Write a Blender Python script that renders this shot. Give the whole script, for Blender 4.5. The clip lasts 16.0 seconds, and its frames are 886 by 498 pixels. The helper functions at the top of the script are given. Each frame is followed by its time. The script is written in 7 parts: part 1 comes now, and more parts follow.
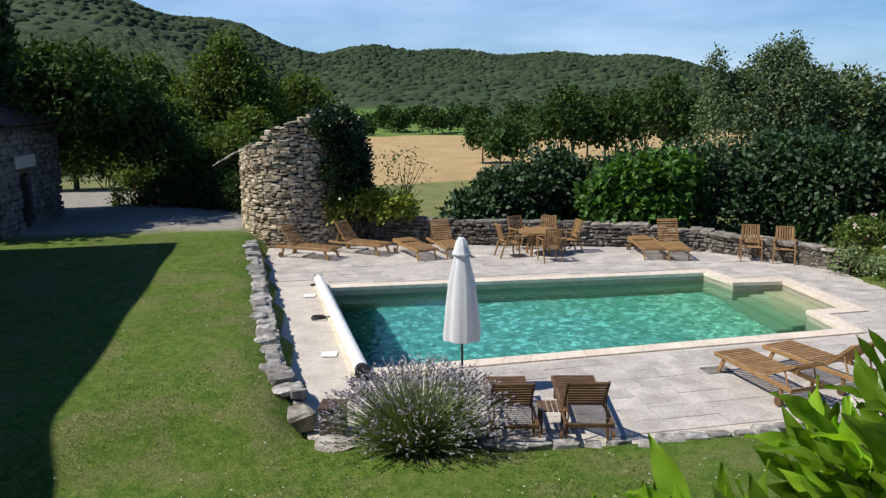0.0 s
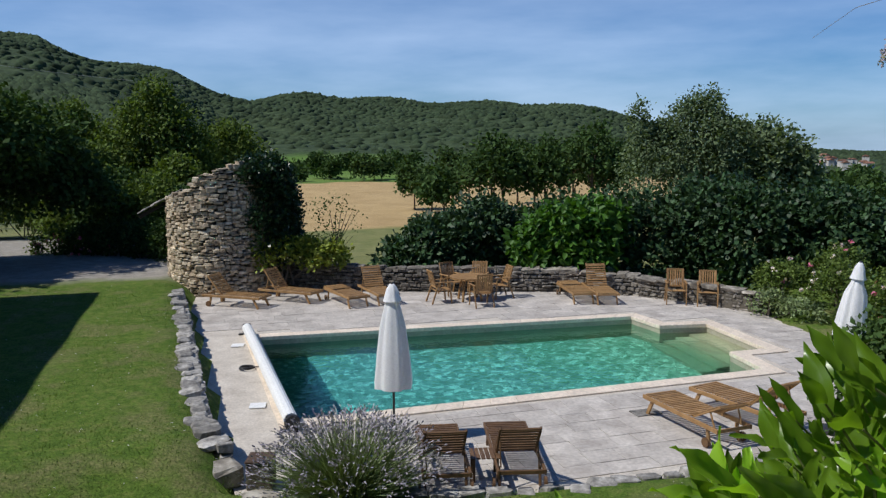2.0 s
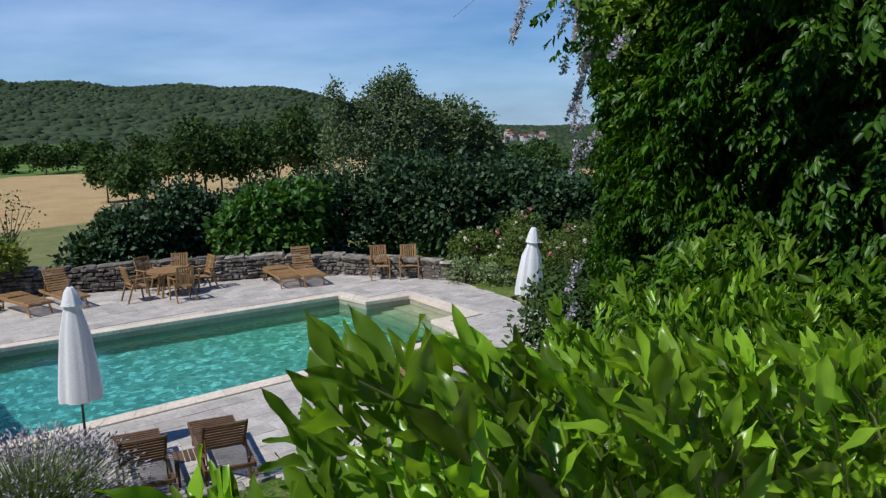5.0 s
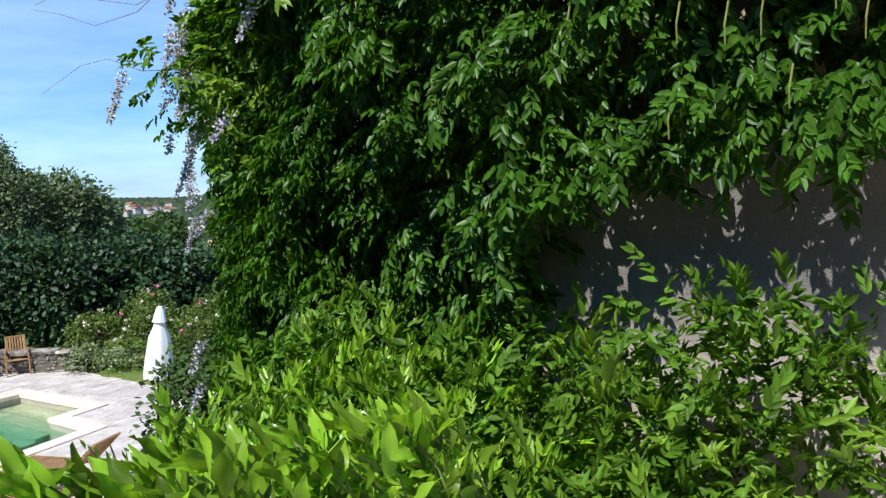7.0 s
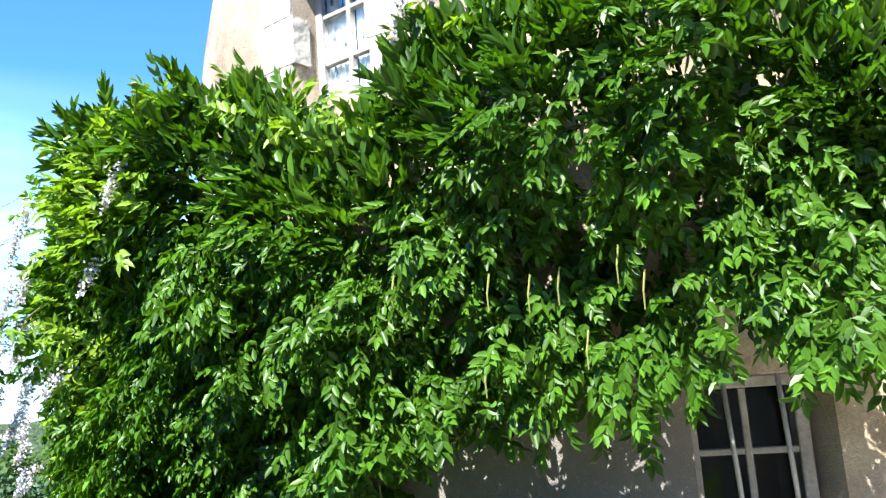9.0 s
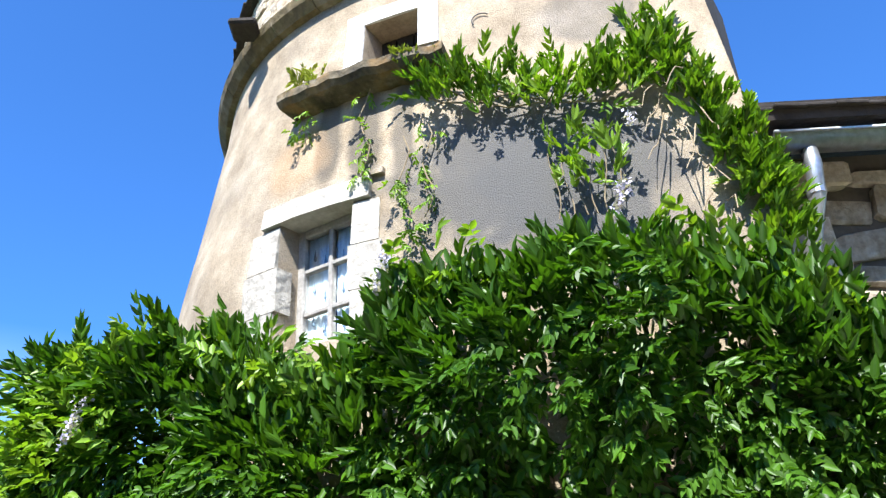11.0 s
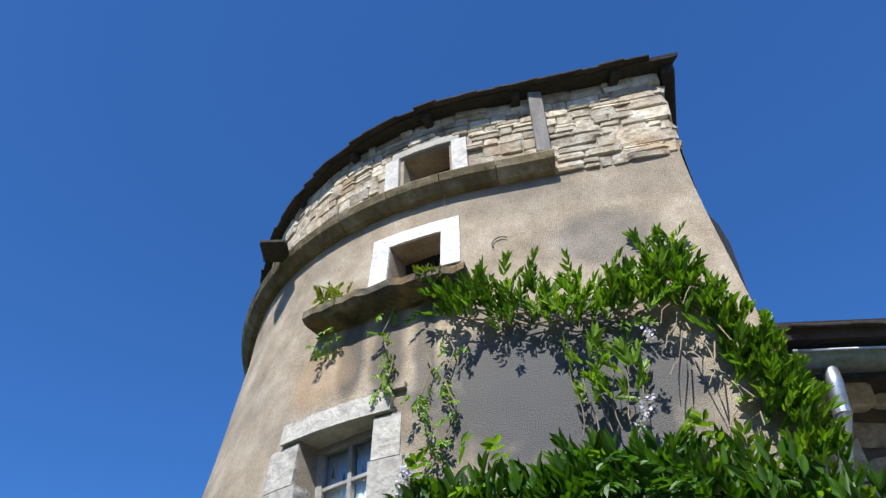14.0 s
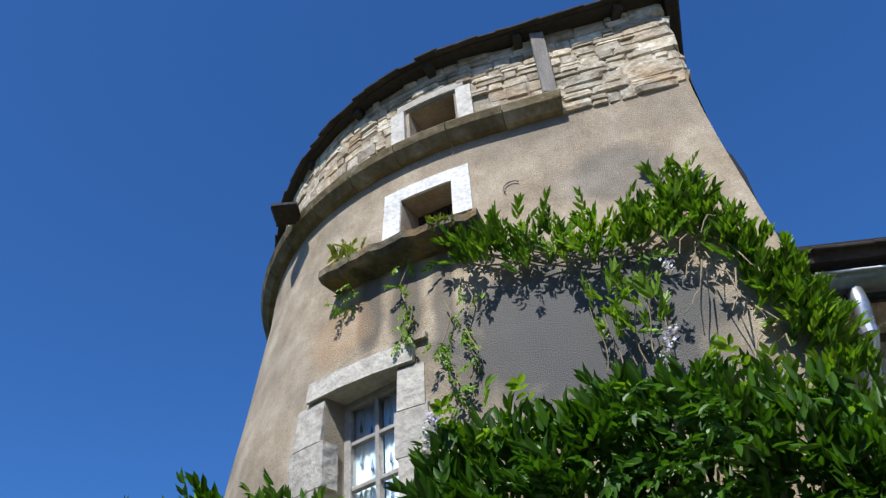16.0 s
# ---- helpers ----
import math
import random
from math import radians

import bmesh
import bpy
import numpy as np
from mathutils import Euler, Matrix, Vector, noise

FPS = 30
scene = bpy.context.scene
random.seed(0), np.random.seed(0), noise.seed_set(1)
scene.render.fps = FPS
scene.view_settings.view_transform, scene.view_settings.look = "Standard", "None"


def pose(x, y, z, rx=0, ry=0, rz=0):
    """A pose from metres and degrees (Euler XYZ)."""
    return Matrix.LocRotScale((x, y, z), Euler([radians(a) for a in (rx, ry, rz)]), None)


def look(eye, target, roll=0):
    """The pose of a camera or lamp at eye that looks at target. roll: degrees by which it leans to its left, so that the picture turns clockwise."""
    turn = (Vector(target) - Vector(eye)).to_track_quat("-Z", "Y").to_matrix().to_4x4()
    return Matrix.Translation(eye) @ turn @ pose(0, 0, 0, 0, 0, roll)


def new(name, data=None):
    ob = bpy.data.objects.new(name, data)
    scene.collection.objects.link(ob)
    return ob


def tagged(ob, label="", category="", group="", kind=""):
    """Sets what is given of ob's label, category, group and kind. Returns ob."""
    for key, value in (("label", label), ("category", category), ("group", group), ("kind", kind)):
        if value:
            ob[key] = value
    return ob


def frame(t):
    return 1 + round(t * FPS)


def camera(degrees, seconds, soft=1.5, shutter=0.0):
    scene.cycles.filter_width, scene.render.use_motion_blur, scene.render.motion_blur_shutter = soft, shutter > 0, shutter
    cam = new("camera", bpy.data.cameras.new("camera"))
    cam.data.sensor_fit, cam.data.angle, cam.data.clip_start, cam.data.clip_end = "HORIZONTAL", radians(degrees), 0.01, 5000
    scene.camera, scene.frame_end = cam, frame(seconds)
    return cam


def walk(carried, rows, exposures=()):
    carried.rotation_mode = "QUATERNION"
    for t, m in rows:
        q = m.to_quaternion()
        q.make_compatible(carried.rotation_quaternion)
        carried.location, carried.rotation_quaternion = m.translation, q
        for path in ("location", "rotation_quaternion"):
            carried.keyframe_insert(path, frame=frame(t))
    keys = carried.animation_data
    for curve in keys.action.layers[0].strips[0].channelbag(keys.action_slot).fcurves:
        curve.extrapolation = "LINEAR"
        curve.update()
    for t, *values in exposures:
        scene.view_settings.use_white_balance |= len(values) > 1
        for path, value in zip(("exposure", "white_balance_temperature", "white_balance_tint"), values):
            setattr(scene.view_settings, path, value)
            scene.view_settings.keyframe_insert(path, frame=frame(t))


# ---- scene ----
cam = camera(56.65, 16.0, soft=1.35)
# seconds, place of the eye in metres, yaw, pitch and roll in degrees
PATH = [
    (0.0, -0.190, 0.102, 4.864, -7.18, -10.69, 0.68),
    (0.5, -0.219, 0.106, 4.882, -6.67, -8.46, 1.55),
    (1.0, -0.228, 0.102, 4.908, -5.17, -6.80, 1.20),
    (1.5, -0.203, 0.091, 4.894, -7.49, -6.45, 0.78),
    (2.0, -0.155, 0.110, 4.872, -11.89, -7.52, 0.45),
    (2.5, -0.098, 0.133, 4.862, -15.71, -7.64, 0.94),
    (3.0, -0.061, 0.143, 4.844, -18.48, -8.37, 2.29),
    (5.5, 0.167, 0.151, 4.858, -37.28, -8.83, 1.57),
    (6.0, 0.175, 0.130, 4.862, -43.83, -8.23, 1.64),
    (6.5, 0.161, 0.089, 4.878, -52.02, -6.69, 2.06),
    (7.0, 0.172, 0.045, 4.899, -57.50, -5.47, 2.98),
    (7.5, 0.175, -0.010, 4.915, -61.24, -3.33, 3.77),
    (8.0, 0.157, -0.080, 4.957, -64.07, 0.32, 4.55),
    (8.5, 0.135, -0.120, 4.991, -65.57, 3.96, 4.98),
    (9.0, 0.113, -0.160, 5.048, -66.36, 8.75, 4.45),
    (9.5, 0.075, -0.185, 5.089, -67.43, 13.20, 3.68),
    (12.0, 0.059, -0.041, 4.860, -71.24, 35.87, 1.59),
    (12.5, 0.050, -0.039, 4.862, -71.47, 38.82, 0.84),
    (13.0, 0.023, -0.053, 4.876, -70.82, 41.21, 1.02),
    (13.5, 0.013, -0.068, 4.879, -69.65, 42.48, 1.63),
    (14.0, 0.023, -0.062, 4.874, -69.65, 43.10, 1.66),
    (14.5, 0.033, -0.060, 4.868, -67.48, 43.05, 2.15),
    (15.0, 0.060, -0.094, 4.870, -71.38, 42.41, 2.98),
    (15.5, 0.084, -0.071, 4.857, -70.94, 40.82, 4.11),
    (16.0, 0.097, -0.043, 4.852, -66.11, 40.56, 4.03)]
walk(cam, [(t, pose(x, y, z, 90 + pitch, roll, yaw)) for t, x, y, z, yaw, pitch, roll in PATH],
     exposures=[(0.0, 0.08, 6500, 10), (0.6, -0.08, 6450, 10), (1.5, -0.15, 6300, 10), (2.5, -0.45, 6100, 10), (3.0, -0.6, 6050, 10), (5.5, -0.12, 6050, 10), (6.5, 0.22, 6050, 10),
                (7.5, 1.05, 6100, 10), (8.5, 1.92, 6200, 10), (9.5, 2.15, 6250, 10), (12.0, 1.08, 6050, 10), (12.7, 0.86, 6050, 10), (13.6, 0.68, 6050, 10), (15.0, 0.78, 6050, 10), (15.5, 0.58, 6050, 10), (16.0, 0.5, 6050, 10)])

# ---- light ----
SUN_EL, TO_SUN = radians(53.5), Vector((-0.593, -0.03, 0.805)).normalized()
world = bpy.data.worlds.new("sky")
scene.world = world
world.use_nodes = True
wn, wl = world.node_tree.nodes, world.node_tree.links
wn.clear()
w_out, w_bg, w_sky = wn.new("ShaderNodeOutputWorld"), wn.new("ShaderNodeBackground"), wn.new("ShaderNodeTexSky")
w_sky.sky_type, w_sky.sun_disc = "NISHITA", False
w_sky.sun_elevation, w_sky.sun_rotation = SUN_EL, math.atan2(TO_SUN.x, TO_SUN.y)
w_sky.altitude, w_sky.air_density, w_sky.dust_density, w_sky.ozone_density = 300, 1.0, 0.6, 2.5
# thin streaks of high cloud, near the horizon only
w_co, w_map, w_noise, w_ramp = wn.new("ShaderNodeTexCoord"), wn.new("ShaderNodeMapping"), wn.new("ShaderNodeTexNoise"), wn.new("ShaderNodeValToRGB")
w_map.inputs["Scale"].default_value = (1.5, 1.5, 7.5)
w_map.inputs["Rotation"].default_value = (0.06, -0.05, 0.0)
w_noise.inputs["Scale"].default_value, w_noise.inputs["Detail"].default_value, w_noise.inputs["Roughness"].default_value = 1.7, 7.0, 0.55
w_ramp.color_ramp.elements[0].position, w_ramp.color_ramp.elements[1].position = 0.2, 0.8
w_sep, w_fade, w_mul, w_mix = wn.new("ShaderNodeSeparateXYZ"), wn.new("ShaderNodeMapRange"), wn.new("ShaderNodeMath"), wn.new("ShaderNodeMix")
w_fade.inputs["From Min"].default_value, w_fade.inputs["From Max"].default_value = 0.36, 0.02
w_fade.inputs["To Min"].default_value, w_fade.inputs["To Max"].default_value = 0.0, 0.74
w_mul.operation, w_mix.data_type = "MULTIPLY", "RGBA"
wl.new(w_co.outputs["Generated"], w_map.inputs["Vector"])
wl.new(w_map.outputs[0], w_noise.inputs["Vector"])
wl.new(w_noise.outputs["Fac"], w_ramp.inputs[0])
wl.new(w_co.outputs["Generated"], w_sep.inputs[0])
wl.new(w_sep.outputs["Z"], w_fade.inputs["Value"])
wl.new(w_ramp.outputs[0], w_mul.inputs[0])
wl.new(w_fade.outputs[0], w_mul.inputs[1])
wl.new(w_mul.outputs[0], w_mix.inputs["Factor"])
w_hue = wn.new("ShaderNodeVectorMath")
w_hue.operation = "MULTIPLY"
w_hue.inputs[1].default_value = (0.5, 0.95, 1.5)
wl.new(w_sky.outputs[0], w_hue.inputs[0])
wl.new(w_hue.outputs[0], w_mix.inputs["A"])
w_mix.inputs["B"].default_value = (12.6, 15.2, 19.4, 1)
wl.new(w_mix.outputs["Result"], w_bg.inputs["Color"])
w_bg.inputs["Strength"].default_value = 0.069
wl.new(w_bg.outputs[0], w_out.inputs[0])

sun = new("sun", bpy.data.lights.new("sun", "SUN"))
sun.data.energy, sun.data.angle, sun.data.color = 5.0, radians(0.53), (1.0, 0.95, 0.87)
sun.matrix_world = look(TO_SUN * 60, (0, 0, 0))


# ---- materials ----
def material(name, colours, scale=4.0, rough=0.8, bump=0.3, grain=40.0, metal=0.0, island=0.0, per_object=0.0,
             stretch=(1, 1, 1), see_through=0.0, tint=(1.25, 1.3, 0.35), bump_scale=None, spec=0.4, depth=0.02, stain=None):
    """Colours mixed by noise at two scales, with relief; island and per_object vary the brightness piece by piece."""
    m = bpy.data.materials.new(name)
    m.use_nodes = True
    n, l = m.node_tree.nodes, m.node_tree.links
    b = n["Principled BSDF"]
    co, mp = n.new("ShaderNodeTexCoord"), n.new("ShaderNodeMapping")
    mp.inputs["Scale"].default_value = stretch
    geo = n.new("ShaderNodeNewGeometry")
    l.new(geo.outputs["Position"], mp.inputs["Vector"])
    big, fine = n.new("ShaderNodeTexNoise"), n.new("ShaderNodeTexNoise")
    big.inputs["Scale"].default_value, big.inputs["Detail"].default_value, big.inputs["Roughness"].default_value = scale, 6, 0.62
    fine.inputs["Scale"].default_value, fine.inputs["Detail"].default_value = grain, 4
    for t in (big, fine):
        l.new(mp.outputs[0], t.inputs["Vector"])
    ramp = n.new("ShaderNodeValToRGB")
    e = ramp.color_ramp.elements
    while len(e) < len(colours):
        e.new(0.5)
    for k, c in enumerate(colours):
        e[k].position = 0.28 + 0.44 * k / max(1, len(colours) - 1)
        e[k].color = (*c, 1)
    l.new(big.outputs["Fac"], ramp.inputs[0])
    tone = n.new("ShaderNodeMapRange")
    tone.inputs["From Min"].default_value, tone.inputs["From Max"].default_value = 0.25, 0.75
    tone.inputs["To Min"].default_value, tone.inputs["To Max"].default_value = 0.8, 1.2
    l.new(fine.outputs["Fac"], tone.inputs["Value"])
    last = tone.outputs[0]
    for amount, node, socket in ((island, "ShaderNodeNewGeometry", "Random Per Island"), (per_object, "ShaderNodeObjectInfo", "Random")):
        if amount:
            src, rng, mul = n.new(node), n.new("ShaderNodeMapRange"), n.new("ShaderNodeMath")
            rng.inputs["To Min"].default_value, rng.inputs["To Max"].default_value = 1 - amount, 1 + amount
            mul.operation = "MULTIPLY"
            l.new(src.outputs[socket], rng.inputs["Value"])
            l.new(rng.outputs[0], mul.inputs[0])
            l.new(last, mul.inputs[1])
            last = mul.outputs[0]
    vm = n.new("ShaderNodeVectorMath")
    vm.operation = "SCALE"
    l.new(ramp.outputs[0], vm.inputs[0])
    l.new(last, vm.inputs["Scale"])
    colour = vm.outputs[0]
    if stain:
        sc, amount, tint = stain
        sn, sr, sm = n.new("ShaderNodeTexNoise"), n.new("ShaderNodeMapRange"), n.new("ShaderNodeMix")
        sn.inputs["Scale"].default_value, sn.inputs["Detail"].default_value = sc, 5
        l.new(geo.outputs["Position"], sn.inputs["Vector"])
        sr.inputs["From Min"].default_value, sr.inputs["From Max"].default_value, sr.inputs["To Max"].default_value = 0.5, 0.72, amount
        l.new(sn.outputs["Fac"], sr.inputs["Value"])
        sm.data_type = "RGBA"
        l.new(sr.outputs[0], sm.inputs["Factor"])
        l.new(colour, sm.inputs["A"])
        sm.inputs["B"].default_value = (*tint, 1)
        colour = sm.outputs["Result"]
    l.new(colour, b.inputs["Base Color"])
    b.inputs["Roughness"].default_value, b.inputs["Metallic"].default_value = rough, metal
    b.inputs["Specular IOR Level"].default_value = spec
    if bump:
        bp, bn = n.new("ShaderNodeBump"), n.new("ShaderNodeTexNoise")
        bn.inputs["Scale"].default_value, bn.inputs["Detail"].default_value = bump_scale or grain * 0.5, 6
        l.new(mp.outputs[0], bn.inputs["Vector"])
        bp.inputs["Strength"].default_value, bp.inputs["Distance"].default_value = bump, depth
        l.new(bn.outputs["Fac"], bp.inputs["Height"])
        l.new(bp.outputs[0], b.inputs["Normal"])
    if see_through:
        tr, mx, out = n.new("ShaderNodeBsdfTranslucent"), n.new("ShaderNodeMixShader"), n["Material Output"]
        gain = n.new("ShaderNodeVectorMath")
        gain.operation = "MULTIPLY"
        gain.inputs[1].default_value = tint
        l.new(colour, gain.inputs[0])
        l.new(gain.outputs[0], tr.inputs["Color"])
        mx.inputs[0].default_value = see_through
        l.new(b.outputs[0], mx.inputs[1])
        l.new(tr.outputs[0], mx.inputs[2])
        l.new(mx.outputs[0], out.inputs["Surface"])
    return m


def leaf_material(name, dark, light, rough=0.42, through_light=0.3, vary=0.35, spec=0.3):
    return material(name, [dark, light], scale=1.3, rough=rough, bump=0, grain=9, island=vary, see_through=through_light, spec=spec)


M_BLADE = leaf_material("grass_blades", (0.075, 0.14, 0.02), (0.13, 0.19, 0.035), rough=0.6, vary=0.4)
M_PAVE = material("limestone_paving", [(0.33, 0.30, 0.265), (0.45, 0.41, 0.365), (0.55, 0.505, 0.45)], scale=2.2, rough=0.8, bump=0.5, grain=14, per_object=0.12, stain=(1.3, 0.5, (0.3, 0.26, 0.225)))
M_PAVE_REST = material("limestone_paving_joined", [(0.33, 0.30, 0.265), (0.45, 0.41, 0.365), (0.55, 0.505, 0.45)], scale=2.2, rough=0.8, bump=0.5, grain=14, island=0.12, stain=(1.3, 0.5, (0.3, 0.26, 0.225)))
M_BED = material("cream_mortar_bed", [(0.40, 0.355, 0.30), (0.5, 0.45, 0.385), (0.58, 0.53, 0.46)], scale=1.8, rough=0.95, bump=0.5, grain=25)
M_COPING = material("cream_coping_stone", [(0.62, 0.52, 0.41), (0.74, 0.64, 0.52)], scale=2.0, rough=0.6, bump=0.2, grain=18, per_object=0.06)
M_RUBBLE = material("weathered_limestone", [(0.14, 0.108, 0.075), (0.46, 0.378, 0.268), (0.74, 0.655, 0.51)], scale=6.0, rough=0.95, bump=1.0, grain=22, per_object=0.38, stain=(2.2, 0.5, (0.36, 0.24, 0.13)))
M_RUBBLE_REST = material("weathered_limestone_joined", [(0.14, 0.108, 0.075), (0.46, 0.378, 0.268), (0.74, 0.655, 0.51)], scale=6.0, rough=0.95, bump=1.0, grain=22, island=0.38, stain=(2.2, 0.5, (0.36, 0.24, 0.13)))
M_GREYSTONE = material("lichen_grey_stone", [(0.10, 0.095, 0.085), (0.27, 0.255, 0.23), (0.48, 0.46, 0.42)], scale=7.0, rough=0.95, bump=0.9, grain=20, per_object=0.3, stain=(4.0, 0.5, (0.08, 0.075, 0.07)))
M_BOULDER = material("grey_lichen_boulder", [(0.12, 0.105, 0.085), (0.27, 0.245, 0.205), (0.42, 0.395, 0.345)], scale=5.0, rough=0.95, bump=1.0, grain=18, per_object=0.15, stain=(4.0, 0.4, (0.1, 0.09, 0.075)))
M_WALLSTONE = material("dark_weathered_wall_stone", [(0.07, 0.06, 0.048), (0.19, 0.168, 0.138), (0.37, 0.34, 0.29)], scale=6.0, rough=0.95, bump=0.9, grain=20, per_object=0.35, island=0.3, stain=(2.0, 0.5, (0.07, 0.062, 0.052)))
M_RUST = material("rusted_iron", [(0.05, 0.032, 0.024), (0.12, 0.075, 0.052)], scale=9, rough=0.85, bump=0.4, grain=50, metal=0.2)
M_BARNTILE = material("weathered_brown_roof_tile", [(0.055, 0.035, 0.027), (0.13, 0.085, 0.066)], scale=5, rough=0.9, bump=0.6, grain=25, per_object=0.35)
M_CORE = material("dark_lime_mortar", [(0.07, 0.06, 0.045), (0.14, 0.12, 0.09)], scale=4, rough=0.95, bump=0.6, grain=20)
M_TOWERSTONE = material("pale_dressed_rubble", [(0.2, 0.158, 0.105), (0.4, 0.345, 0.255), (0.56, 0.515, 0.425)], scale=9.0, rough=0.95, bump=1.0, grain=40, per_object=0.42, stain=(2.6, 0.6, (0.42, 0.27, 0.13)))
M_TOWERSTONE_REST = material("pale_dressed_rubble_joined", [(0.2, 0.158, 0.105), (0.4, 0.345, 0.255), (0.56, 0.515, 0.425)], scale=9.0, rough=0.95, bump=1.0, grain=40, island=0.42, stain=(2.6, 0.6, (0.42, 0.27, 0.13)))
M_RENDER = material("old_ochre_lime_render", [(0.19, 0.145, 0.095), (0.325, 0.263, 0.183), (0.47, 0.4, 0.3)], scale=3.4, rough=0.95, bump=1.0, grain=70, bump_scale=150, depth=0.006, stain=(1.1, 0.6, (0.18, 0.155, 0.125)))
M_LIMEWASH = material("white_limewash", [(0.5, 0.49, 0.46), (0.72, 0.71, 0.68)], scale=5, rough=0.9, bump=0.5, grain=40)
M_QUOIN = material("cut_white_limestone", [(0.44, 0.41, 0.36), (0.6, 0.57, 0.51)], scale=4, rough=0.9, bump=0.7, grain=30, per_object=0.08, stain=(5.0, 0.5, (0.3, 0.27, 0.23)))
M_JAMB = material("weathered_window_stone", [(0.28, 0.255, 0.215), (0.4, 0.375, 0.325), (0.5, 0.475, 0.42)], scale=5, rough=0.92, bump=0.9, grain=30, per_object=0.1, stain=(5.0, 0.6, (0.24, 0.215, 0.18)))
# barn stone, darkened in colour to stand for its deep shade
M_DARKSTONE = material("deep_shade_stone", [(0.06, 0.055, 0.05), (0.13, 0.12, 0.11), (0.21, 0.2, 0.185)], scale=3.4, rough=0.95, bump=0.9, grain=20, per_object=0.3)
M_LEDGE = material("mossy_ochre_ledge_stone", [(0.035, 0.03, 0.022), (0.1, 0.082, 0.05), (0.21, 0.18, 0.125)], scale=9, rough=0.95, bump=1.0, grain=40, per_object=0.15, stain=(6.0, 0.6, (0.3, 0.17, 0.05)))
M_STRING = material("ochre_string_course_stone", [(0.075, 0.058, 0.03), (0.16, 0.122, 0.062), (0.28, 0.245, 0.18)], scale=5, rough=0.95, bump=0.8, grain=30, per_object=0.2)
M_SLATE = material("dark_stone_roof_slates", [(0.016, 0.013, 0.011), (0.045, 0.037, 0.031)], scale=5, rough=0.85, bump=0.7, grain=25, per_object=0.3, island=0.3)
M_TILE = material("old_clay_roof_tiles", [(0.16, 0.075, 0.045), (0.27, 0.14, 0.09)], scale=5, rough=0.9, bump=0.5, grain=25, per_object=0.3)
M_TEAK = material("oiled_teak", [(0.23, 0.125, 0.045), (0.38, 0.23, 0.1)], scale=5, rough=0.5, bump=0.25, grain=50, stretch=(1, 1, 1), per_object=0.18)
# teak with the shade on the near loungers' backs put into its colour
M_TEAKDARK = material("teak_dark_as_shaded", [(0.075, 0.04, 0.018), (0.165, 0.09, 0.04)], scale=5, rough=0.6, bump=0.25, grain=50, per_object=0.15)
M_OLDWOOD = material("grey_old_timber", [(0.14, 0.125, 0.11), (0.25, 0.23, 0.205)], scale=4, rough=0.9, bump=0.5, grain=40, stretch=(6, 6, 0.8))
M_DOORWOOD = material("dark_door_planks", [(0.018, 0.014, 0.011), (0.042, 0.033, 0.025)], scale=4, rough=0.85, bump=0.4, grain=30, stretch=(8, 8, 1))
M_CANVAS = material("white_canvas", [(0.9, 0.9, 0.9), (0.95, 0.95, 0.95)], scale=6, rough=0.9, bump=0.15, grain=80, see_through=0.3, tint=(1, 1, 1))
M_WHITE = material("white_pvc", [(0.74, 0.74, 0.72), (0.8, 0.8, 0.79)], scale=3, rough=0.4, bump=0.05, grain=30)
M_BLACK = material("black_plastic", [(0.02, 0.02, 0.022), (0.04, 0.04, 0.042)], scale=6, rough=0.45, bump=0.1, grain=40)
M_ZINC = material("galvanised_zinc", [(0.42, 0.44, 0.45), (0.6, 0.62, 0.63)], scale=6, rough=0.38, bump=0.1, grain=30, metal=0.85)
M_IRON = material("grey_painted_iron", [(0.26, 0.26, 0.26), (0.38, 0.38, 0.37)], scale=8, rough=0.6, bump=0.2, grain=50, metal=0.2)
M_FRAME = material("faded_grey_window_paint", [(0.24, 0.23, 0.21), (0.36, 0.34, 0.31)], scale=8, rough=0.75, bump=0.3, grain=60)
M_CURTAIN = material("white_voile_curtain", [(0.45, 0.54, 0.61), (0.56, 0.64, 0.7)], scale=3, rough=0.9, bump=0.1, grain=30, stretch=(8, 8, 1))
M_DROP = material("slate_blue_embroidery", [(0.1, 0.14, 0.2), (0.15, 0.2, 0.27)], scale=8, rough=0.9, bump=0)
M_DARKROOM = material("interior_painted_dark", [(0.02, 0.02, 0.02), (0.03, 0.03, 0.03)], scale=3, rough=0.95, bump=0)
M_BARK = material("bark", [(0.07, 0.055, 0.04), (0.16, 0.13, 0.1)], scale=5, rough=0.95, bump=0.9, grain=20, stretch=(3, 3, 0.6))
M_TWIG = material("vine_stem", [(0.16, 0.12, 0.07), (0.3, 0.24, 0.15)], scale=8, rough=0.8, bump=0.3, grain=30)
M_SHOOT = material("green_shoot", [(0.1, 0.14, 0.03), (0.17, 0.2, 0.06)], scale=8, rough=0.6, bump=0.1, grain=30)
M_FLOOR = material("balcony_stone", [(0.38, 0.34, 0.28), (0.5, 0.46, 0.39)], scale=3, rough=0.85, bump=0.3, grain=20)

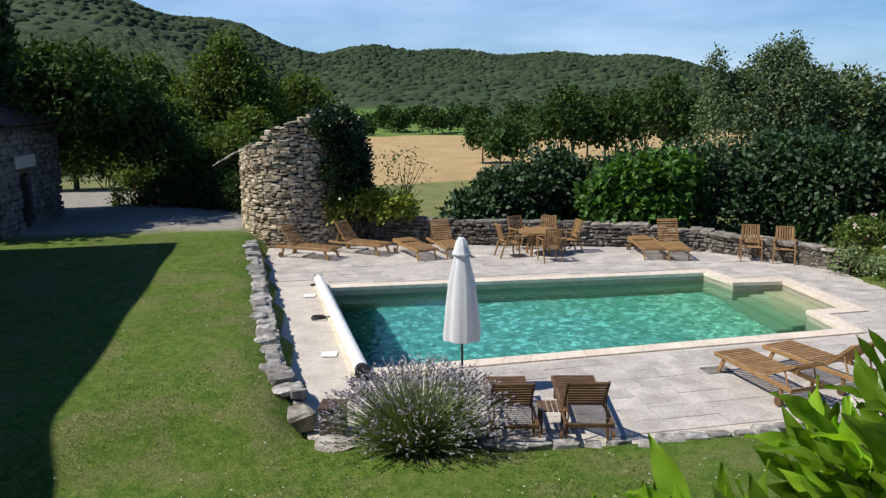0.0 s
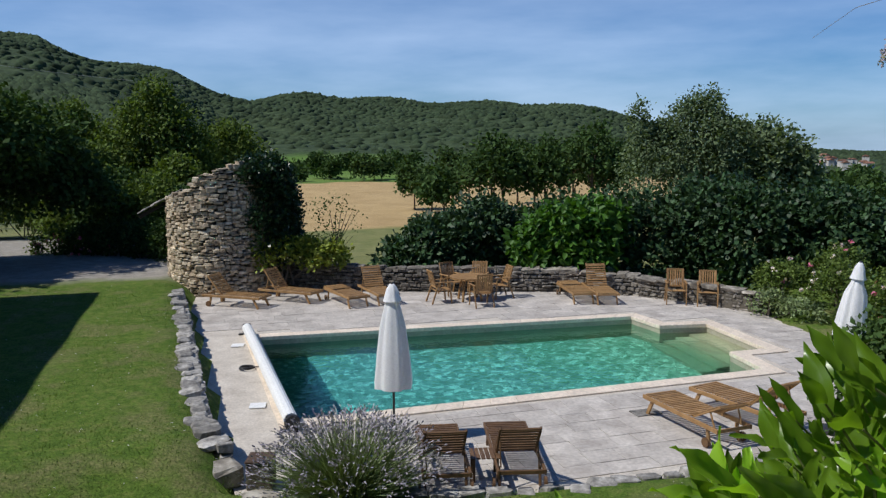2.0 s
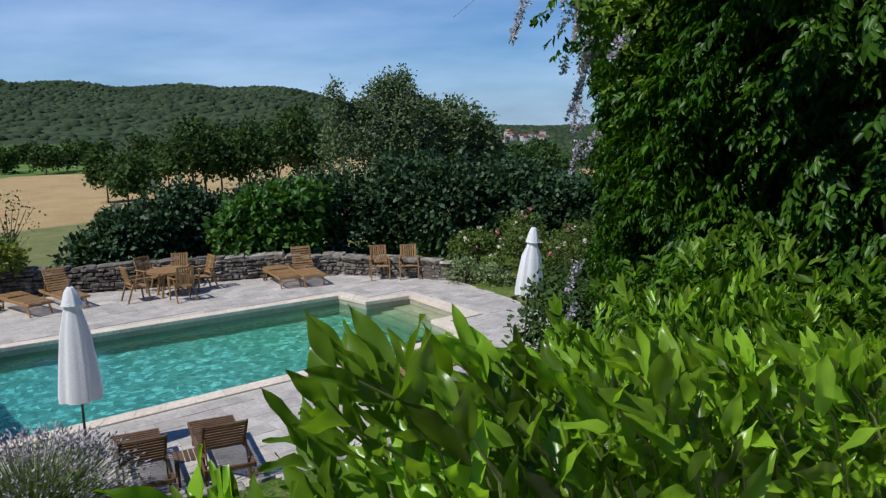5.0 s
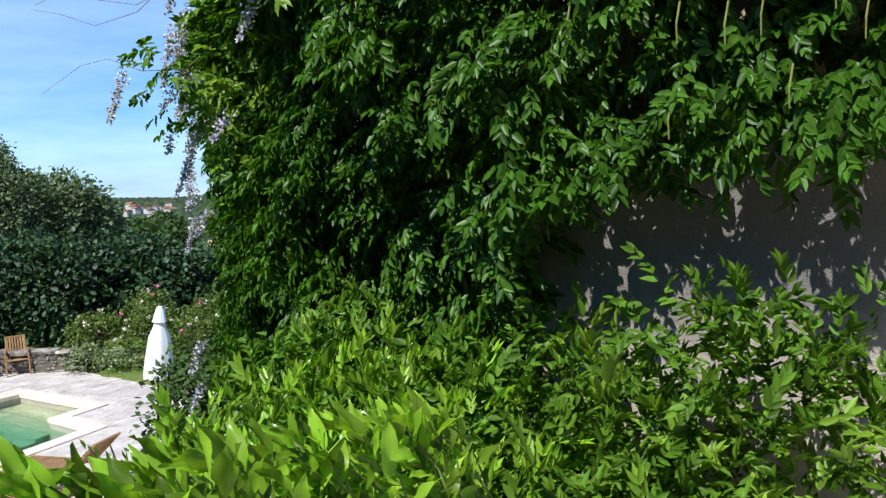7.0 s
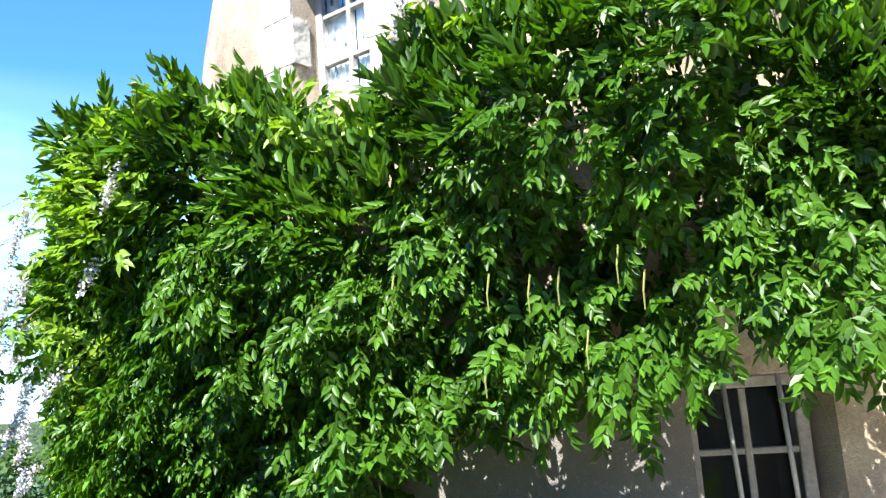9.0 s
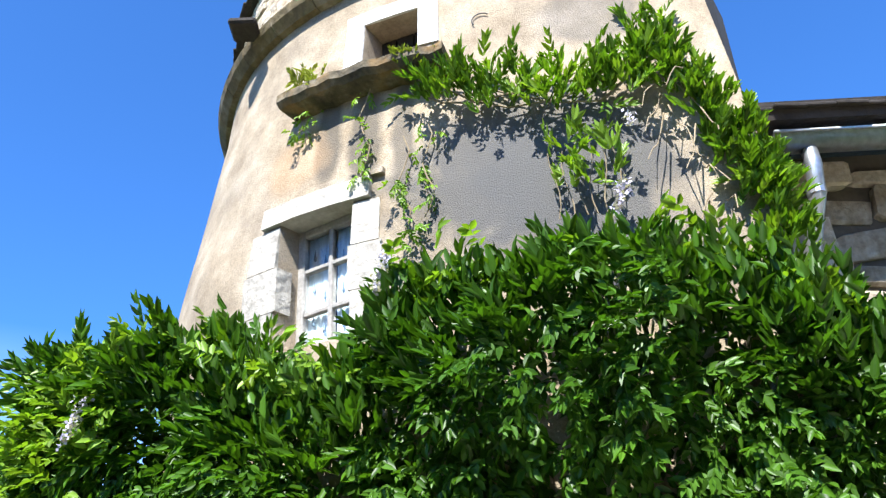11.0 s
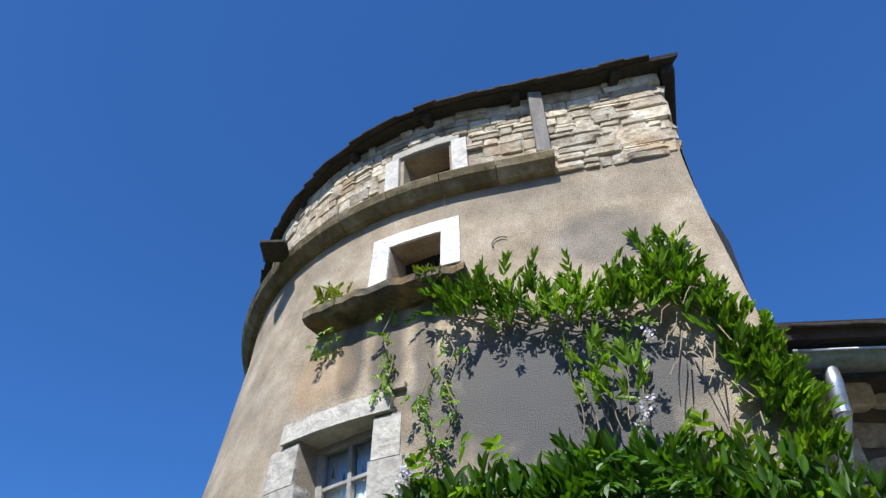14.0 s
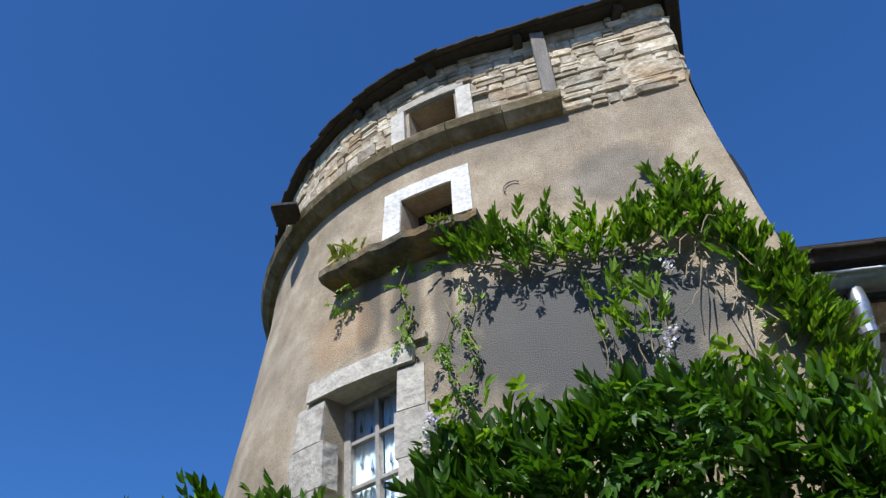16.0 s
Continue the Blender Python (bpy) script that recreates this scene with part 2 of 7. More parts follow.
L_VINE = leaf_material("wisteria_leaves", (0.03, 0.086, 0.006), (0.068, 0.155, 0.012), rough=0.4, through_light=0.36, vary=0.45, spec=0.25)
# the same leaf in a lighter colour, painted as if in full sun
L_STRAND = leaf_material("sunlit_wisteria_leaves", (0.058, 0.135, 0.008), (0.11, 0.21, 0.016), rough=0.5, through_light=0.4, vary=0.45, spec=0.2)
L_VINE_YOUNG = leaf_material("young_wisteria_leaves", (0.12, 0.24, 0.018), (0.20, 0.31, 0.03), rough=0.4, through_light=0.4)
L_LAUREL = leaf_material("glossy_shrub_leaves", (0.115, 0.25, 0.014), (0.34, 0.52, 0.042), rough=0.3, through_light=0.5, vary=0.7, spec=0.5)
L_DARK = leaf_material("dark_hedge_leaves", (0.024, 0.055, 0.02), (0.058, 0.108, 0.042), rough=0.5, through_light=0.16, vary=0.5, spec=0.28)
L_FIG = leaf_material("fig_leaves", (0.05, 0.125, 0.016), (0.085, 0.19, 0.028), rough=0.5, through_light=0.3)
L_TREE = leaf_material("grey_green_tree_leaves", (0.095, 0.14, 0.066), (0.165, 0.21, 0.11), rough=0.7, through_light=0.22, vary=0.35, spec=0.1)
L_OAK = leaf_material("oak_leaves", (0.034, 0.066, 0.018), (0.07, 0.118, 0.034), rough=0.7, through_light=0.18, vary=0.4, spec=0.1)
L_LIME = leaf_material("yellow_green_leaves", (0.075, 0.118, 0.024), (0.13, 0.18, 0.042), rough=0.65, through_light=0.25, vary=0.4, spec=0.12)
L_IVY = leaf_material("ivy_leaves", (0.011, 0.03, 0.008), (0.024, 0.056, 0.014), rough=0.35, through_light=0.12)
L_LAV = leaf_material("lavender_foliage", (0.15, 0.21, 0.085), (0.25, 0.3, 0.14), rough=0.75, through_light=0.15)
L_LAVFLOWER = leaf_material("lavender_flower", (0.29, 0.26, 0.315), (0.43, 0.4, 0.445), rough=0.85, through_light=0.1)
L_LILAC = leaf_material("lilac_wisteria_flower", (0.43, 0.4, 0.56), (0.62, 0.59, 0.7), rough=0.7, through_light=0.25)
L_ROSE = leaf_material("pale_roses", (0.75, 0.55, 0.58), (0.85, 0.83, 0.78), rough=0.6, through_light=0.2, vary=0.1)
L_PINK = leaf_material("pink_roses", (0.7, 0.18, 0.32), (0.8, 0.3, 0.42), rough=0.6, through_light=0.2, vary=0.1)
L_POD = leaf_material("green_seed_pod", (0.24, 0.27, 0.07), (0.34, 0.34, 0.11), rough=0.6)
L_YELLOW = leaf_material("golden_green_leaves", (0.15, 0.2, 0.025), (0.27, 0.31, 0.05), rough=0.6, through_light=0.3)


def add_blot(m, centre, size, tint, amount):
    """A blot of weathering, or of painted light, with a soft, uneven edge, at a place of its own on the surface."""
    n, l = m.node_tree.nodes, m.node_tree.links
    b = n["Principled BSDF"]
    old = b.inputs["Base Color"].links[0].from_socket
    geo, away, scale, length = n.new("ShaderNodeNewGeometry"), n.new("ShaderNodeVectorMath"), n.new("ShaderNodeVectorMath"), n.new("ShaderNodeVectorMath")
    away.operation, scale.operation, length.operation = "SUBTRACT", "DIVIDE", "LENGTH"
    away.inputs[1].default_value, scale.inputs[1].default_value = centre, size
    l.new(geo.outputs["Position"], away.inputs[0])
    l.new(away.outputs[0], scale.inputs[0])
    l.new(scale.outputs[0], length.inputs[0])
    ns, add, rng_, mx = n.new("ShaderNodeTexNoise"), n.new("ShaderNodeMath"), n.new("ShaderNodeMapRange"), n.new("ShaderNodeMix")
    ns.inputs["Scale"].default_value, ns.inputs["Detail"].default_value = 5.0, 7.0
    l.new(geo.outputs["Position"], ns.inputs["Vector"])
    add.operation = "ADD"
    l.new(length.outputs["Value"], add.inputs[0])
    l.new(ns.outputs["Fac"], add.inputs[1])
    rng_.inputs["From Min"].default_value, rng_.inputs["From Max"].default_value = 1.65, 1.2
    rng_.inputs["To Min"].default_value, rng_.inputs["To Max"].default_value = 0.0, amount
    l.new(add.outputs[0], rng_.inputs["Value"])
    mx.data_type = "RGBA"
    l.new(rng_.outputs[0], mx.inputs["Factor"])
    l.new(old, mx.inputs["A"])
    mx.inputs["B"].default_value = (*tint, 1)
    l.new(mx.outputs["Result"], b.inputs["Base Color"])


def caustic_fleck_material(name, dark, light, cell):
    """Small uneven cells, each a shade of its own: caustic flecks put into the colour."""
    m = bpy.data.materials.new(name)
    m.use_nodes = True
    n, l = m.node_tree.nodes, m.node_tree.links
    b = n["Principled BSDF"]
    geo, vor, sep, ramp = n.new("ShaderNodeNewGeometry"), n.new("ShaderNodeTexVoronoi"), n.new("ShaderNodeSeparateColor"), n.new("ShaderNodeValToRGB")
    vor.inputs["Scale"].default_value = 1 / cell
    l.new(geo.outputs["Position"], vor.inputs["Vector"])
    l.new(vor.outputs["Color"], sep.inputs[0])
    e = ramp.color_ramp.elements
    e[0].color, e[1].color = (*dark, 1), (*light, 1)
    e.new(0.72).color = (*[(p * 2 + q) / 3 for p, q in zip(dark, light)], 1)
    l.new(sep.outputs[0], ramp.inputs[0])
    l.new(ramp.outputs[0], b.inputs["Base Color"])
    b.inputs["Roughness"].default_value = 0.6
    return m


# pool floor: light and dark cells paint the water's caustics
M_LINER = caustic_fleck_material("sand_green_caustic_flecks", (0.2, 0.28, 0.22), (1.0, 1.0, 0.92), 0.115)
M_STEP = material("sand_coloured_pool_steps", [(0.3, 0.285, 0.215), (0.4, 0.375, 0.285)], scale=3, rough=0.6, bump=0.1, grain=20)

# ---- builders ----
RNG = np.random.default_rng(7)


def mesh_object(name, verts, faces, mat, parent=None, label="", smooth=False):
    me = bpy.data.meshes.new(name)
    me.from_pydata([tuple(v) for v in verts], [], [tuple(f) for f in faces])
    me.materials.append(mat)
    if smooth:
        me.polygons.foreach_set("use_smooth", [True] * len(me.polygons))
    me.update()
    ob = new(name, me)
    ob.parent = parent
    if label:
        tagged(ob, label)
    return ob


def part(name, bm, mat, parent=None, label="", smooth=False):
    me = bpy.data.meshes.new(name)
    bm.normal_update()
    bm.to_mesh(me)
    bm.free()
    me.materials.append(mat)
    if smooth:
        me.polygons.foreach_set("use_smooth", [True] * len(me.polygons))
    ob = new(name, me)
    ob.parent = parent
    if label:
        tagged(ob, label)
    return ob


def empty(name, at, label, category, group="", kind="", turn=0.0):
    ob = new(name)
    ob.empty_display_size = 0.1
    ob.matrix_basis = pose(*at, 0, 0, turn)
    return tagged(ob, label, category, group, kind)


def box(bm, size, at, m=None, bevel=0.0):
    """A box with bevelled edges, added to bm."""
    g = bmesh.ops.create_cube(bm, size=1.0, matrix=(m or Matrix()) @ Matrix.Translation(at) @ Matrix.Diagonal((*size, 1)))
    if bevel:
        es = list({e for v in g["verts"] for e in v.link_edges})
        bmesh.ops.bevel(bm, geom=es, offset=bevel, segments=1, affect="EDGES")
    return bm


def boxed(size, at, m=None, bevel=0.0):
    return box(bmesh.new(), size, at, m, bevel)


def beam(bm, a, b, w, h, bevel=0.004):
    """A bar of section w x h from a to b."""
    a, b = Vector(a), Vector(b)
    d = b - a
    q = d.to_track_quat("X", "Z").to_matrix().to_4x4()
    return box(bm, (d.length, w, h), (0, 0, 0), Matrix.Translation((a + b) / 2) @ q, bevel)


def tube(points, radius, sides=8, bm=None, taper=1.0):
    """A round bar along points; the radius runs to radius * taper."""
    bm = bm or bmesh.new()
    pts = [Vector(p) for p in points]
    rings = []
    for k, p in enumerate(pts):
        d = (pts[min(k + 1, len(pts) - 1)] - pts[max(k - 1, 0)]).normalized()
        s = d.cross(Vector((0, 0, 1)) if abs(d.z) < 0.9 else Vector((1, 0, 0))).normalized()
        u = d.cross(s)
        r = radius * (1 + (taper - 1) * k / max(1, len(pts) - 1))
        rings.append([bm.verts.new(p + (s * math.cos(a) + u * math.sin(a)) * r) for a in [2 * math.pi * i / sides for i in range(sides)]])
    for a, b in zip(rings, rings[1:]):
        for i in range(sides):
            bm.faces.new((a[i], a[(i + 1) % sides], b[(i + 1) % sides], b[i]))
    bm.faces.new(list(reversed(rings[0])))
    bm.faces.new(rings[-1])
    return bm


def lathe(profile, sides=16, bm=None, at=(0, 0, 0)):
    bm = bm or bmesh.new()
    rings = []
    for r, z in profile:
        rings.append([bm.verts.new((at[0] + r * math.cos(2 * math.pi * i / sides), at[1] + r * math.sin(2 * math.pi * i / sides), at[2] + z)) for i in range(sides)])
    for a, b in zip(rings, rings[1:]):
        for i in range(sides):
            bm.faces.new((a[i], a[(i + 1) % sides], b[(i + 1) % sides], b[i]))
    bm.faces.new(list(reversed(rings[0])))
    bm.faces.new(rings[-1])
    return bm


def unit(a):
    return a / np.maximum(np.linalg.norm(a, axis=-1, keepdims=True), 1e-9)


def leaf_arrays(P, D, N, L, W, fold=0.25):
    """Folded leaves of four triangles: base P, direction D, upper side N, lengths L, widths W."""
    D, S = unit(D), unit(np.cross(D, N))
    U = np.cross(S, D)
    L, W = np.broadcast_to(L, len(P))[:, None], np.broadcast_to(W, len(P))[:, None]
    V = np.stack([P, P + D * L * 0.28 + S * W * 0.46 + U * W * fold, P + D * L * 0.64 + S * W * 0.4 + U * W * fold * 0.8 - U * L * 0.03, P + D * L - U * L * 0.12,
                  P + D * L * 0.64 - S * W * 0.4 + U * W * fold * 0.8 - U * L * 0.03, P + D * L * 0.28 - S * W * 0.46 + U * W * fold], 1)
    i = (np.arange(len(P)) * 6)[:, None, None]
    F = i + np.array([[0, 1, 2], [0, 2, 3], [0, 3, 4], [0, 4, 5]])[None]
    return V.reshape(-1, 3), F.reshape(-1, 3)


def flat_leaf_arrays(P, D, N, L, W):
    D, S = unit(D), unit(np.cross(D, N))
    L, W = np.broadcast_to(L, len(P))[:, None], np.broadcast_to(W, len(P))[:, None]
    V = np.stack([P, P + D * L * 0.5 + S * W * 0.5, P + D * L, P + D * L * 0.5 - S * W * 0.5], 1)
    i = (np.arange(len(P)) * 4)[:, None]
    return V.reshape(-1, 3), i + np.array([[0, 1, 2, 3]])


def fast_mesh(name, V, F, mat, parent=None, label="", smooth=False):
    me = bpy.data.meshes.new(name)
    k = F.shape[1]
    me.vertices.add(len(V))
    me.vertices.foreach_set("co", np.ascontiguousarray(V, dtype=np.float32).ravel())
    me.loops.add(F.size)
    me.loops.foreach_set("vertex_index", np.ascontiguousarray(F, dtype=np.int32).ravel())
    me.polygons.add(len(F))
    me.polygons.foreach_set("loop_start", np.arange(0, F.size, k, dtype=np.int32))
    me.update(calc_edges=True)
    me.materials.append(mat)
    if smooth:
        me.polygons.foreach_set("use_smooth", [True] * len(F))
    ob = new(name, me)
    ob.parent = parent
    if label:
        tagged(ob, label)
    return ob


def inside(poly, x, y):
    """Whether points lie in a polygon."""
    x, y = np.asarray(x, float), np.asarray(y, float)
    hit = np.zeros(x.shape, bool)
    for (x0, y0), (x1, y1) in zip(poly, poly[1:] + poly[:1]):
        if y0 != y1:
            hit ^= ((y0 > y) != (y1 > y)) & (x < (x1 - x0) * (y - y0) / (y1 - y0) + x0)
    return hit


def smooth_step(a, b, v):
    t = np.clip((np.asarray(v, float) - a) / (b - a), 0, 1)
    return t * t * (3 - 2 * t)


def crown_points(blobs, clumps, per, spread, rng):
    """Leaf places in clumps near the skin of ellipsoids (x, y, z, rx, ry, rz): places and outward directions."""
    w = np.array([b[3] * b[4] * b[5] for b in blobs]) ** 0.67
    B = np.array(blobs)[rng.choice(len(blobs), clumps, p=w / w.sum())]
    d = unit(rng.normal(size=(clumps, 3)))
    d[:, 2] = np.where(d[:, 2] < -0.55, -d[:, 2], d[:, 2])
    C = B[:, :3] + d * B[:, 3:] * (0.62 + 0.46 * rng.random((clumps, 1)) ** 0.7)
    # most of the leaves stand in rounded lumps, with gaps between them
    lumps = unit(rng.normal(size=(len(blobs) * 13, 3)))
    lumps[:, 2] = np.where(lumps[:, 2] < -0.4, -lumps[:, 2], lumps[:, 2])
    pick = rng.integers(0, len(lumps), clumps)
    e = unit(rng.normal(size=(clumps, 3)) + 0.5 * lumps[pick])
    wide = 0.24 + 0.2 * rng.random(len(lumps))
    C2 = B[:, :3] + B[:, 3:] * (lumps[pick] * 0.76 + e * wide[pick][:, None] * (0.6 + 0.45 * rng.random((clumps, 1))))
    lumpy = rng.random((clumps, 1)) < 0.72
    C, d = np.where(lumpy, C2, C), np.where(lumpy, unit(e + 0.4 * lumps[pick]), d)
    C, d = np.repeat(C, per, 0), np.repeat(d, per, 0)
    P = C + rng.normal(size=C.shape) * spread
    return P, unit(d + 0.35 * rng.normal(size=d.shape))


def foliage(name, blobs, clumps, per, spread, size, mat, parent, rng, label="", droop=0.15, fold=False):
    P, d = crown_points(blobs, clumps, per, spread, rng)
    n = len(P)
    D = unit(0.7 * d + 0.8 * rng.normal(size=(n, 3)) + [0, 0, -droop])
    N = unit(d * 0.5 + [0, 0, 0.7] + 0.6 * rng.normal(size=(n, 3)))
    L = size * (0.65 + 0.7 * rng.random(n))
    V, F = (leaf_arrays if fold else flat_leaf_arrays)(P, D, N, L, L * 0.62)
    return fast_mesh(name, V, F, mat, parent, label)


def tree(name, at, height, blobs, clumps, per, spread, size, mat, label, category="tree", group="", rng=None, trunk=0.16, limbs=7, lean=0.0):
    """A tapered trunk with limbs that run into a crown of leaf clumps; blobs are relative to the foot."""
    rng = rng or RNG
    t = empty(name, at, label, category, group)
    bm = tube([(0, 0, -0.3), (lean * 0.3, 0, height * 0.25), (lean * 0.7, 0.05, height * 0.5), (lean, 0, height * 0.8)], trunk, 8, taper=0.35)
    part("trunk", bm, M_BARK, t, smooth=True)
    for k in range(limbs):
        b = blobs[k % len(blobs)]
        e = np.array(b[:3]) + unit(rng.normal(size=3)) * np.array(b[3:]) * 0.75
        z0 = height * (0.2 + 0.45 * rng.random())
        bm = tube([(lean * z0 / height, 0, z0), tuple((np.array([lean * z0 / height, 0, z0]) + e) / 2 + [0, 0, 0.1 * height]), tuple(e)], trunk * 0.4, 6, taper=0.2)
        part("limb", bm, M_BARK, t, smooth=True)
    foliage("crown", blobs, clumps, per, spread, size, mat, t, rng)
    return t


# ---- the ground ----
def grown(poly, d):
    """The polygon with its sides moved outwards by d (corners counter-clockwise)."""
    out = []
    for k, p in enumerate(poly):
        p, q, o = Vector(p), Vector(poly[(k + 1) % len(poly)]), Vector(poly[k - 1])
        a, b = (p - o).normalized(), (q - p).normalized()
        na, nb = Vector((a.y, -a.x)), Vector((b.y, -b.x))
        m = (na + nb)
        out.append(tuple(p + m * (d / max(0.3, 1 + na.dot(nb)))))
    return out


POOL = [(0.17, 14.30), (9.95, 15.29), (10.04, 16.73), (11.02, 16.81), (11.02, 19.51), (9.72, 19.60), (9.50, 20.85), (-0.57, 20.82)]
TERRACE = [(-0.75, 11.2), (0.9, 10.95), (2.1, 10.7), (3.9, 10.42), (5.3, 10.6), (6.7, 10.8), (8.6, 11.1), (10.8, 12.6), (12.6, 15.0), (13.1, 18.2),
           (13.2, 20.5), (12.3, 22.5), (11.0, 24.1), (9.2, 25.2), (7.2, 25.8), (4.9, 26.3), (2.3, 27.2), (-0.6, 28.4), (-2.4, 28.0), (-2.75, 25.6), (-1.85, 19.0), (-1.05, 13.1)]
RIDGE_AZ = np.array([-180, -90, -45, -20, -14, -11, -6, -3.5, -1, 2.5, 6.3, 11.6, 15.4, 19.5, 23.4, 28, 36, 42, 60, 180])
RIDGE_EL = np.array([2.0, 3.0, 5.2, 6.2, 5.65, 4.6, 4.3, 3.3, 2.58, 2.8, 2.45, 2.45, 2.5, 1.95, 1.15, 0.3, -0.85, -1.1, 0.4, 2.0])


def ground_z(x, y):
    """Height of the land: the lawn, the valley with its fields, and the wooded hills."""
    x, y = np.asarray(x, float), np.asarray(y, float)
    r, az = np.hypot(x, y), np.degrees(np.arctan2(x, y))
    wall = -1.45 - (y - 13) * 0.125
    lawn = 0.06 + 0.48 * smooth_step(0.9, -0.3, x - wall) * smooth_step(10.2, 12.2, y + 0.5 * np.clip(-2.5 - x, 0, 4))
    lawn = lawn + 0.22 * smooth_step(-1.5, -6, x) * smooth_step(14, 4, y)
    side = smooth_step(-2.5, -7, x)
    fall = smooth_step(28, 95, y + 0.25 * np.clip(x, 0, 60)) * (1 - 0.55 * side)
    z = lawn - 7.0 * fall
    far = np.interp(az, RIDGE_AZ, RIDGE_EL)
    top = 4.9 + 950 * np.tan(np.radians(far)) + 2.5 * np.sin(az * 0.35) + 1.2 * np.sin(az * 0.9 + 1)
    rise = smooth_step(260, 950, r) ** 1.15
    west = smooth_step(-2.0, -11.0, az)
    rise = rise * (1 - west) + smooth_step(110, 950, r) ** 0.9 * west
    z = z * (1 - rise) + top * rise
    z = np.where(r > 950, top - (r - 950) * 0.03, z)
    roll = np.sin(x * 0.021 + 1.3) * np.cos(y * 0.017) * 5 + np.sin(x * 0.05 + y * 0.031) * 2.5
    vale = smooth_step(31, 35.5, az) * smooth_step(50, 44, az)
    z = z - 22.0 * (1 - rise) * smooth_step(150, 450, r) * vale
    return z + roll * (1 - vale) * smooth_step(300, 600, r) * smooth_step(1150, 800, r)


def axis(lo, hi, step, end, grow):
    mid = list(np.arange(lo, hi + 1e-6, step))
    a, s = hi, step
    up = []
    while a < end:
        s *= grow
        a += s
        up.append(a)
    a, s = lo, step
    down = []
    while a > -end:
        s *= grow
        a -= s
        down.append(a)
    return np.array(down[::-1] + mid + up)


gx, gy = axis(-12, 15, 0.34, 3500, 1.055), axis(7, 30, 0.34, 3500, 1.055)
GX, GY = np.meshgrid(gx, gy)
GZ = ground_z(GX, GY)
GZ = GZ + 0.02 * np.sin(GX * 1.7) * np.cos(GY * 1.3)
GZ = np.where(inside(TERRACE, GX, GY), -0.14, GZ)
nx = len(gx)
a = (np.arange(len(gy) - 1)[:, None] * nx + np.arange(nx - 1)[None]).ravel()
F = np.stack([a, a + 1, a + nx + 1, a + nx], 1)
cx, cy = (GX[:-1, :-1] + GX[1:, 1:]).ravel() / 2, (GY[:-1, :-1] + GY[1:, 1:]).ravel() / 2
F = F[~inside(grown(POOL, 0.3), cx, cy)]


def ground_material():
    """Lawn, gravel, stubble, meadow and wood, told apart by where they lie."""
    m = bpy.data.materials.new("land")
    m.use_nodes = True
    n, l = m.node_tree.nodes, m.node_tree.links
    b = n["Principled BSDF"]
    b.inputs["Roughness"].default_value, b.inputs["Specular IOR Level"].default_value = 0.95, 0.15
    geo = n.new("ShaderNodeNewGeometry")
    sep = n.new("ShaderNodeSeparateXYZ")
    l.new(geo.outputs["Position"], sep.inputs[0])

    def noise_tex(scale, detail=5):
        t = n.new("ShaderNodeTexNoise")
        t.inputs["Scale"].default_value, t.inputs["Detail"].default_value = scale, detail
        l.new(geo.outputs["Position"], t.inputs["Vector"])
        return t.outputs["Fac"]

    def ramp(fac, *stops):
        t = n.new("ShaderNodeValToRGB")
        e = t.color_ramp.elements
        while len(e) < len(stops):
            e.new(0.5)
        for k, (p, c) in enumerate(stops):
            e[k].position, e[k].color = p, (*c, 1)
        l.new(fac, t.inputs[0])
        return t.outputs[0]

    def math_node(op, x, y):
        t = n.new("ShaderNodeMath")
        t.operation = op
        for k, v in enumerate((x, y)):
            if isinstance(v, (int, float)):
                t.inputs[k].default_value = v
            else:
                l.new(v, t.inputs[k])
        return t.outputs[0]

    def band(v, lo, hi, soft):
        up, down = n.new("ShaderNodeMapRange"), n.new("ShaderNodeMapRange")
        for t, p, q in ((up, lo - soft, lo + soft), (down, hi + soft, hi - soft)):
            t.inputs["From Min"].default_value, t.inputs["From Max"].default_value = p, q
            l.new(v, t.inputs["Value"])
        return math_node("MULTIPLY", up.outputs[0], down.outputs[0])

    def mix(fac, x, y):
        t = n.new("ShaderNodeMix")
        t.data_type = "RGBA"
        l.new(fac, t.inputs["Factor"])
        l.new(x, t.inputs["A"])
        l.new(y, t.inputs["B"])
        return t.outputs["Result"]

    X, Y = sep.outputs["X"], sep.outputs["Y"]
    edge = math_node("MULTIPLY", math_node("SUBTRACT", noise_tex(0.06), 0.5), 26)
    wobble = math_node("MULTIPLY", math_node("SUBTRACT", noise_tex(0.9), 0.5), 1.4)
    Xn, Yn = math_node("ADD", X, edge), math_node("ADD", Y, edge)
    fine = noise_tex(28, 6)
    lawn = ramp(noise_tex(6.5, 9), (0.34, (0.062, 0.11, 0.015)), (0.5, (0.085, 0.138, 0.02)), (0.68, (0.128, 0.16, 0.036)))
    lawn = mix(band(noise_tex(1.1, 6), 0.56, 2.0, 0.06), lawn, ramp(noise_tex(9.0, 6), (0.35, (0.095, 0.125, 0.03)), (0.65, (0.16, 0.165, 0.06))))
    meadow = ramp(noise_tex(0.5), (0.3, (0.13, 0.15, 0.05)), (0.7, (0.22, 0.215, 0.085)))
    stubble = ramp(noise_tex(0.15, 6), (0.3, (0.36, 0.25, 0.115)), (0.7, (0.46, 0.33, 0.16)))
    green = ramp(noise_tex(0.03), (0.4, (0.09, 0.165, 0.03)), (0.6, (0.13, 0.2, 0.045)))
    wood = ramp(noise_tex(0.17, 9), (0.38, (0.026, 0.042, 0.018)), (0.62, (0.054, 0.078, 0.035)))
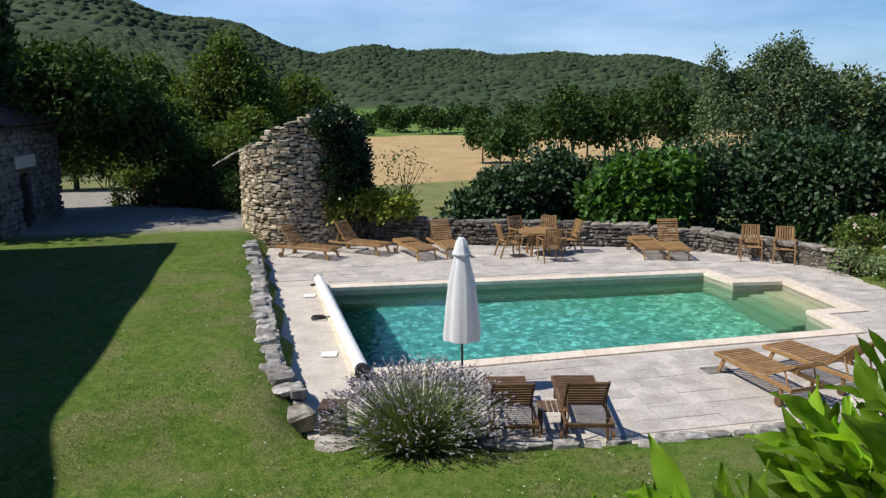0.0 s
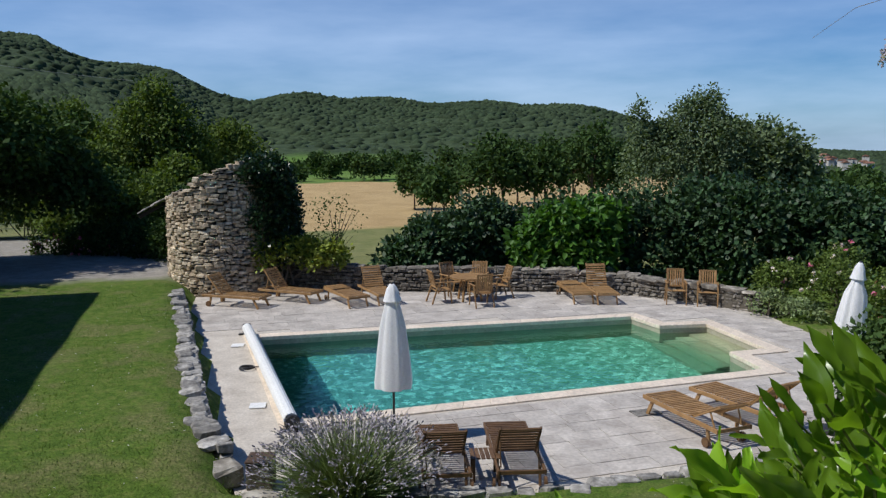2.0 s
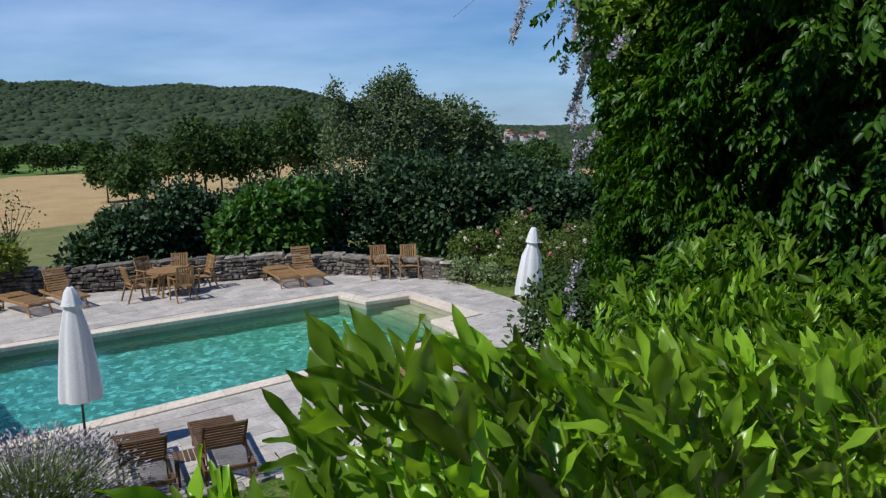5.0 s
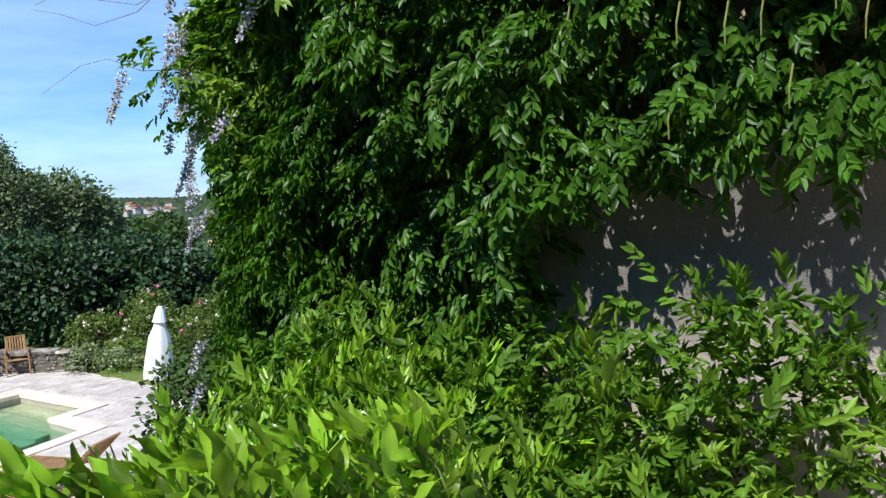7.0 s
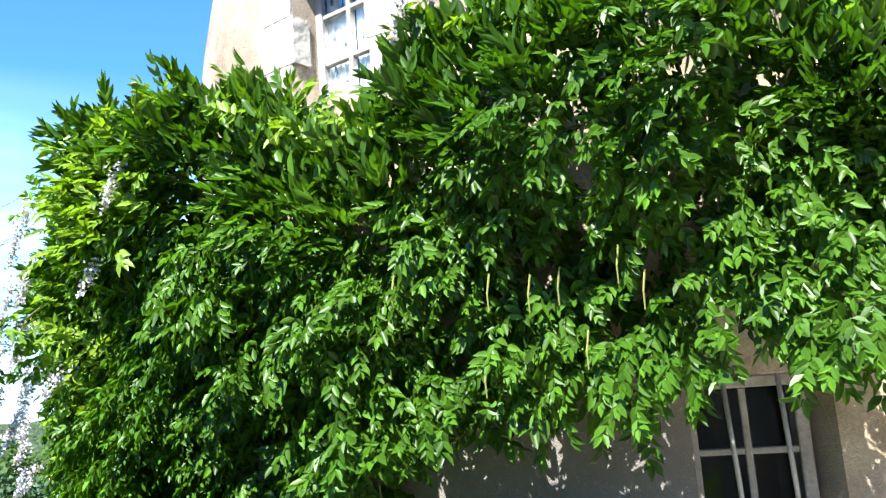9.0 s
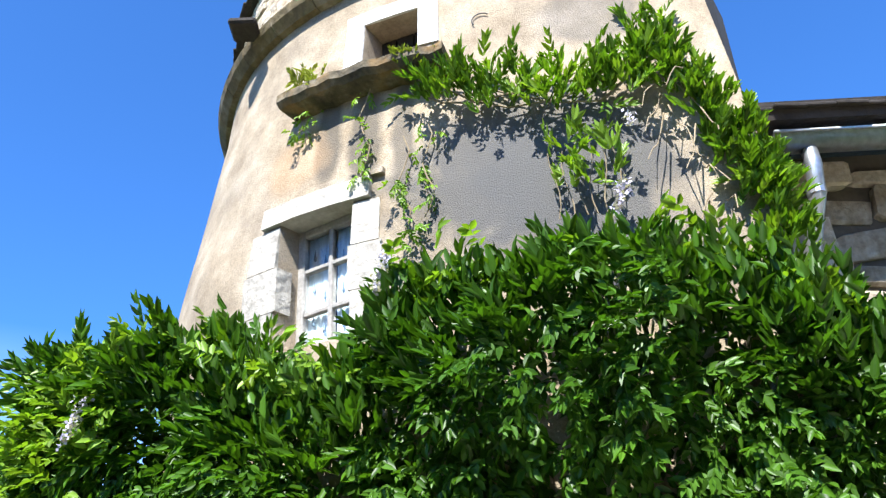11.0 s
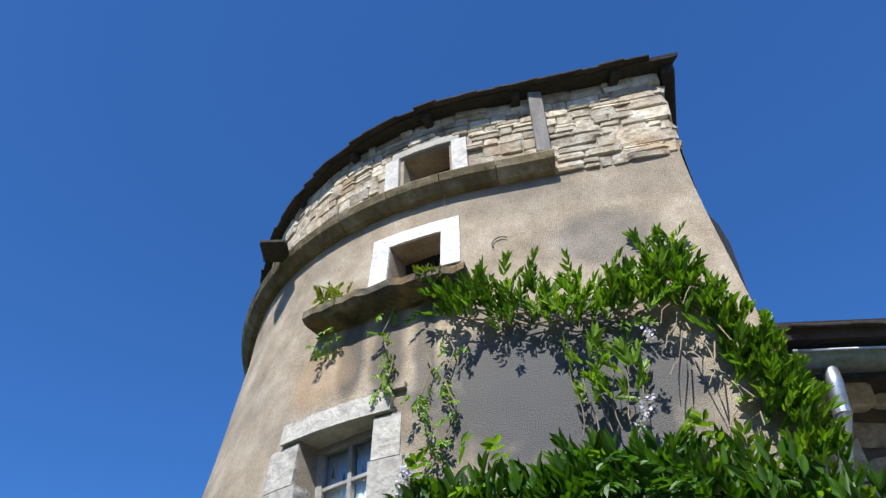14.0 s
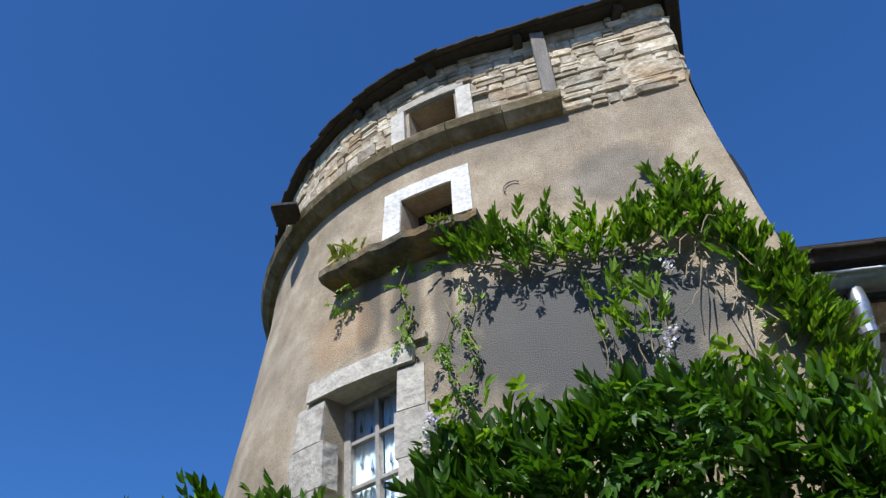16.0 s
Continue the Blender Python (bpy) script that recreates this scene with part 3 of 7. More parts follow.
    gravel = ramp(noise_tex(2.5), (0.3, (0.24, 0.22, 0.19)), (0.7, (0.35, 0.325, 0.285)))
    colour = mix(band(Y, 28.5, 112, 2), lawn, meadow)
    colour = mix(band(Yn, 112, 238, 1.5), colour, stubble)
    colour = mix(band(Yn, 238, 410, 3), colour, green)
    dist = n.new("ShaderNodeVectorMath")
    dist.operation = "LENGTH"
    l.new(geo.outputs["Position"], dist.inputs[0])
    r = math_node("ADD", dist.outputs["Value"], edge)
    colour = mix(band(r, 395, 9000, 12), colour, wood)
    colour = mix(math_node("MULTIPLY", band(Xn, -900, -22, 4), band(r, 75, 9000, 6)), colour, wood)
    colour = mix(math_node("MULTIPLY", band(Xn, 62, 4000, 6), band(r, 270, 9000, 8)), colour, wood)
    path = math_node("MULTIPLY", band(math_node("ADD", X, wobble), -24, -3.2, 0.5), band(math_node("ADD", Y, wobble), 27.6, 46, 0.5))
    colour = mix(path, colour, gravel)
    tone = n.new("ShaderNodeMapRange")
    tone.inputs["From Min"].default_value, tone.inputs["From Max"].default_value = 0.3, 0.7
    tone.inputs["To Min"].default_value, tone.inputs["To Max"].default_value = 0.6, 1.4
    l.new(fine, tone.inputs["Value"])
    vm = n.new("ShaderNodeVectorMath")
    vm.operation = "SCALE"
    l.new(colour, vm.inputs[0])
    l.new(tone.outputs[0], vm.inputs["Scale"])
    l.new(vm.outputs[0], b.inputs["Base Color"])
    bp = n.new("ShaderNodeBump")
    bp.inputs["Strength"].default_value, bp.inputs["Distance"].default_value = 0.7, 0.03
    l.new(noise_tex(55, 4), bp.inputs["Height"])
    l.new(bp.outputs[0], b.inputs["Normal"])
    return m


M_LAND = ground_material()
ground = fast_mesh("ground", np.stack([GX.ravel(), GY.ravel(), GZ.ravel()], 1), F, M_LAND, smooth=True)
tagged(ground, "mown lawn, gravel path, stubble field, meadows and wooded hills", "ground", kind="structure")

# short grass standing on the lawn
rng = np.random.default_rng(3)
n = 85000
gxx, gyy = rng.uniform(-7.5, 7.5, n), 8.0 + 18.5 * rng.random(n) ** 1.6
keep = ~inside(TERRACE, gxx, gyy) & (gxx < -0.6 - (gyy - 13) * 0.12 + np.where(gyy < 11, 20, 0))
gxx, gyy = gxx[keep], gyy[keep]
P = np.stack([gxx, gyy, ground_z(gxx, gyy) - 0.01], 1)
D = np.stack([rng.normal(size=len(P)) * 0.6, rng.normal(size=len(P)) * 0.6, np.ones(len(P))], 1)
V, Fb = flat_leaf_arrays(P, D, unit(rng.normal(size=P.shape)), 0.02 + 0.025 * rng.random(len(P)), 0.012)
tagged(fast_mesh("lawn_grass", V, Fb, M_BLADE), "short mown green grass of the lawn", "grass", kind="stuff")
i = rng.choice(len(P), 420, replace=False)
V, Fb = flat_leaf_arrays(np.repeat(P[i], 3, 0) + [0, 0, 0.05], rng.normal(size=(1260, 3)) * [1, 1, 0.2], rng.normal(size=(1260, 3)) * 0.3 + [0, 0, 1], 0.016, 0.016)
tagged(fast_mesh("lawn_daisies", V, Fb, M_LIMEWASH), "tiny white daisies scattered in the lawn", "daisies", kind="stuff")


# ---- terrace and pool ----
def polygon_fill(name, outer, holes, z, mat, label, category):
    bm = bmesh.new()
    for ring in [outer] + holes:
        vs = [bm.verts.new((x, y, z)) for x, y in ring]
        for p, q in zip(vs, vs[1:] + vs[:1]):
            bm.edges.new((p, q))
    bmesh.ops.triangle_fill(bm, edges=list(bm.edges), use_beauty=True)
    bmesh.ops.recalc_face_normals(bm, faces=list(bm.faces))
    if bm.faces and sum(f.normal.z for f in bm.faces) < 0:
        bmesh.ops.reverse_faces(bm, faces=list(bm.faces))
    return tagged(part(name, bm, mat), label, category, kind="structure")


COPING = grown(POOL, 0.34)
terrace = polygon_fill("terrace", TERRACE, [grown(POOL, 0.02)], -0.012, M_BED, "pale limestone paved terrace round a swimming pool", "terrace")

pool = empty("swimming_pool", (5, 17.5, 0), "rectangular pool with turquoise water and cream stone coping", "pool", kind="structure")


def pool_part(name, bm, mat, label="", smooth=False):
    o = part(name, bm, mat, pool, label, smooth)
    o.matrix_parent_inverse = Matrix.Translation((-5, -17.5, 0))
    return o


bm = bmesh.new()
DEEP = -1.55
ring = [[bm.verts.new((x, y, z)) for x, y in POOL] for z in (-0.06, DEEP)]
for k in range(len(POOL)):
    j = (k + 1) % len(POOL)
    bm.faces.new((ring[0][k], ring[1][k], ring[1][j], ring[0][j]))
pool_part("basin_wall", bm, M_STEP, "sand-coloured pool wall")
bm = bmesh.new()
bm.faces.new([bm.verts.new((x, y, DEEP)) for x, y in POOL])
pool_part("basin_floor", bm, M_LINER, "sand-green pool floor with painted caustic flecks")
for k in range(4):
    x0 = 11.02 - 0.34 * (k + 1) - (0.25 if k else 0.2)
    pool_part("step", boxed((11.02 - x0 - 0.02, 2.62 if k < 3 else 2.62, 0.24), ((11.01 + x0) / 2, 18.16, -0.42 - 0.25 * k), None, 0.02), M_STEP, "pale pool step")


def water_material():
    m = bpy.data.materials.new("pool_water")
    m.use_nodes = True
    n, l = m.node_tree.nodes, m.node_tree.links
    n.remove(n["Principled BSDF"])
    out = n["Material Output"]
    tr, gl, mx, fr = n.new("ShaderNodeBsdfRefraction"), n.new("ShaderNodeBsdfGlossy"), n.new("ShaderNodeMixShader"), n.new("ShaderNodeFresnel")
    tr.inputs["IOR"].default_value, tr.inputs["Roughness"].default_value = 1.33, 0.0
    pos, sx, deep = n.new("ShaderNodeNewGeometry"), n.new("ShaderNodeSeparateXYZ"), n.new("ShaderNodeValToRGB")
    rng_ = n.new("ShaderNodeMapRange")
    rng_.inputs["From Min"].default_value, rng_.inputs["From Max"].default_value = -0.6, 11.4
    e = deep.color_ramp.elements
    e[0].color, e[1].color = (0.12, 0.46, 0.5, 1), (0.92, 0.93, 0.8, 1)
    e.new(0.6).color = (0.16, 0.52, 0.49, 1)
    e.new(0.84).color = (0.24, 0.59, 0.48, 1)
    l.new(pos.outputs["Position"], sx.inputs[0])
    l.new(sx.outputs["X"], rng_.inputs["Value"])
    l.new(rng_.outputs[0], deep.inputs[0])
    l.new(deep.outputs[0], tr.inputs["Color"])
    gl.inputs["Roughness"].default_value = 0.02
    fr.inputs["IOR"].default_value = 1.33
    geo, ns, bp = n.new("ShaderNodeNewGeometry"), n.new("ShaderNodeTexNoise"), n.new("ShaderNodeBump")
    ns.inputs["Scale"].default_value, ns.inputs["Detail"].default_value = 6.5, 1
    bp.inputs["Strength"].default_value, bp.inputs["Distance"].default_value = 0.9, 0.012
    l.new(geo.outputs["Position"], ns.inputs["Vector"])
    l.new(ns.outputs["Fac"], bp.inputs["Height"])
    for s in (tr, gl, fr):
        l.new(bp.outputs[0], s.inputs["Normal"])
    l.new(fr.outputs[0], mx.inputs[0])
    l.new(tr.outputs[0], mx.inputs[1])
    l.new(gl.outputs[0], mx.inputs[2])
    l.new(mx.outputs[0], out.inputs["Surface"])
    return m


bm = bmesh.new()
bm.faces.new([bm.verts.new((x, y, -0.2)) for x, y in POOL])
water = pool_part("water", bm, water_material(), "clear rippled turquoise water")
water.visible_shadow = False


# ---- rubble stones ----
def stone_mesh(name, mat, seed, bevel=0.1, rough=0.11):
    """A rough block, one unit each way, with worn corners."""
    r = random.Random(seed)
    bm = bmesh.new()
    bmesh.ops.create_cube(bm, size=1.0)
    for v in bm.verts:
        v.co += Vector((r.uniform(-1, 1), r.uniform(-1, 1), r.uniform(-1, 1))) * rough
    bmesh.ops.bevel(bm, geom=list(bm.edges), offset=bevel, segments=1, affect="EDGES")
    for v in bm.verts:
        v.co += Vector((r.uniform(-1, 1), r.uniform(-1, 1), r.uniform(-1, 1))) * 0.035
    me = bpy.data.meshes.new(name)
    bm.to_mesh(me)
    bm.free()
    me.materials.append(mat)
    return me


def stones_of(mat, key, bevel=0.1, count=9):
    return [stone_mesh(key, mat, k * 13 + 5, bevel) for k in range(count)]


def lay(meshes, name, m, parent, rng):
    o = new(name, meshes[rng.randrange(len(meshes))])
    o.parent = parent
    o.matrix_basis = m
    return o


def join_stones(name, mats, meshes, parent, mat, label=""):
    """Many stones as one mesh."""
    VV, FF, at = [], [], 0
    for k, m in enumerate(mats):
        me = meshes[k % len(meshes)]
        co = np.empty(len(me.vertices) * 3)
        me.vertices.foreach_get("co", co)
        co = co.reshape(-1, 3)
        M = np.array(m)
        VV.append(co @ M[:3, :3].T + M[:3, 3])
        FF += [[v + at for v in p.vertices] for p in me.polygons]
        at += len(co)
    return tagged(mesh_object(name, np.concatenate(VV), FF, mat, parent), label, kind="stuff")


def arc_courses(centre, radius, a0, a1, z0, ztop, rng, lens, heights, depth, gap=0.012, skip=None, tilt=7.0, sway=0.0):
    """Matrices for stones laid in courses on a round wall; angles in degrees, ztop a function of the angle."""
    out, z = [], z0
    while z < max(ztop(a0 + (a1 - a0) * k / 20) for k in range(21)):
        h = rng.uniform(*heights)
        a = a0 + rng.uniform(-3, 0)
        while a < a1:
            w = rng.uniform(*lens)
            da = math.degrees(w / radius)
            am = a + da / 2
            hh = h * rng.uniform(0.62, 1.25)
            if z + hh * 0.6 < ztop(am) and not (skip and skip(am, z + h / 2, w, h)):
                p = radius + rng.uniform(-0.03, 0.03)
                m = pose(centre[0] + p * math.sin(radians(am)), centre[1] + p * math.cos(radians(am)), z + h / 2 + rng.uniform(-0.02, 0.02) + sway * math.sin(am * 0.11 + z * 1.9), 0, rng.uniform(-tilt, tilt), -am + rng.uniform(-4, 4)) @ Matrix.Diagonal((w - gap, depth, hh - gap, 1))
                out.append(m)
            a += da
        z += h
    return out


def line_courses(p, q, z0, ztop, rng, lens, heights, depth, gap=0.012, wobble=0.03):
    """Matrices for stones laid in courses on a straight wall from p to q."""
    p, q = Vector(p), Vector(q)
    L = (q - p).length
    turn = math.degrees(math.atan2(q.y - p.y, q.x - p.x))
    out, z = [], z0
    while z < ztop - 0.03:
        h = min(rng.uniform(*heights), ztop - z + 0.04)
        s = rng.uniform(-0.15, 0)
        while s < L:
            w = rng.uniform(*lens)
            c = p + (q - p) * min(1, (s + w / 2) / L)
            hh = h * rng.uniform(0.65, 1.2)
            out.append(pose(c.x, c.y, z + hh / 2, rng.uniform(-6, 6), rng.uniform(-6, 6), turn + rng.uniform(-7, 7)) @ Matrix.Diagonal((w - gap, depth * rng.uniform(0.9, 1.1), hh - gap, 1)))
            out[-1].translation += Vector((0, 0, 0)) + Vector((-(q - p).y, (q - p).x)).normalized().to_3d() * rng.uniform(-wobble, wobble)
            s += w
        z += h
    return out


def split_stones(things, mats, meshes, rest_mat, parent, rng, limit=300, rest_label="more stones of the same wall"):
    for m in mats[:limit]:
        lay(meshes, things, m, parent, rng)
    if len(mats) > limit:
        join_stones("stonework", mats[limit:], meshes, parent, rest_mat, rest_label)


S_RUBBLE, S_RUBBLE_REST = stones_of(M_RUBBLE, "stone"), stones_of(M_RUBBLE_REST, "stonework")
S_GREY = stones_of(M_GREYSTONE, "grey_stone")
S_WALL = stones_of(M_WALLSTONE, "wall_stone", 0.13)
S_CAP = [stone_mesh("cap_stone", M_GREYSTONE, k * 17 + 3, 0.17, 0.19) for k in range(12)]
S_TOWER = [stone_mesh("tower_stone", M_TOWERSTONE, k * 13 + 5, 0.09, 0.05) for k in range(9)]

# low retaining wall between lawn and terrace
rr = random.Random(11)
low = tagged(new("retaining_wall"), "low dry-stone retaining wall with lichen-grey cap stones", "wall", kind="structure")
WALL_LINE = [(-2.95, 25.6), (-2.45, 22.0), (-2.02, 18.5), (-1.62, 15.5), (-1.28, 13.2), (-0.95, 12.1)]
bm = bmesh.new()
for p, q in zip(WALL_LINE, WALL_LINE[1:]):
    beam(bm, (p[0] - 0.13, p[1], 0.13), (q[0] - 0.13, q[1], 0.13), 0.26, 0.4, 0)
part("wall_core", bm, M_CORE, low)
for p, q in zip(WALL_LINE, WALL_LINE[1:]):
    for m in line_courses((p[0] + 0.03, p[1]), (q[0] + 0.03, q[1]), -0.05, 0.46, rr, (0.14, 0.4), (0.09, 0.17), 0.2):
        lay(S_GREY, "stone", m, low, rr)
    s, L = 0.0, (Vector(q) - Vector(p)).length
    while s < L:
        w = rr.uniform(0.2, 0.62)
        c = Vector(p) + (Vector(q) - Vector(p)) * min(1.0, (s + w / 2) / L)
        turn = math.degrees(math.atan2(q[1] - p[1], q[0] - p[0])) + rr.uniform(-6, 6)
        lay(S_CAP, "cap_stone", pose(c.x + rr.uniform(-0.16, -0.06), c.y, 0.47 + rr.uniform(-0.05, 0.03), rr.uniform(-6, 6), rr.uniform(-6, 6), turn) @ Matrix.Diagonal((w, rr.uniform(0.24, 0.46), rr.uniform(0.12, 0.2), 1)), low, rr)
        s += w * rr.uniform(0.95, 1.15)

# wall at the back of the terrace
back = tagged(new("terrace_wall"), "low rubble wall of grey limestone behind the terrace", "wall", kind="structure")
BACK_LINE = [(-0.6, 28.3), (2.3, 27.0), (4.9, 26.1), (7.2, 25.6), (9.2, 25.0), (10.9, 23.9), (12.2, 22.4), (13.2, 20.6)]
BACK_TOP = [0.85, 0.8, 0.78, 0.72, 0.66, 0.62, 0.6]
bm = bmesh.new()
for (p, q), h in zip(zip(BACK_LINE, BACK_LINE[1:]), BACK_TOP):
    beam(bm, (p[0], p[1] + 0.1, h / 2 - 0.3), (q[0], q[1] + 0.1, h / 2 - 0.3), 0.4, h + 0.4, 0)
part("wall_core", bm, M_CORE, back)
mats = []
for (p, q), h in zip(zip(BACK_LINE, BACK_LINE[1:]), BACK_TOP):
    mats += line_courses((p[0], p[1] - 0.12), (q[0], q[1] - 0.12), -0.05, h - 0.1, rr, (0.1, 0.32), (0.07, 0.15), 0.22)
    mats += line_courses((p[0], p[1] + 0.06), (q[0], q[1] + 0.06), h - 0.12, h, rr, (0.3, 0.75), (0.12, 0.16), 0.5)
mats.sort(key=lambda m: -m.translation.x)
for m in mats[:300]:
    lay(S_WALL, "stone", m, back, rr)
if len(mats) > 300:
    join_stones("stonework", mats[300:], S_WALL, back, M_WALLSTONE, "more stones of the same wall")

# round ruin
RUIN, RUIN_R = (-1.72, 28.55), 1.72
ruin = tagged(new("ruined_stone_turret"), "round ruined turret of warm rubble stone with a broken top", "ruin")


def ruin_top(a):
    """Broken top edge: highest away to the east, stepped down to the west."""
    a = (a + 180) % 360 - 180
    return float(np.interp(a, [-180, -152, -146, -130, -112, -90, -70, 0], [4.05, 3.8, 3.42, 3.3, 3.12, 2.95, 2.9, 3.6])) if a < 0 else float(np.interp(a, [0, 60, 110, 150, 165, 180], [3.6, 4.1, 4.3, 4.28, 4.2, 4.05]))


bm = bmesh.new()
N = 40
outer, innr = [], []
for k in range(N):
    a = 360 * k / N
    x, y = math.sin(radians(a)), math.cos(radians(a))
    zt = ruin_top(a) - 0.08
    outer.append([bm.verts.new((RUIN[0] + x * (RUIN_R - 0.06), RUIN[1] + y * (RUIN_R - 0.06), z)) for z in (-0.3, zt)])
    innr.append([bm.verts.new((RUIN[0] + x * (RUIN_R - 0.5), RUIN[1] + y * (RUIN_R - 0.5), z)) for z in (-0.3, zt)])
for k in range(N):
    j = (k + 1) % N
    bm.faces.new((outer[k][0], outer[j][0], outer[j][1], outer[k][1]))
    bm.faces.new((innr[j][0], innr[k][0], innr[k][1], innr[j][1]))
    bm.faces.new((outer[k][1], outer[j][1], innr[j][1], innr[k][1]))
part("wall_core", bm, M_CORE, ruin)
mats = arc_courses(RUIN, RUIN_R - 0.02, 95, 290, -0.1, ruin_top, rr, (0.11, 0.34), (0.075, 0.155), 0.26, 0.01, tilt=9.0, sway=0.07)
rr.shuffle(mats)
split_stones("stone", mats, S_RUBBLE, M_RUBBLE_REST, ruin, rr)
# slate lean-to eave at the west side of the ruin
for k in range(9):
    part("eave_slate", boxed((0.36, 0.3 + 0.06 * (k % 3), 0.035), (0, 0, 0), pose(-3.15 - 0.145 * k, 28.25 + 0.05 * k + 0.04 * (k % 2), 3.27 - 0.078 * k + 0.012 * (k % 2), 4 * (k % 2) - 2, -24 - 3 * (k % 3), 7 * (k % 3) - 7), 0.01), M_GREYSTONE, ruin, "grey slate of the lean-to eave")
bm = bmesh.new()
beam(bm, (-3.0, 28.42, 3.2), (-4.4, 28.62, 2.45), 0.09, 0.12)
part("eave_rafter", bm, M_DOORWOOD, ruin, "dark rafter under the eave")

# barn at the edge of the lawn
barn = tagged(new("barn"), "dark stone barn with clay-tile roof and plank door", "barn")
BX, BY0, BY1, BH = -10.75, 26.9, 32.6, 4.1
bm = bmesh.new()
for y0, y1, z0, z1 in ((BY0, 28.6, 0, BH), (29.75, BY1, 0, BH), (28.6, 29.75, 2.6, BH)):
    box(bm, (0.5, y1 - y0, z1 - z0 + 0.4), (BX - 0.25, (y0 + y1) / 2, (z0 + z1) / 2 - 0.2 * (z0 == 0) + 0.2 * (z0 > 0) - 0.2 * (z0 > 0)))
box(bm, (7, 0.5, BH + 0.4), (BX - 4.0, BY1 - 0.25, BH / 2 - 0.2))
part("wall", bm, M_CORE, barn)
mats = []
for y0, y1, z0, z1 in ((27.0, 28.55, -0.1, BH), (29.8, BY1, -0.1, BH), (28.55, 29.8, 3.0, BH)):
    mats += line_courses((BX + 0.0, y0), (BX + 0.0, y1), z0, z1, rr, (0.2, 0.5), (0.13, 0.24), 0.16)
mats.sort(key=lambda m: -m.translation.y)
split_stones("stone", mats, stones_of(M_DARKSTONE, "stone"), M_DARKSTONE, barn, rr, 200)
part("lintel", boxed((0.3, 1.75, 0.42), (BX - 0.02, 29.25, 2.8), None, 0.03), M_QUOIN, barn, "pale stone lintel")
d = part("door", boxed((0.06, 1.15, 2.6), (BX - 0.25, 29.18, 1.3), None, 0.01), M_DOORWOOD, barn, "dark plank door")
bm = bmesh.new()
box(bm, (5.2, BY1 - BY0 + 0.8, 0.12), (0, 0, 0), pose(BX - 2.0, (BY0 + BY1) / 2 + 0.1, BH + 1.0, 0, 27, 0))
part("roof", bm, M_SLATE, barn)
tile = bpy.data.meshes.new("roof_tile")
bm = boxed((0.36, 0.24, 0.05), (0, 0, 0), None, 0.012)
bm.to_mesh(tile)
bm.free()
tile.materials.append(M_BARNTILE)
for i in range(14):
    for k in range(24):
        o = new("roof_tile", tile)
        o.parent = barn
        u = -0.22 - 0.3 * i
        o.matrix_basis = pose(BX + 0.42 + u * math.cos(radians(27)), BY1 + 0.35 - 0.25 * k, BH - 0.12 - u * math.sin(radians(27)) + 0.035, rr.uniform(-3, 3), 24 + rr.uniform(-2, 2), rr.uniform(-3, 3))

# taller wing of the house beyond the lawn, which throws its shade on the grass
wing = tagged(new("house_wing"), "tall stone house wing with a slate roof beside the lawn", "house")
W0, W1, WH = Vector((-8.95, -8.0)), Vector((-11.25, 24.9)), 8.55
wd = (W1 - W0).normalized()
wn2 = Vector((-wd.y, wd.x))
bm = bmesh.new()
c = (W0 + W1) / 2 + wn2 * 4.0
box(bm, ((W1 - W0).length, 8.0, WH + 0.5), (0, 0, 0), pose(c.x, c.y, WH / 2 - 0.25, 0, 0, math.degrees(math.atan2(wd.y, wd.x))))
part("wall", bm, M_RENDER, wing)
bm = bmesh.new()
rm = pose(c.x, c.y, WH, 0, 0, math.degrees(math.atan2(wd.y, wd.x)))
hl = (W1 - W0).length / 2 + 0.2
vs = [bm.verts.new(rm @ Vector(v)) for v in ((-hl, -4.3, -0.1), (hl, -4.3, -0.1), (hl, 4.3, -0.1), (-hl, 4.3, -0.1), (-hl, 0, 2.2), (hl, 0, 2.2))]
for f in ((0, 1, 5, 4), (2, 3, 4, 5), (1, 2, 5), (3, 0, 4), (0, 3, 2, 1)):
    bm.faces.new([vs[i] for i in f])
part("roof", bm, M_SLATE, wing)


# ---- round tower beside the balcony ----
TC = (5.6, 1.05)
CUT = -0.42          # the round wall ends here in a corner
TOP, STRING_Z = 9.41, 8.70
tower = tagged(new("round_tower"), "round tower of ochre render with a rubble-stone top and slate eave", "tower")


def tower_r(z, a=-97.0):
    """The wall spreads towards its foot, most of all on the side away from the house."""
    flat = 2.22 + 0.17 * float(smooth_step(8.7, 6.6, z)) + 0.03 * float(smooth_step(6.0, 3.0, z))
    spread = float(np.interp(z, [3.0, 6.8, 7.1, 7.5, 8.05, 8.3, 9.3], [2.58, 2.54, 2.5, 2.43, 2.35, 2.31, 2.23]))
    return flat + (spread - flat) * float(smooth_step(-97.0, -50.0, a))


A_FLAT = -97.0      # from here the wall runs on straight to the corner


def wall_r(a, r):
    return r / math.cos(radians(min(60.0, A_FLAT - a))) if a < A_FLAT else r


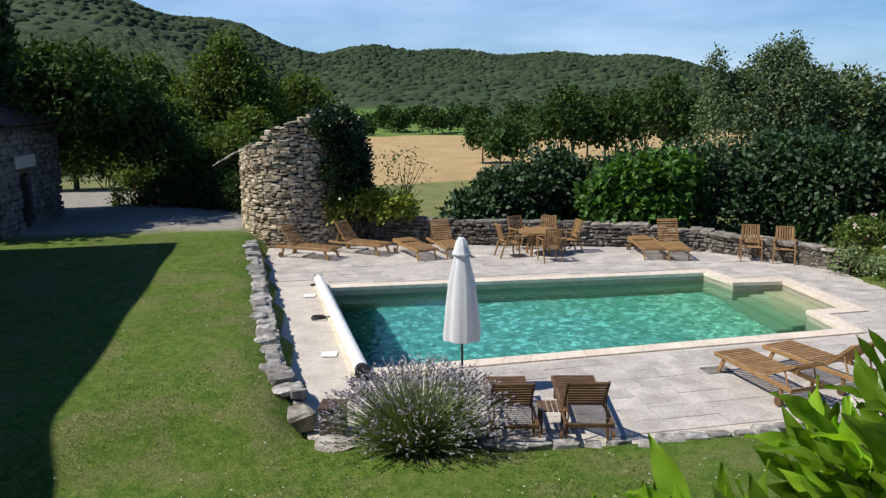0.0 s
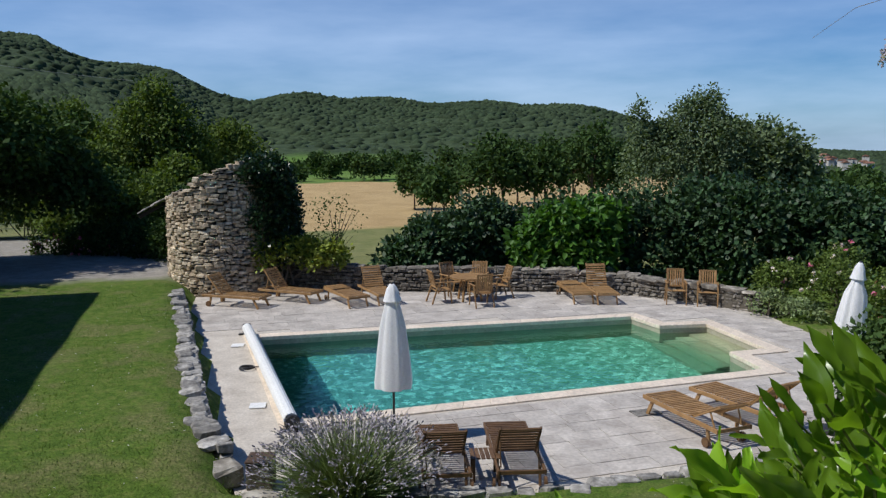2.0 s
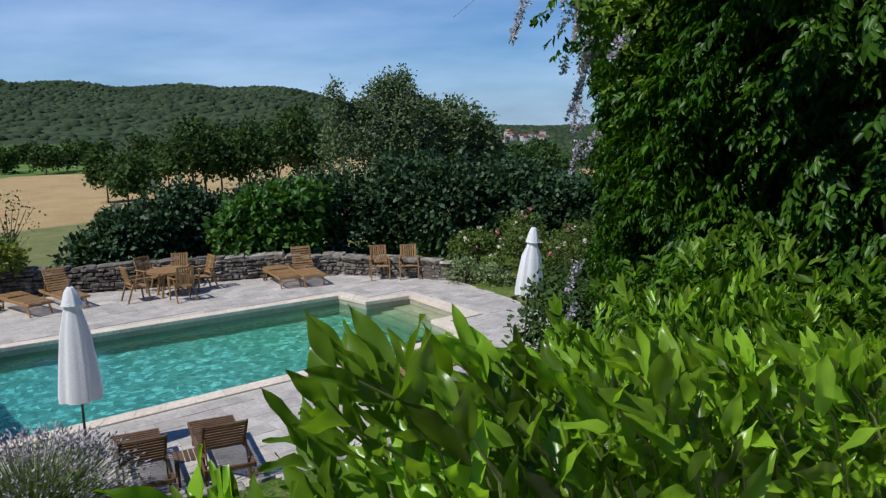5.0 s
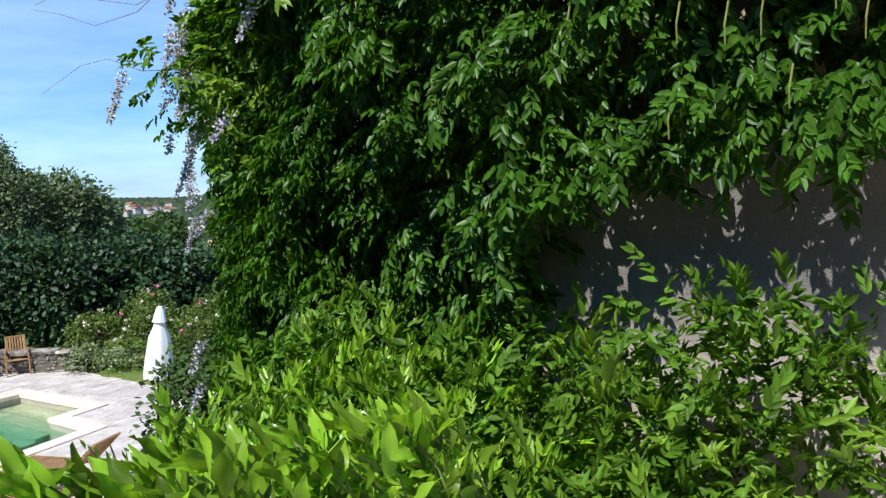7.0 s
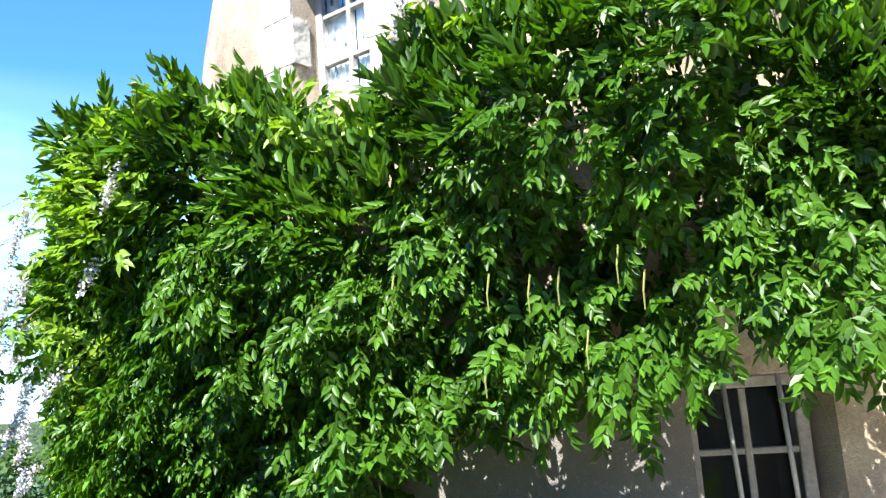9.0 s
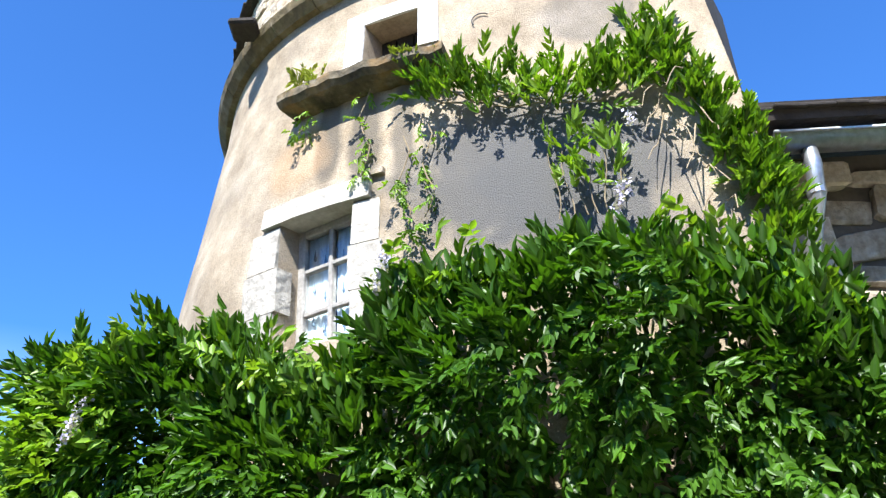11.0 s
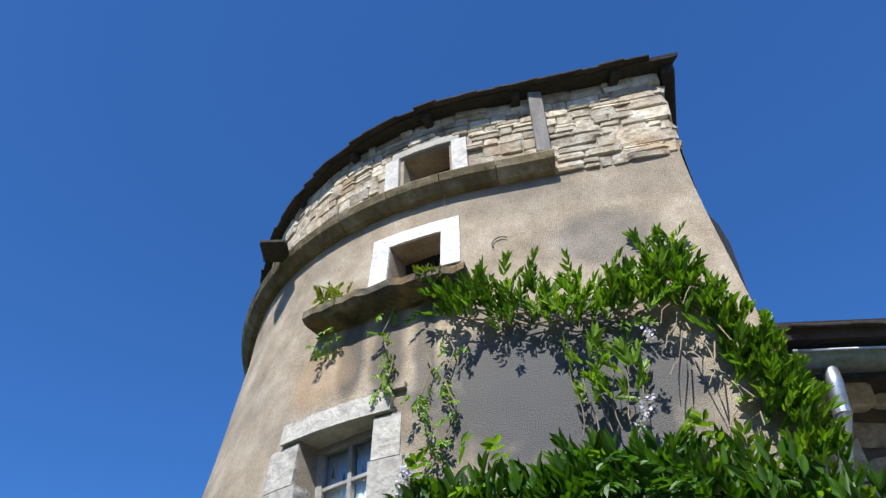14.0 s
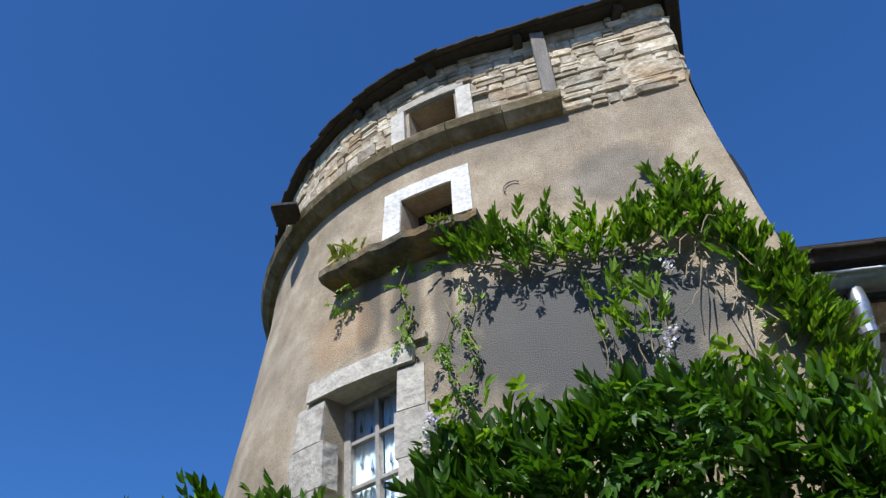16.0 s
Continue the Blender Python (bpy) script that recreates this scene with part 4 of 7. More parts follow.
def on_tower(az, el, out=0.0, eye=(0.06, -0.04, 4.86)):
    """The place on the round wall that lies that way from the eye: angle round the tower's axis, height, and the point."""
    d = Vector((math.sin(radians(az)), math.cos(radians(az)), math.tan(radians(el))))
    s = 3.0
    for _ in range(12):
        p = Vector(eye) + d * s
        r = tower_r(p.z, math.degrees(math.atan2(p.x - TC[0], p.y - TC[1]))) + out
        ox, oy = eye[0] - TC[0], eye[1] - TC[1]
        b, c = ox * d.x + oy * d.y, ox * ox + oy * oy - r * r
        s = -b - math.sqrt(max(0.0, b * b - c))
        p = Vector(eye) + d * s
        fx, fy = math.sin(radians(A_FLAT)), math.cos(radians(A_FLAT))
        if math.degrees(math.atan2(p.x - TC[0], p.y - TC[1])) < A_FLAT:
            s = (r - fx * ox - fy * oy) / (fx * d.x + fy * d.y)
    p = Vector(eye) + d * s
    return math.degrees(math.atan2(p.x - TC[0], p.y - TC[1])), p.z, p


def tower_point(a, z, out=0.0):
    r = wall_r(a, tower_r(z, a) + out)
    return Vector((TC[0] + r * math.sin(radians(a)), TC[1] + r * math.cos(radians(a)), z))


A_CUT = -124.8       # angle of the corner, on the side of the eye
A_END = 40.0


def opening(a, z, w, h):
    """An opening in the round wall: half-angle from its width."""
    return dict(a=a, z=z, w=w, h=h, da=math.degrees(w / 2 / 2.3))


a1, z1, _ = on_tower(62.0, 27.8)
a2, z2, _ = on_tower(68.6, 43.2)
a3, z3, _ = on_tower(69.9, 49.4)
a4, z4, _ = on_tower(88.2, -4.6, eye=(0.157, -0.08, 4.957))
WINDOWS = [opening(a1, z1 - 0.06, 0.42, 0.72), opening(a2, z2 - 0.02, 0.34, 0.3), opening(a3, z3 - 0.02, 0.34, 0.28), opening(a4, z4 - 0.02, 0.43, 0.56)]


def wall_with_openings(R_of, a_from, a_to, z_from, z_to, openings, depth, bm):
    """A round wall in cells, with openings left out and their reveals built in."""
    A = sorted({round(v, 4) for v in list(np.linspace(a_from, a_to, 61)) + [o["a"] + s * o["da"] for o in openings for s in (-1, 1)]})
    Z = sorted({round(v, 4) for v in list(np.linspace(z_from, z_to, 45)) + [o["z"] + s * o["h"] / 2 for o in openings for s in (-1, 1)]})
    vo = {(i, k): bm.verts.new(tower_point(a, z)) for i, a in enumerate(A) for k, z in enumerate(Z)}

    def hole(a, z):
        return any(abs(a - o["a"]) < o["da"] and abs(z - o["z"]) < o["h"] / 2 for o in openings)

    for i in range(len(A) - 1):
        for k in range(len(Z) - 1):
            if not hole((A[i] + A[i + 1]) / 2, (Z[k] + Z[k + 1]) / 2):
                bm.faces.new((vo[i, k], vo[i, k + 1], vo[i + 1, k + 1], vo[i + 1, k]))
    for o in openings:
        q = [(o["a"] - o["da"], o["z"] - o["h"] / 2), (o["a"] + o["da"], o["z"] - o["h"] / 2), (o["a"] + o["da"], o["z"] + o["h"] / 2), (o["a"] - o["da"], o["z"] + o["h"] / 2)]
        f = [bm.verts.new(tower_point(a, z)) for a, z in q]
        g = [bm.verts.new(tower_point(a, z, -depth)) for a, z in q]
        for j in range(4):
            bm.faces.new((f[j], f[(j + 1) % 4], g[(j + 1) % 4], g[j]))
    return bm


bm = wall_with_openings(tower_r, A_CUT, A_END, -0.3, TOP, WINDOWS, 0.3, bmesh.new())
# straight side wall beyond the corner
p0 = tower_point(A_CUT, 9)
sx0 = [bm.verts.new((tower_point(A_CUT, z).x, tower_point(A_CUT, z).y, z)) for z in (-0.3, TOP)]
sx1 = [bm.verts.new((8.6, CUT, z)) for z in (-0.3, TOP)]
bm.faces.new((sx0[0], sx0[1], sx1[1], sx1[0]))
bmesh.ops.remove_doubles(bm, verts=list(bm.verts), dist=0.0005)
for e in bm.edges:
    e.smooth = not (len(e.link_faces) == 2 and e.calc_face_angle(0) > 0.5)
body = part("rendered_wall", bm, M_RENDER, tower, smooth=False)
body.data.polygons.foreach_set("use_smooth", [True] * len(body.data.polygons))
# near-black sheet: its colour stands for the dark inside the openings
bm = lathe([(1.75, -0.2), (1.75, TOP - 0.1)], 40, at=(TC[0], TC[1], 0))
part("inner_wall", bm, M_DARKROOM, tower, "near-black inner wall painted for the unlit interior")

# rubble band between string course and eave
rr = random.Random(5)
BAND0 = STRING_Z + 0.07


def band_skip(a, z, w, h):
    o = WINDOWS[2]
    return abs(a - o["a"]) < o["da"] + math.degrees((w / 2 + 0.10) / 2.3) and abs(z - o["z"]) < o["h"] / 2 + 0.06


A_STR = on_tower(83.3, 48.7)[0]


def band_stones():
    """Tight courses of uneven blocks on the top of the tower; past the string course's end they begin one course lower."""
    out, z = [], BAND0 - 0.17
    while z < TOP - 0.03:
        h = min(rr.uniform(0.06, 0.115), TOP - 0.01 - z)
        a = A_CUT + rr.uniform(0.0, 1.2)
        while a < 0:
            w = rr.uniform(0.07, 0.24)
            da = math.degrees(w / 2.3)
            am = a + da / 2
            a += da
            if am < A_FLAT:
                w /= math.cos(radians(A_FLAT - am)) ** 2
            if z < BAND0 - 0.03 and am > A_STR:
                continue
            cuts = [(0.0, 1.0)] if rr.random() < 0.6 else [(0.0, 0.45), (0.45, 1.0)] if rr.random() < 0.6 else [(0.0, 0.6), (0.6, 1.0)]
            for lo, hi in cuts:
                hh, zc = h * (hi - lo), z + h * (lo + hi) / 2 + 0.012 * math.sin(am * 0.35 + z * 9)
                if band_skip(am, zc, w, hh):
                    continue
                m = pose(*tower_point(am, zc, -0.036 + rr.uniform(-0.007, 0.009)), 0, rr.uniform(-2.5, 2.5), -max(am, A_FLAT) + rr.uniform(-1, 1))
                out.append(m @ Matrix.Diagonal((w - 0.009, 0.1, hh - 0.008, 1)))
        z += h
    return out


mats = band_stones()
rr.shuffle(mats)
if len(mats) > 300:
    join_stones("stonework", mats[300:], [stone_mesh("stonework", M_TOWERSTONE_REST, k * 13 + 5, 0.09, 0.05) for k in range(9)], tower, M_TOWERSTONE_REST, "more stones of the same band")
for m in mats[:300]:
    lay(S_TOWER, "stone", m, tower, rr)
z = BAND0 - 0.16
while z < TOP - 0.06:
    h = rr.uniform(0.09, 0.15)
    w = rr.uniform(0.22, 0.42)
    pc = tower_point(A_CUT, z)
    lay(S_TOWER, "quoin", pose(pc.x + 0.05, pc.y + w / 2 - 0.015, z + h / 2, 0, 0, 7) @ Matrix.Diagonal((0.16, w, h - 0.01, 1)), tower, rr)
    z += h

# string course in blocks
da = math.degrees(0.36 / 2.3)
a = A_STR
while a < 10:
    bm = bmesh.new()
    prof = [(-0.06, -0.09), (0.05, -0.085), (0.10, -0.03), (0.115, 0.02), (0.09, 0.055), (-0.06, 0.06)]
    rows = []
    for s in (0.01, 0.5, 0.99):
        rows.append([bm.verts.new(tower_point(a + da * s, STRING_Z, o) + Vector((0, 0, dz))) for o, dz in prof])
    for u, v in zip(rows, rows[1:]):
        for j in range(len(prof)):
            bm.faces.new((u[j], u[(j + 1) % len(prof)], v[(j + 1) % len(prof)], v[j]))
    bm.faces.new(rows[0])
    bm.faces.new(rows[-1][::-1])
    part("string_course_block", bm, M_STRING, tower, "mossy ochre string-course block")
    a += da


def dressed(a, z, w, h, out, thick, mat, name, label=""):
    """A dressed block on the round wall."""
    bm = bmesh.new()
    d = math.degrees(w / 2 / 2.3)
    rows = []
    for s in (-1, -0.33, 0.33, 1):
        rows.append([bm.verts.new(tower_point(a + d * s, zz, o)) for zz, o in ((z - h / 2, out - thick), (z - h / 2, out), (z + h / 2, out), (z + h / 2, out - thick))])
    for u, v in zip(rows, rows[1:]):
        for j in range(4):
            bm.faces.new((u[j], v[j], v[(j + 1) % 4], u[(j + 1) % 4]))
    bm.faces.new(rows[0])
    bm.faces.new(rows[-1][::-1])
    bmesh.ops.bevel(bm, geom=[e for e in bm.edges if e.calc_face_angle(0) > 0.8], offset=0.012, segments=1, affect="EDGES")
    bmesh.ops.recalc_face_normals(bm, faces=list(bm.faces))
    return part(name, bm, mat, tower, label)


# upper opening with pale jambs
o = WINDOWS[2]
for s in (-1, 1):
    dressed(o["a"] + s * (o["da"] + 1.9), o["z"], 0.105, o["h"] + 0.03, 0.03, 0.2, M_QUOIN, "jamb", "pale dressed stone jamb")
dressed(o["a"], o["z"] + o["h"] / 2 + 0.055, 0.5, 0.06, 0.02, 0.2, M_JAMB, "lintel", "pale stone lintel")
# limewashed opening
o = WINDOWS[1]
for s in (-1, 1):
    dressed(o["a"] + s * (o["da"] + 1.55), o["z"], 0.12, o["h"], 0.012, 0.1, M_LIMEWASH, "limewashed_jamb", "white limewashed surround")
dressed(o["a"], o["z"] + o["h"] / 2 + 0.05, 0.58, 0.1, 0.014, 0.1, M_LIMEWASH, "limewashed_lintel", "white limewashed surround")
# projecting ledge below it
al, zl, _ = on_tower(59.2, 38.4, 0.12)
ar, zr, _ = on_tower(73.5, 42.0, 0.12)
bm = bmesh.new()
rows = []
for k in range(15):
    a = al + (ar - al) * k / 14
    zc = zl + (zr - zl) * k / 14 + 0.008 * math.sin(k * 2.7)
    out = 0.17 + 0.015 * math.sin(k * 1.9) + 0.012 * math.sin(k * 4.3)
    rows.append([bm.verts.new(tower_point(a, zc, q) + Vector((0, 0, dz))) for q, dz in ((-0.05, -0.085), (out - 0.03, -0.06), (out, -0.03), (out - 0.004, 0.022), (-0.05, 0.045))])
for u, v in zip(rows, rows[1:]):
    for j in range(5):
        bm.faces.new((u[j], v[j], v[(j + 1) % 5], u[(j + 1) % 5]))
bm.faces.new(rows[0])
bm.faces.new(rows[-1][::-1])
bmesh.ops.recalc_face_normals(bm, faces=list(bm.faces))
part("ledge", bm, M_LEDGE, tower, "thin mossy stone ledge")
# cottage window
o = WINDOWS[0]
dressed(o["a"] + 0.2, o["z"] + o["h"] / 2 + 0.055, 0.62, 0.12, 0.03, 0.2, M_JAMB, "lintel", "pale worn stone lintel")
dressed(o["a"] - 1.0, o["z"] + o["h"] / 2 + 0.132, 0.66, 0.035, 0.03, 0.1, M_RENDER, "lintel_mortar", "rough mortar over the lintel")
for s, w in ((-1, 0.14), (1, 0.18)):
    for k in range(3):
        dressed(o["a"] + s * (o["da"] + math.degrees(w / 2 / 2.3)), o["z"] + 0.22 - 0.24 * k, w * (1 + 0.2 * (k % 2)), 0.235, 0.008, 0.1, M_JAMB, "jamb", "pale worn stone jamb")


def casement(o, depth, cols, rows, name, label, mat, bars=False):
    """A glazed frame set back in an opening of the tower."""
    w = empty(name, tower_point(o["a"], o["z"], -depth), label, "window", turn=-max(o["a"], A_FLAT) + 180)
    W, H, t = o["w"] + 0.012, o["h"] - 0.005, 0.045
    for x, z, sx, sz in ((-W / 2 + t / 2, 0, t, H), (W / 2 - t / 2, 0, t, H), (0, H / 2 - t / 2, W - 2 * t, t), (0, -H / 2 + t / 2, W - 2 * t, t)):
        part("frame", boxed((sx, 0.05, sz), (x, 0, z), None, 0.006), mat, w)
    for k in range(1, cols):
        part("mullion", boxed((0.026, 0.042, H - 2 * t), (-W / 2 + W * k / cols, 0, 0), None, 0.004), mat, w)
    for k in range(1, rows):
        part("glazing_bar", boxed((W - 2 * t, 0.034, 0.024), (0, 0, -H / 2 + H * k / rows), None, 0.004), mat, w)
    for i in range(cols):
        for k in range(rows):
            pane = part("pane", boxed(((W - 2 * t) / cols - 0.01, 0.004, (H - 2 * t) / rows - 0.01), (-W / 2 + t + (W - 2 * t) * (i + 0.5) / cols, 0, -H / 2 + t + (H - 2 * t) * (k + 0.5) / rows)), M_GLASS, w, "clear glass pane")
            pane.visible_shadow = False
    return w


def glass_material():
    m = bpy.data.materials.new("window_glass")
    m.use_nodes = True
    b = m.node_tree.nodes["Principled BSDF"]
    b.inputs["Base Color"].default_value = (0.9, 0.95, 0.97, 1)
    b.inputs["Roughness"].default_value, b.inputs["IOR"].default_value, b.inputs["Transmission Weight"].default_value = 0.03, 1.45, 1.0
    return m


M_GLASS = glass_material()
w1 = casement(WINDOWS[0], 0.16, 2, 3, "cottage_window", "small grey-painted six-pane window with white voile curtains", M_FRAME)
# curtains behind the panes, with embroidered drops
for s in (-1, 1):
    bm = bmesh.new()
    n0 = 17
    vs = [[bm.verts.new((s * (0.012 + 0.17 * i / (n0 - 1)), 0.028 + 0.006 * math.sin(i * 1.9), z)) for z in (-0.32, 0.32)] for i in range(n0)]
    for p, q in zip(vs, vs[1:]):
        bm.faces.new((p[0], q[0], q[1], p[1]))
    c = part("curtain", bm, M_CURTAIN, w1, "white voile curtain", smooth=True)
    for k in range(3):
        for j in range(2):
            bm = lathe([(0.0005, 0.04), (0.006, 0.0), (0.009, -0.02), (0.004, -0.03)], 8, at=(s * (0.06 + 0.07 * j), 0.016, -0.2 + 0.18 * k + 0.05 * j))
            part("embroidered_drop", bm, M_DROP, c, "slate-blue embroidered drop")
w2 = casement(WINDOWS[3], 0.14, 2, 2, "barred_window", "small dark window behind two vertical iron bars", M_FRAME)
for x, lean in ((-0.055, 0.012), (0.135, 0.01)):
    part("iron_bar", tube([(x - lean, -0.1, 0.29), (x + lean, -0.1, -0.29)], 0.0095, 8), M_IRON, w2, "grey iron bar", smooth=True)
for k, o in ((1, WINDOWS[1]), (2, WINDOWS[2])):
    w = empty("pigeon_loft_hatch", tower_point(o["a"], o["z"], -0.2), "dark timber hatch set deep in a tower opening", "hatch", "tower hatches", turn=-o["a"] + 180)
    for j in range(3):
        part("plank", boxed((o["w"] / 3 - 0.006, 0.03, o["h"] - 0.01), (-o["w"] / 3 + o["w"] / 3 * j, 0, 0), None, 0.004), M_DOORWOOD, w)

# plank that stands on the end of the string course
ap, zp, _ = on_tower(82.6, 50.0, 0.08)
pk = tagged(new("upright_plank"), "grey weathered plank standing on the string course", "plank")
pk.matrix_basis = pose(*tower_point(ap, (BAND0 + TOP) / 2 - 0.02, 0.06), 0, 0, -ap)
part("board", boxed((0.09, 0.04, TOP - BAND0 - 0.03), (0, 0, 0), None, 0.005), M_OLDWOOD, pk)

# iron hook in the wall
ah, zh, _ = on_tower(77.0, 43.6)
pts = [tower_point(ah + 1.3 * math.cos(t), zh + 0.05 * math.sin(t), 0.012) for t in np.linspace(-0.6, 2.4, 14)]
tagged(part("iron_hook", tube(pts, 0.0035, 6), M_BLACK, smooth=True), "thin curved black iron hook in the render", "hook")
# blots on the render: cement patches, rain streak under the ledge, painted light low
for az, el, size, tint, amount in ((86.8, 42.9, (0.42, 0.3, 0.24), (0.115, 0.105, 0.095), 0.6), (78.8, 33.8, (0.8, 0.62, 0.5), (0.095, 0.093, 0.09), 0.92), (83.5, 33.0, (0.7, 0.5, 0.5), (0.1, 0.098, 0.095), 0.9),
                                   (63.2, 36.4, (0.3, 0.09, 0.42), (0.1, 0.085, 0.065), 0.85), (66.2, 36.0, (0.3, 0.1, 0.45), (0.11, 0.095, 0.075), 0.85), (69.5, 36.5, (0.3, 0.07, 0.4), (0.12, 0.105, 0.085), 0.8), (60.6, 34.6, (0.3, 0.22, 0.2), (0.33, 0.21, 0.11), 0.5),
                                   # lower wall: grey deepened for the vine's shade, cream for the sunlit foot
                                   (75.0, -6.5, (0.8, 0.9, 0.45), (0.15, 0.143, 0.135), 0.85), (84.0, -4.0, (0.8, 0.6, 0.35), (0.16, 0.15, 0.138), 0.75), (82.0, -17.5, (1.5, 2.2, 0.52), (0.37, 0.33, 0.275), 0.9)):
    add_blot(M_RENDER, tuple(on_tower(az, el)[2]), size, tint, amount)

# eave: soffit boards, rafter ends and slates; it overhangs least on the far side
def overhang(a):
    return 0.12 - 0.07 * float(smooth_step(-90.0, -45.0, a))


bm = bmesh.new()
E0, E1 = A_CUT - 2, 40
rows = []
for k in range(49):
    a = E0 + (E1 - E0) * k / 48
    rows.append([bm.verts.new(tower_point(a, TOP, o) + Vector((0, 0, dz))) for o, dz in ((-0.3, 0.0), (overhang(a) - 0.01, -0.015), (overhang(a), 0.01), (-0.3, 0.1))])
for u, v in zip(rows, rows[1:]):
    for j in range(4):
        bm.faces.new((u[j], v[j], v[(j + 1) % 4], u[(j + 1) % 4]))
bm.faces.new(rows[0])
bm.faces.new(rows[-1][::-1])
bmesh.ops.recalc_face_normals(bm, faces=list(bm.faces))
part("soffit", bm, M_DOORWOOD, tower, "dark timber soffit")
for k in range(13):
    a = A_CUT + 6 + 15.5 * k
    bm = bmesh.new()
    beam(bm, tower_point(a, TOP - 0.05, -0.05), tower_point(a, TOP - 0.04, overhang(a) - 0.02), 0.06, 0.06, 0.008)
    part("rafter_end", bm, M_DOORWOOD, tower, "dark rafter end")
slate = bpy.data.meshes.new("slate")
bm = boxed((0.17, 0.3, 0.02), (0, 0, 0), None, 0.005)
bm.to_mesh(slate)
bm.free()
slate.materials.append(M_SLATE)
for i in range(2):
    a = A_CUT + 2.2
    while a < E1:
        o = new("slate", slate)
        o.parent = tower
        o.matrix_basis = pose(*(tower_point(a, TOP, overhang(a) - 0.11 - 0.15 * i + rr.uniform(-0.012, 0.012)) + Vector((0, 0, 0.025 + 0.03 * i))), -10 + rr.uniform(-2, 2), rr.uniform(-1.5, 1.5), (-a if a > A_FLAT else -A_FLAT) + rr.uniform(-3, 3))
        a += math.degrees(rr.uniform(0.12, 0.16) / 2.5)
bm = bmesh.new()
vs = [bm.verts.new(tower_point(E0 + (E1 - E0) * k / 40, TOP, 0.0) + Vector((0, 0, 0.1))) for k in range(41)]
apex = bm.verts.new((TC[0] + 0.6, TC[1], TOP + 0.9))
for p, q in zip(vs, vs[1:]):
    bm.faces.new((p, q, apex))
part("roof", bm, M_SLATE, tower, "low conical slate roof")
# timber corner piece of the eave beyond the corner
pc = tower_point(A_CUT, TOP)
part("corner_beam", boxed((0.5, 0.09, 0.13), (0, 0, 0), pose(pc.x + 0.2, pc.y - 0.06, TOP - 0.02, 0, 0, 7), 0.01), M_DOORWOOD, tower, "dark timber eave end")
# projecting stone at the far side of the eave
ab, zb, pb = on_tower(55.6, 43.6, 0.24)
part("eave_stone", boxed((0.2, 0.18, 0.05), (0, 0, 0), pose(pb.x + 0.1, pb.y + 0.08, zb, 0, 0, 20), 0.015), M_DOORWOOD, tower, "dark projecting eave stone")

# ---- house wall beyond the tower, with gutter and downpipe ----
house = tagged(new("house"), "old stone house with slate eave and zinc gutter beside the tower", "house")
HX, GZ0 = 4.45, 7.35
bm = boxed((0.5, 9.2, 8.1), (HX + 0.25, CUT - 4.62, 3.45))
part("wall", bm, M_CORE, house)
mats = line_courses((HX, CUT - 0.05), (HX, CUT - 3.2), 5.6, 7.4, rr, (0.18, 0.5), (0.12, 0.24), 0.12)
for m in mats:
    lay(S_TOWER, "stone", m, house, rr)
part("band", boxed((0.1, 3.2, 0.05), (HX - 0.08, CUT - 1.65, 6.48), None, 0.008), M_IRON, house, "thin grey ledge")
part("lower_render", boxed((0.04, 3.2, 5.9), (HX - 0.075, CUT - 1.65, 2.6)), M_RENDER, house)
part("roof", boxed((3.2, 9.4, 0.1), (0, 0, 0), pose(HX + 1.0, CUT - 4.72, GZ0 + 0.55, 0, -16, 0)), M_SLATE, house)
for i in range(3):
    for k in range(24):
        o = new("slate", slate)
        o.parent = house
        o.matrix_basis = pose(HX - 0.42 + 0.2 * i + rr.uniform(-0.02, 0.02), CUT - 0.1 - 0.16 * k, GZ0 + 0.15 + 0.055 * i, -14 + rr.uniform(-1, 1), rr.uniform(-1.5, 1.5), 90 + rr.uniform(-3, 3))
gut = tagged(new("gutter"), "half-round zinc gutter with downpipe under the slates", "gutter")
bm = bmesh.new()
prof = [(-0.075 * math.cos(t), -0.075 * math.sin(t)) for t in np.linspace(0, math.pi, 9)]
prof = [(x - 0.008, z + 0.012) if k == 0 else (x, z) for k, (x, z) in enumerate(prof)]
gx0 = HX - 0.42
for y0, y1 in ((CUT - 0.18, CUT - 5.0),):
    r0 = [bm.verts.new((gx0 + x, y0, GZ0 + z)) for x, z in prof]
    r1 = [bm.verts.new((gx0 + x, y1, GZ0 + z)) for x, z in prof]
    for j in range(len(prof) - 1):
        bm.faces.new((r0[j], r0[j + 1], r1[j + 1], r1[j]))
    bm.faces.new(r0)
bmesh.ops.solidify(bm, geom=list(bm.faces), thickness=0.004)
part("trough", bm, M_ZINC, gut, smooth=True)
part("rim", tube([(gx0 - 0.078, CUT - 0.18, GZ0 + 0.006), (gx0 - 0.078, CUT - 5, GZ0 + 0.006)], 0.011, 8), M_ZINC, gut, smooth=True)
yp = CUT - 0.37
part("downpipe", tube([(gx0, yp, GZ0 - 0.05), (gx0, yp, GZ0 - 0.16), (gx0 + 0.03, yp + 0.01, GZ0 - 0.32), (HX - 0.12, yp + 0.05, GZ0 - 0.72), (HX - 0.12, yp + 0.05, GZ0 - 1.1), (HX - 0.12, yp + 0.05, 3.3)], 0.043, 12), M_ZINC, gut, "galvanised zinc downpipe", smooth=True)
part("collar", lathe([(0.048, -0.02), (0.05, 0.02)], 12, at=(gx0 + 0.03, yp + 0.01, GZ0 - 0.3)), M_ZINC, gut)

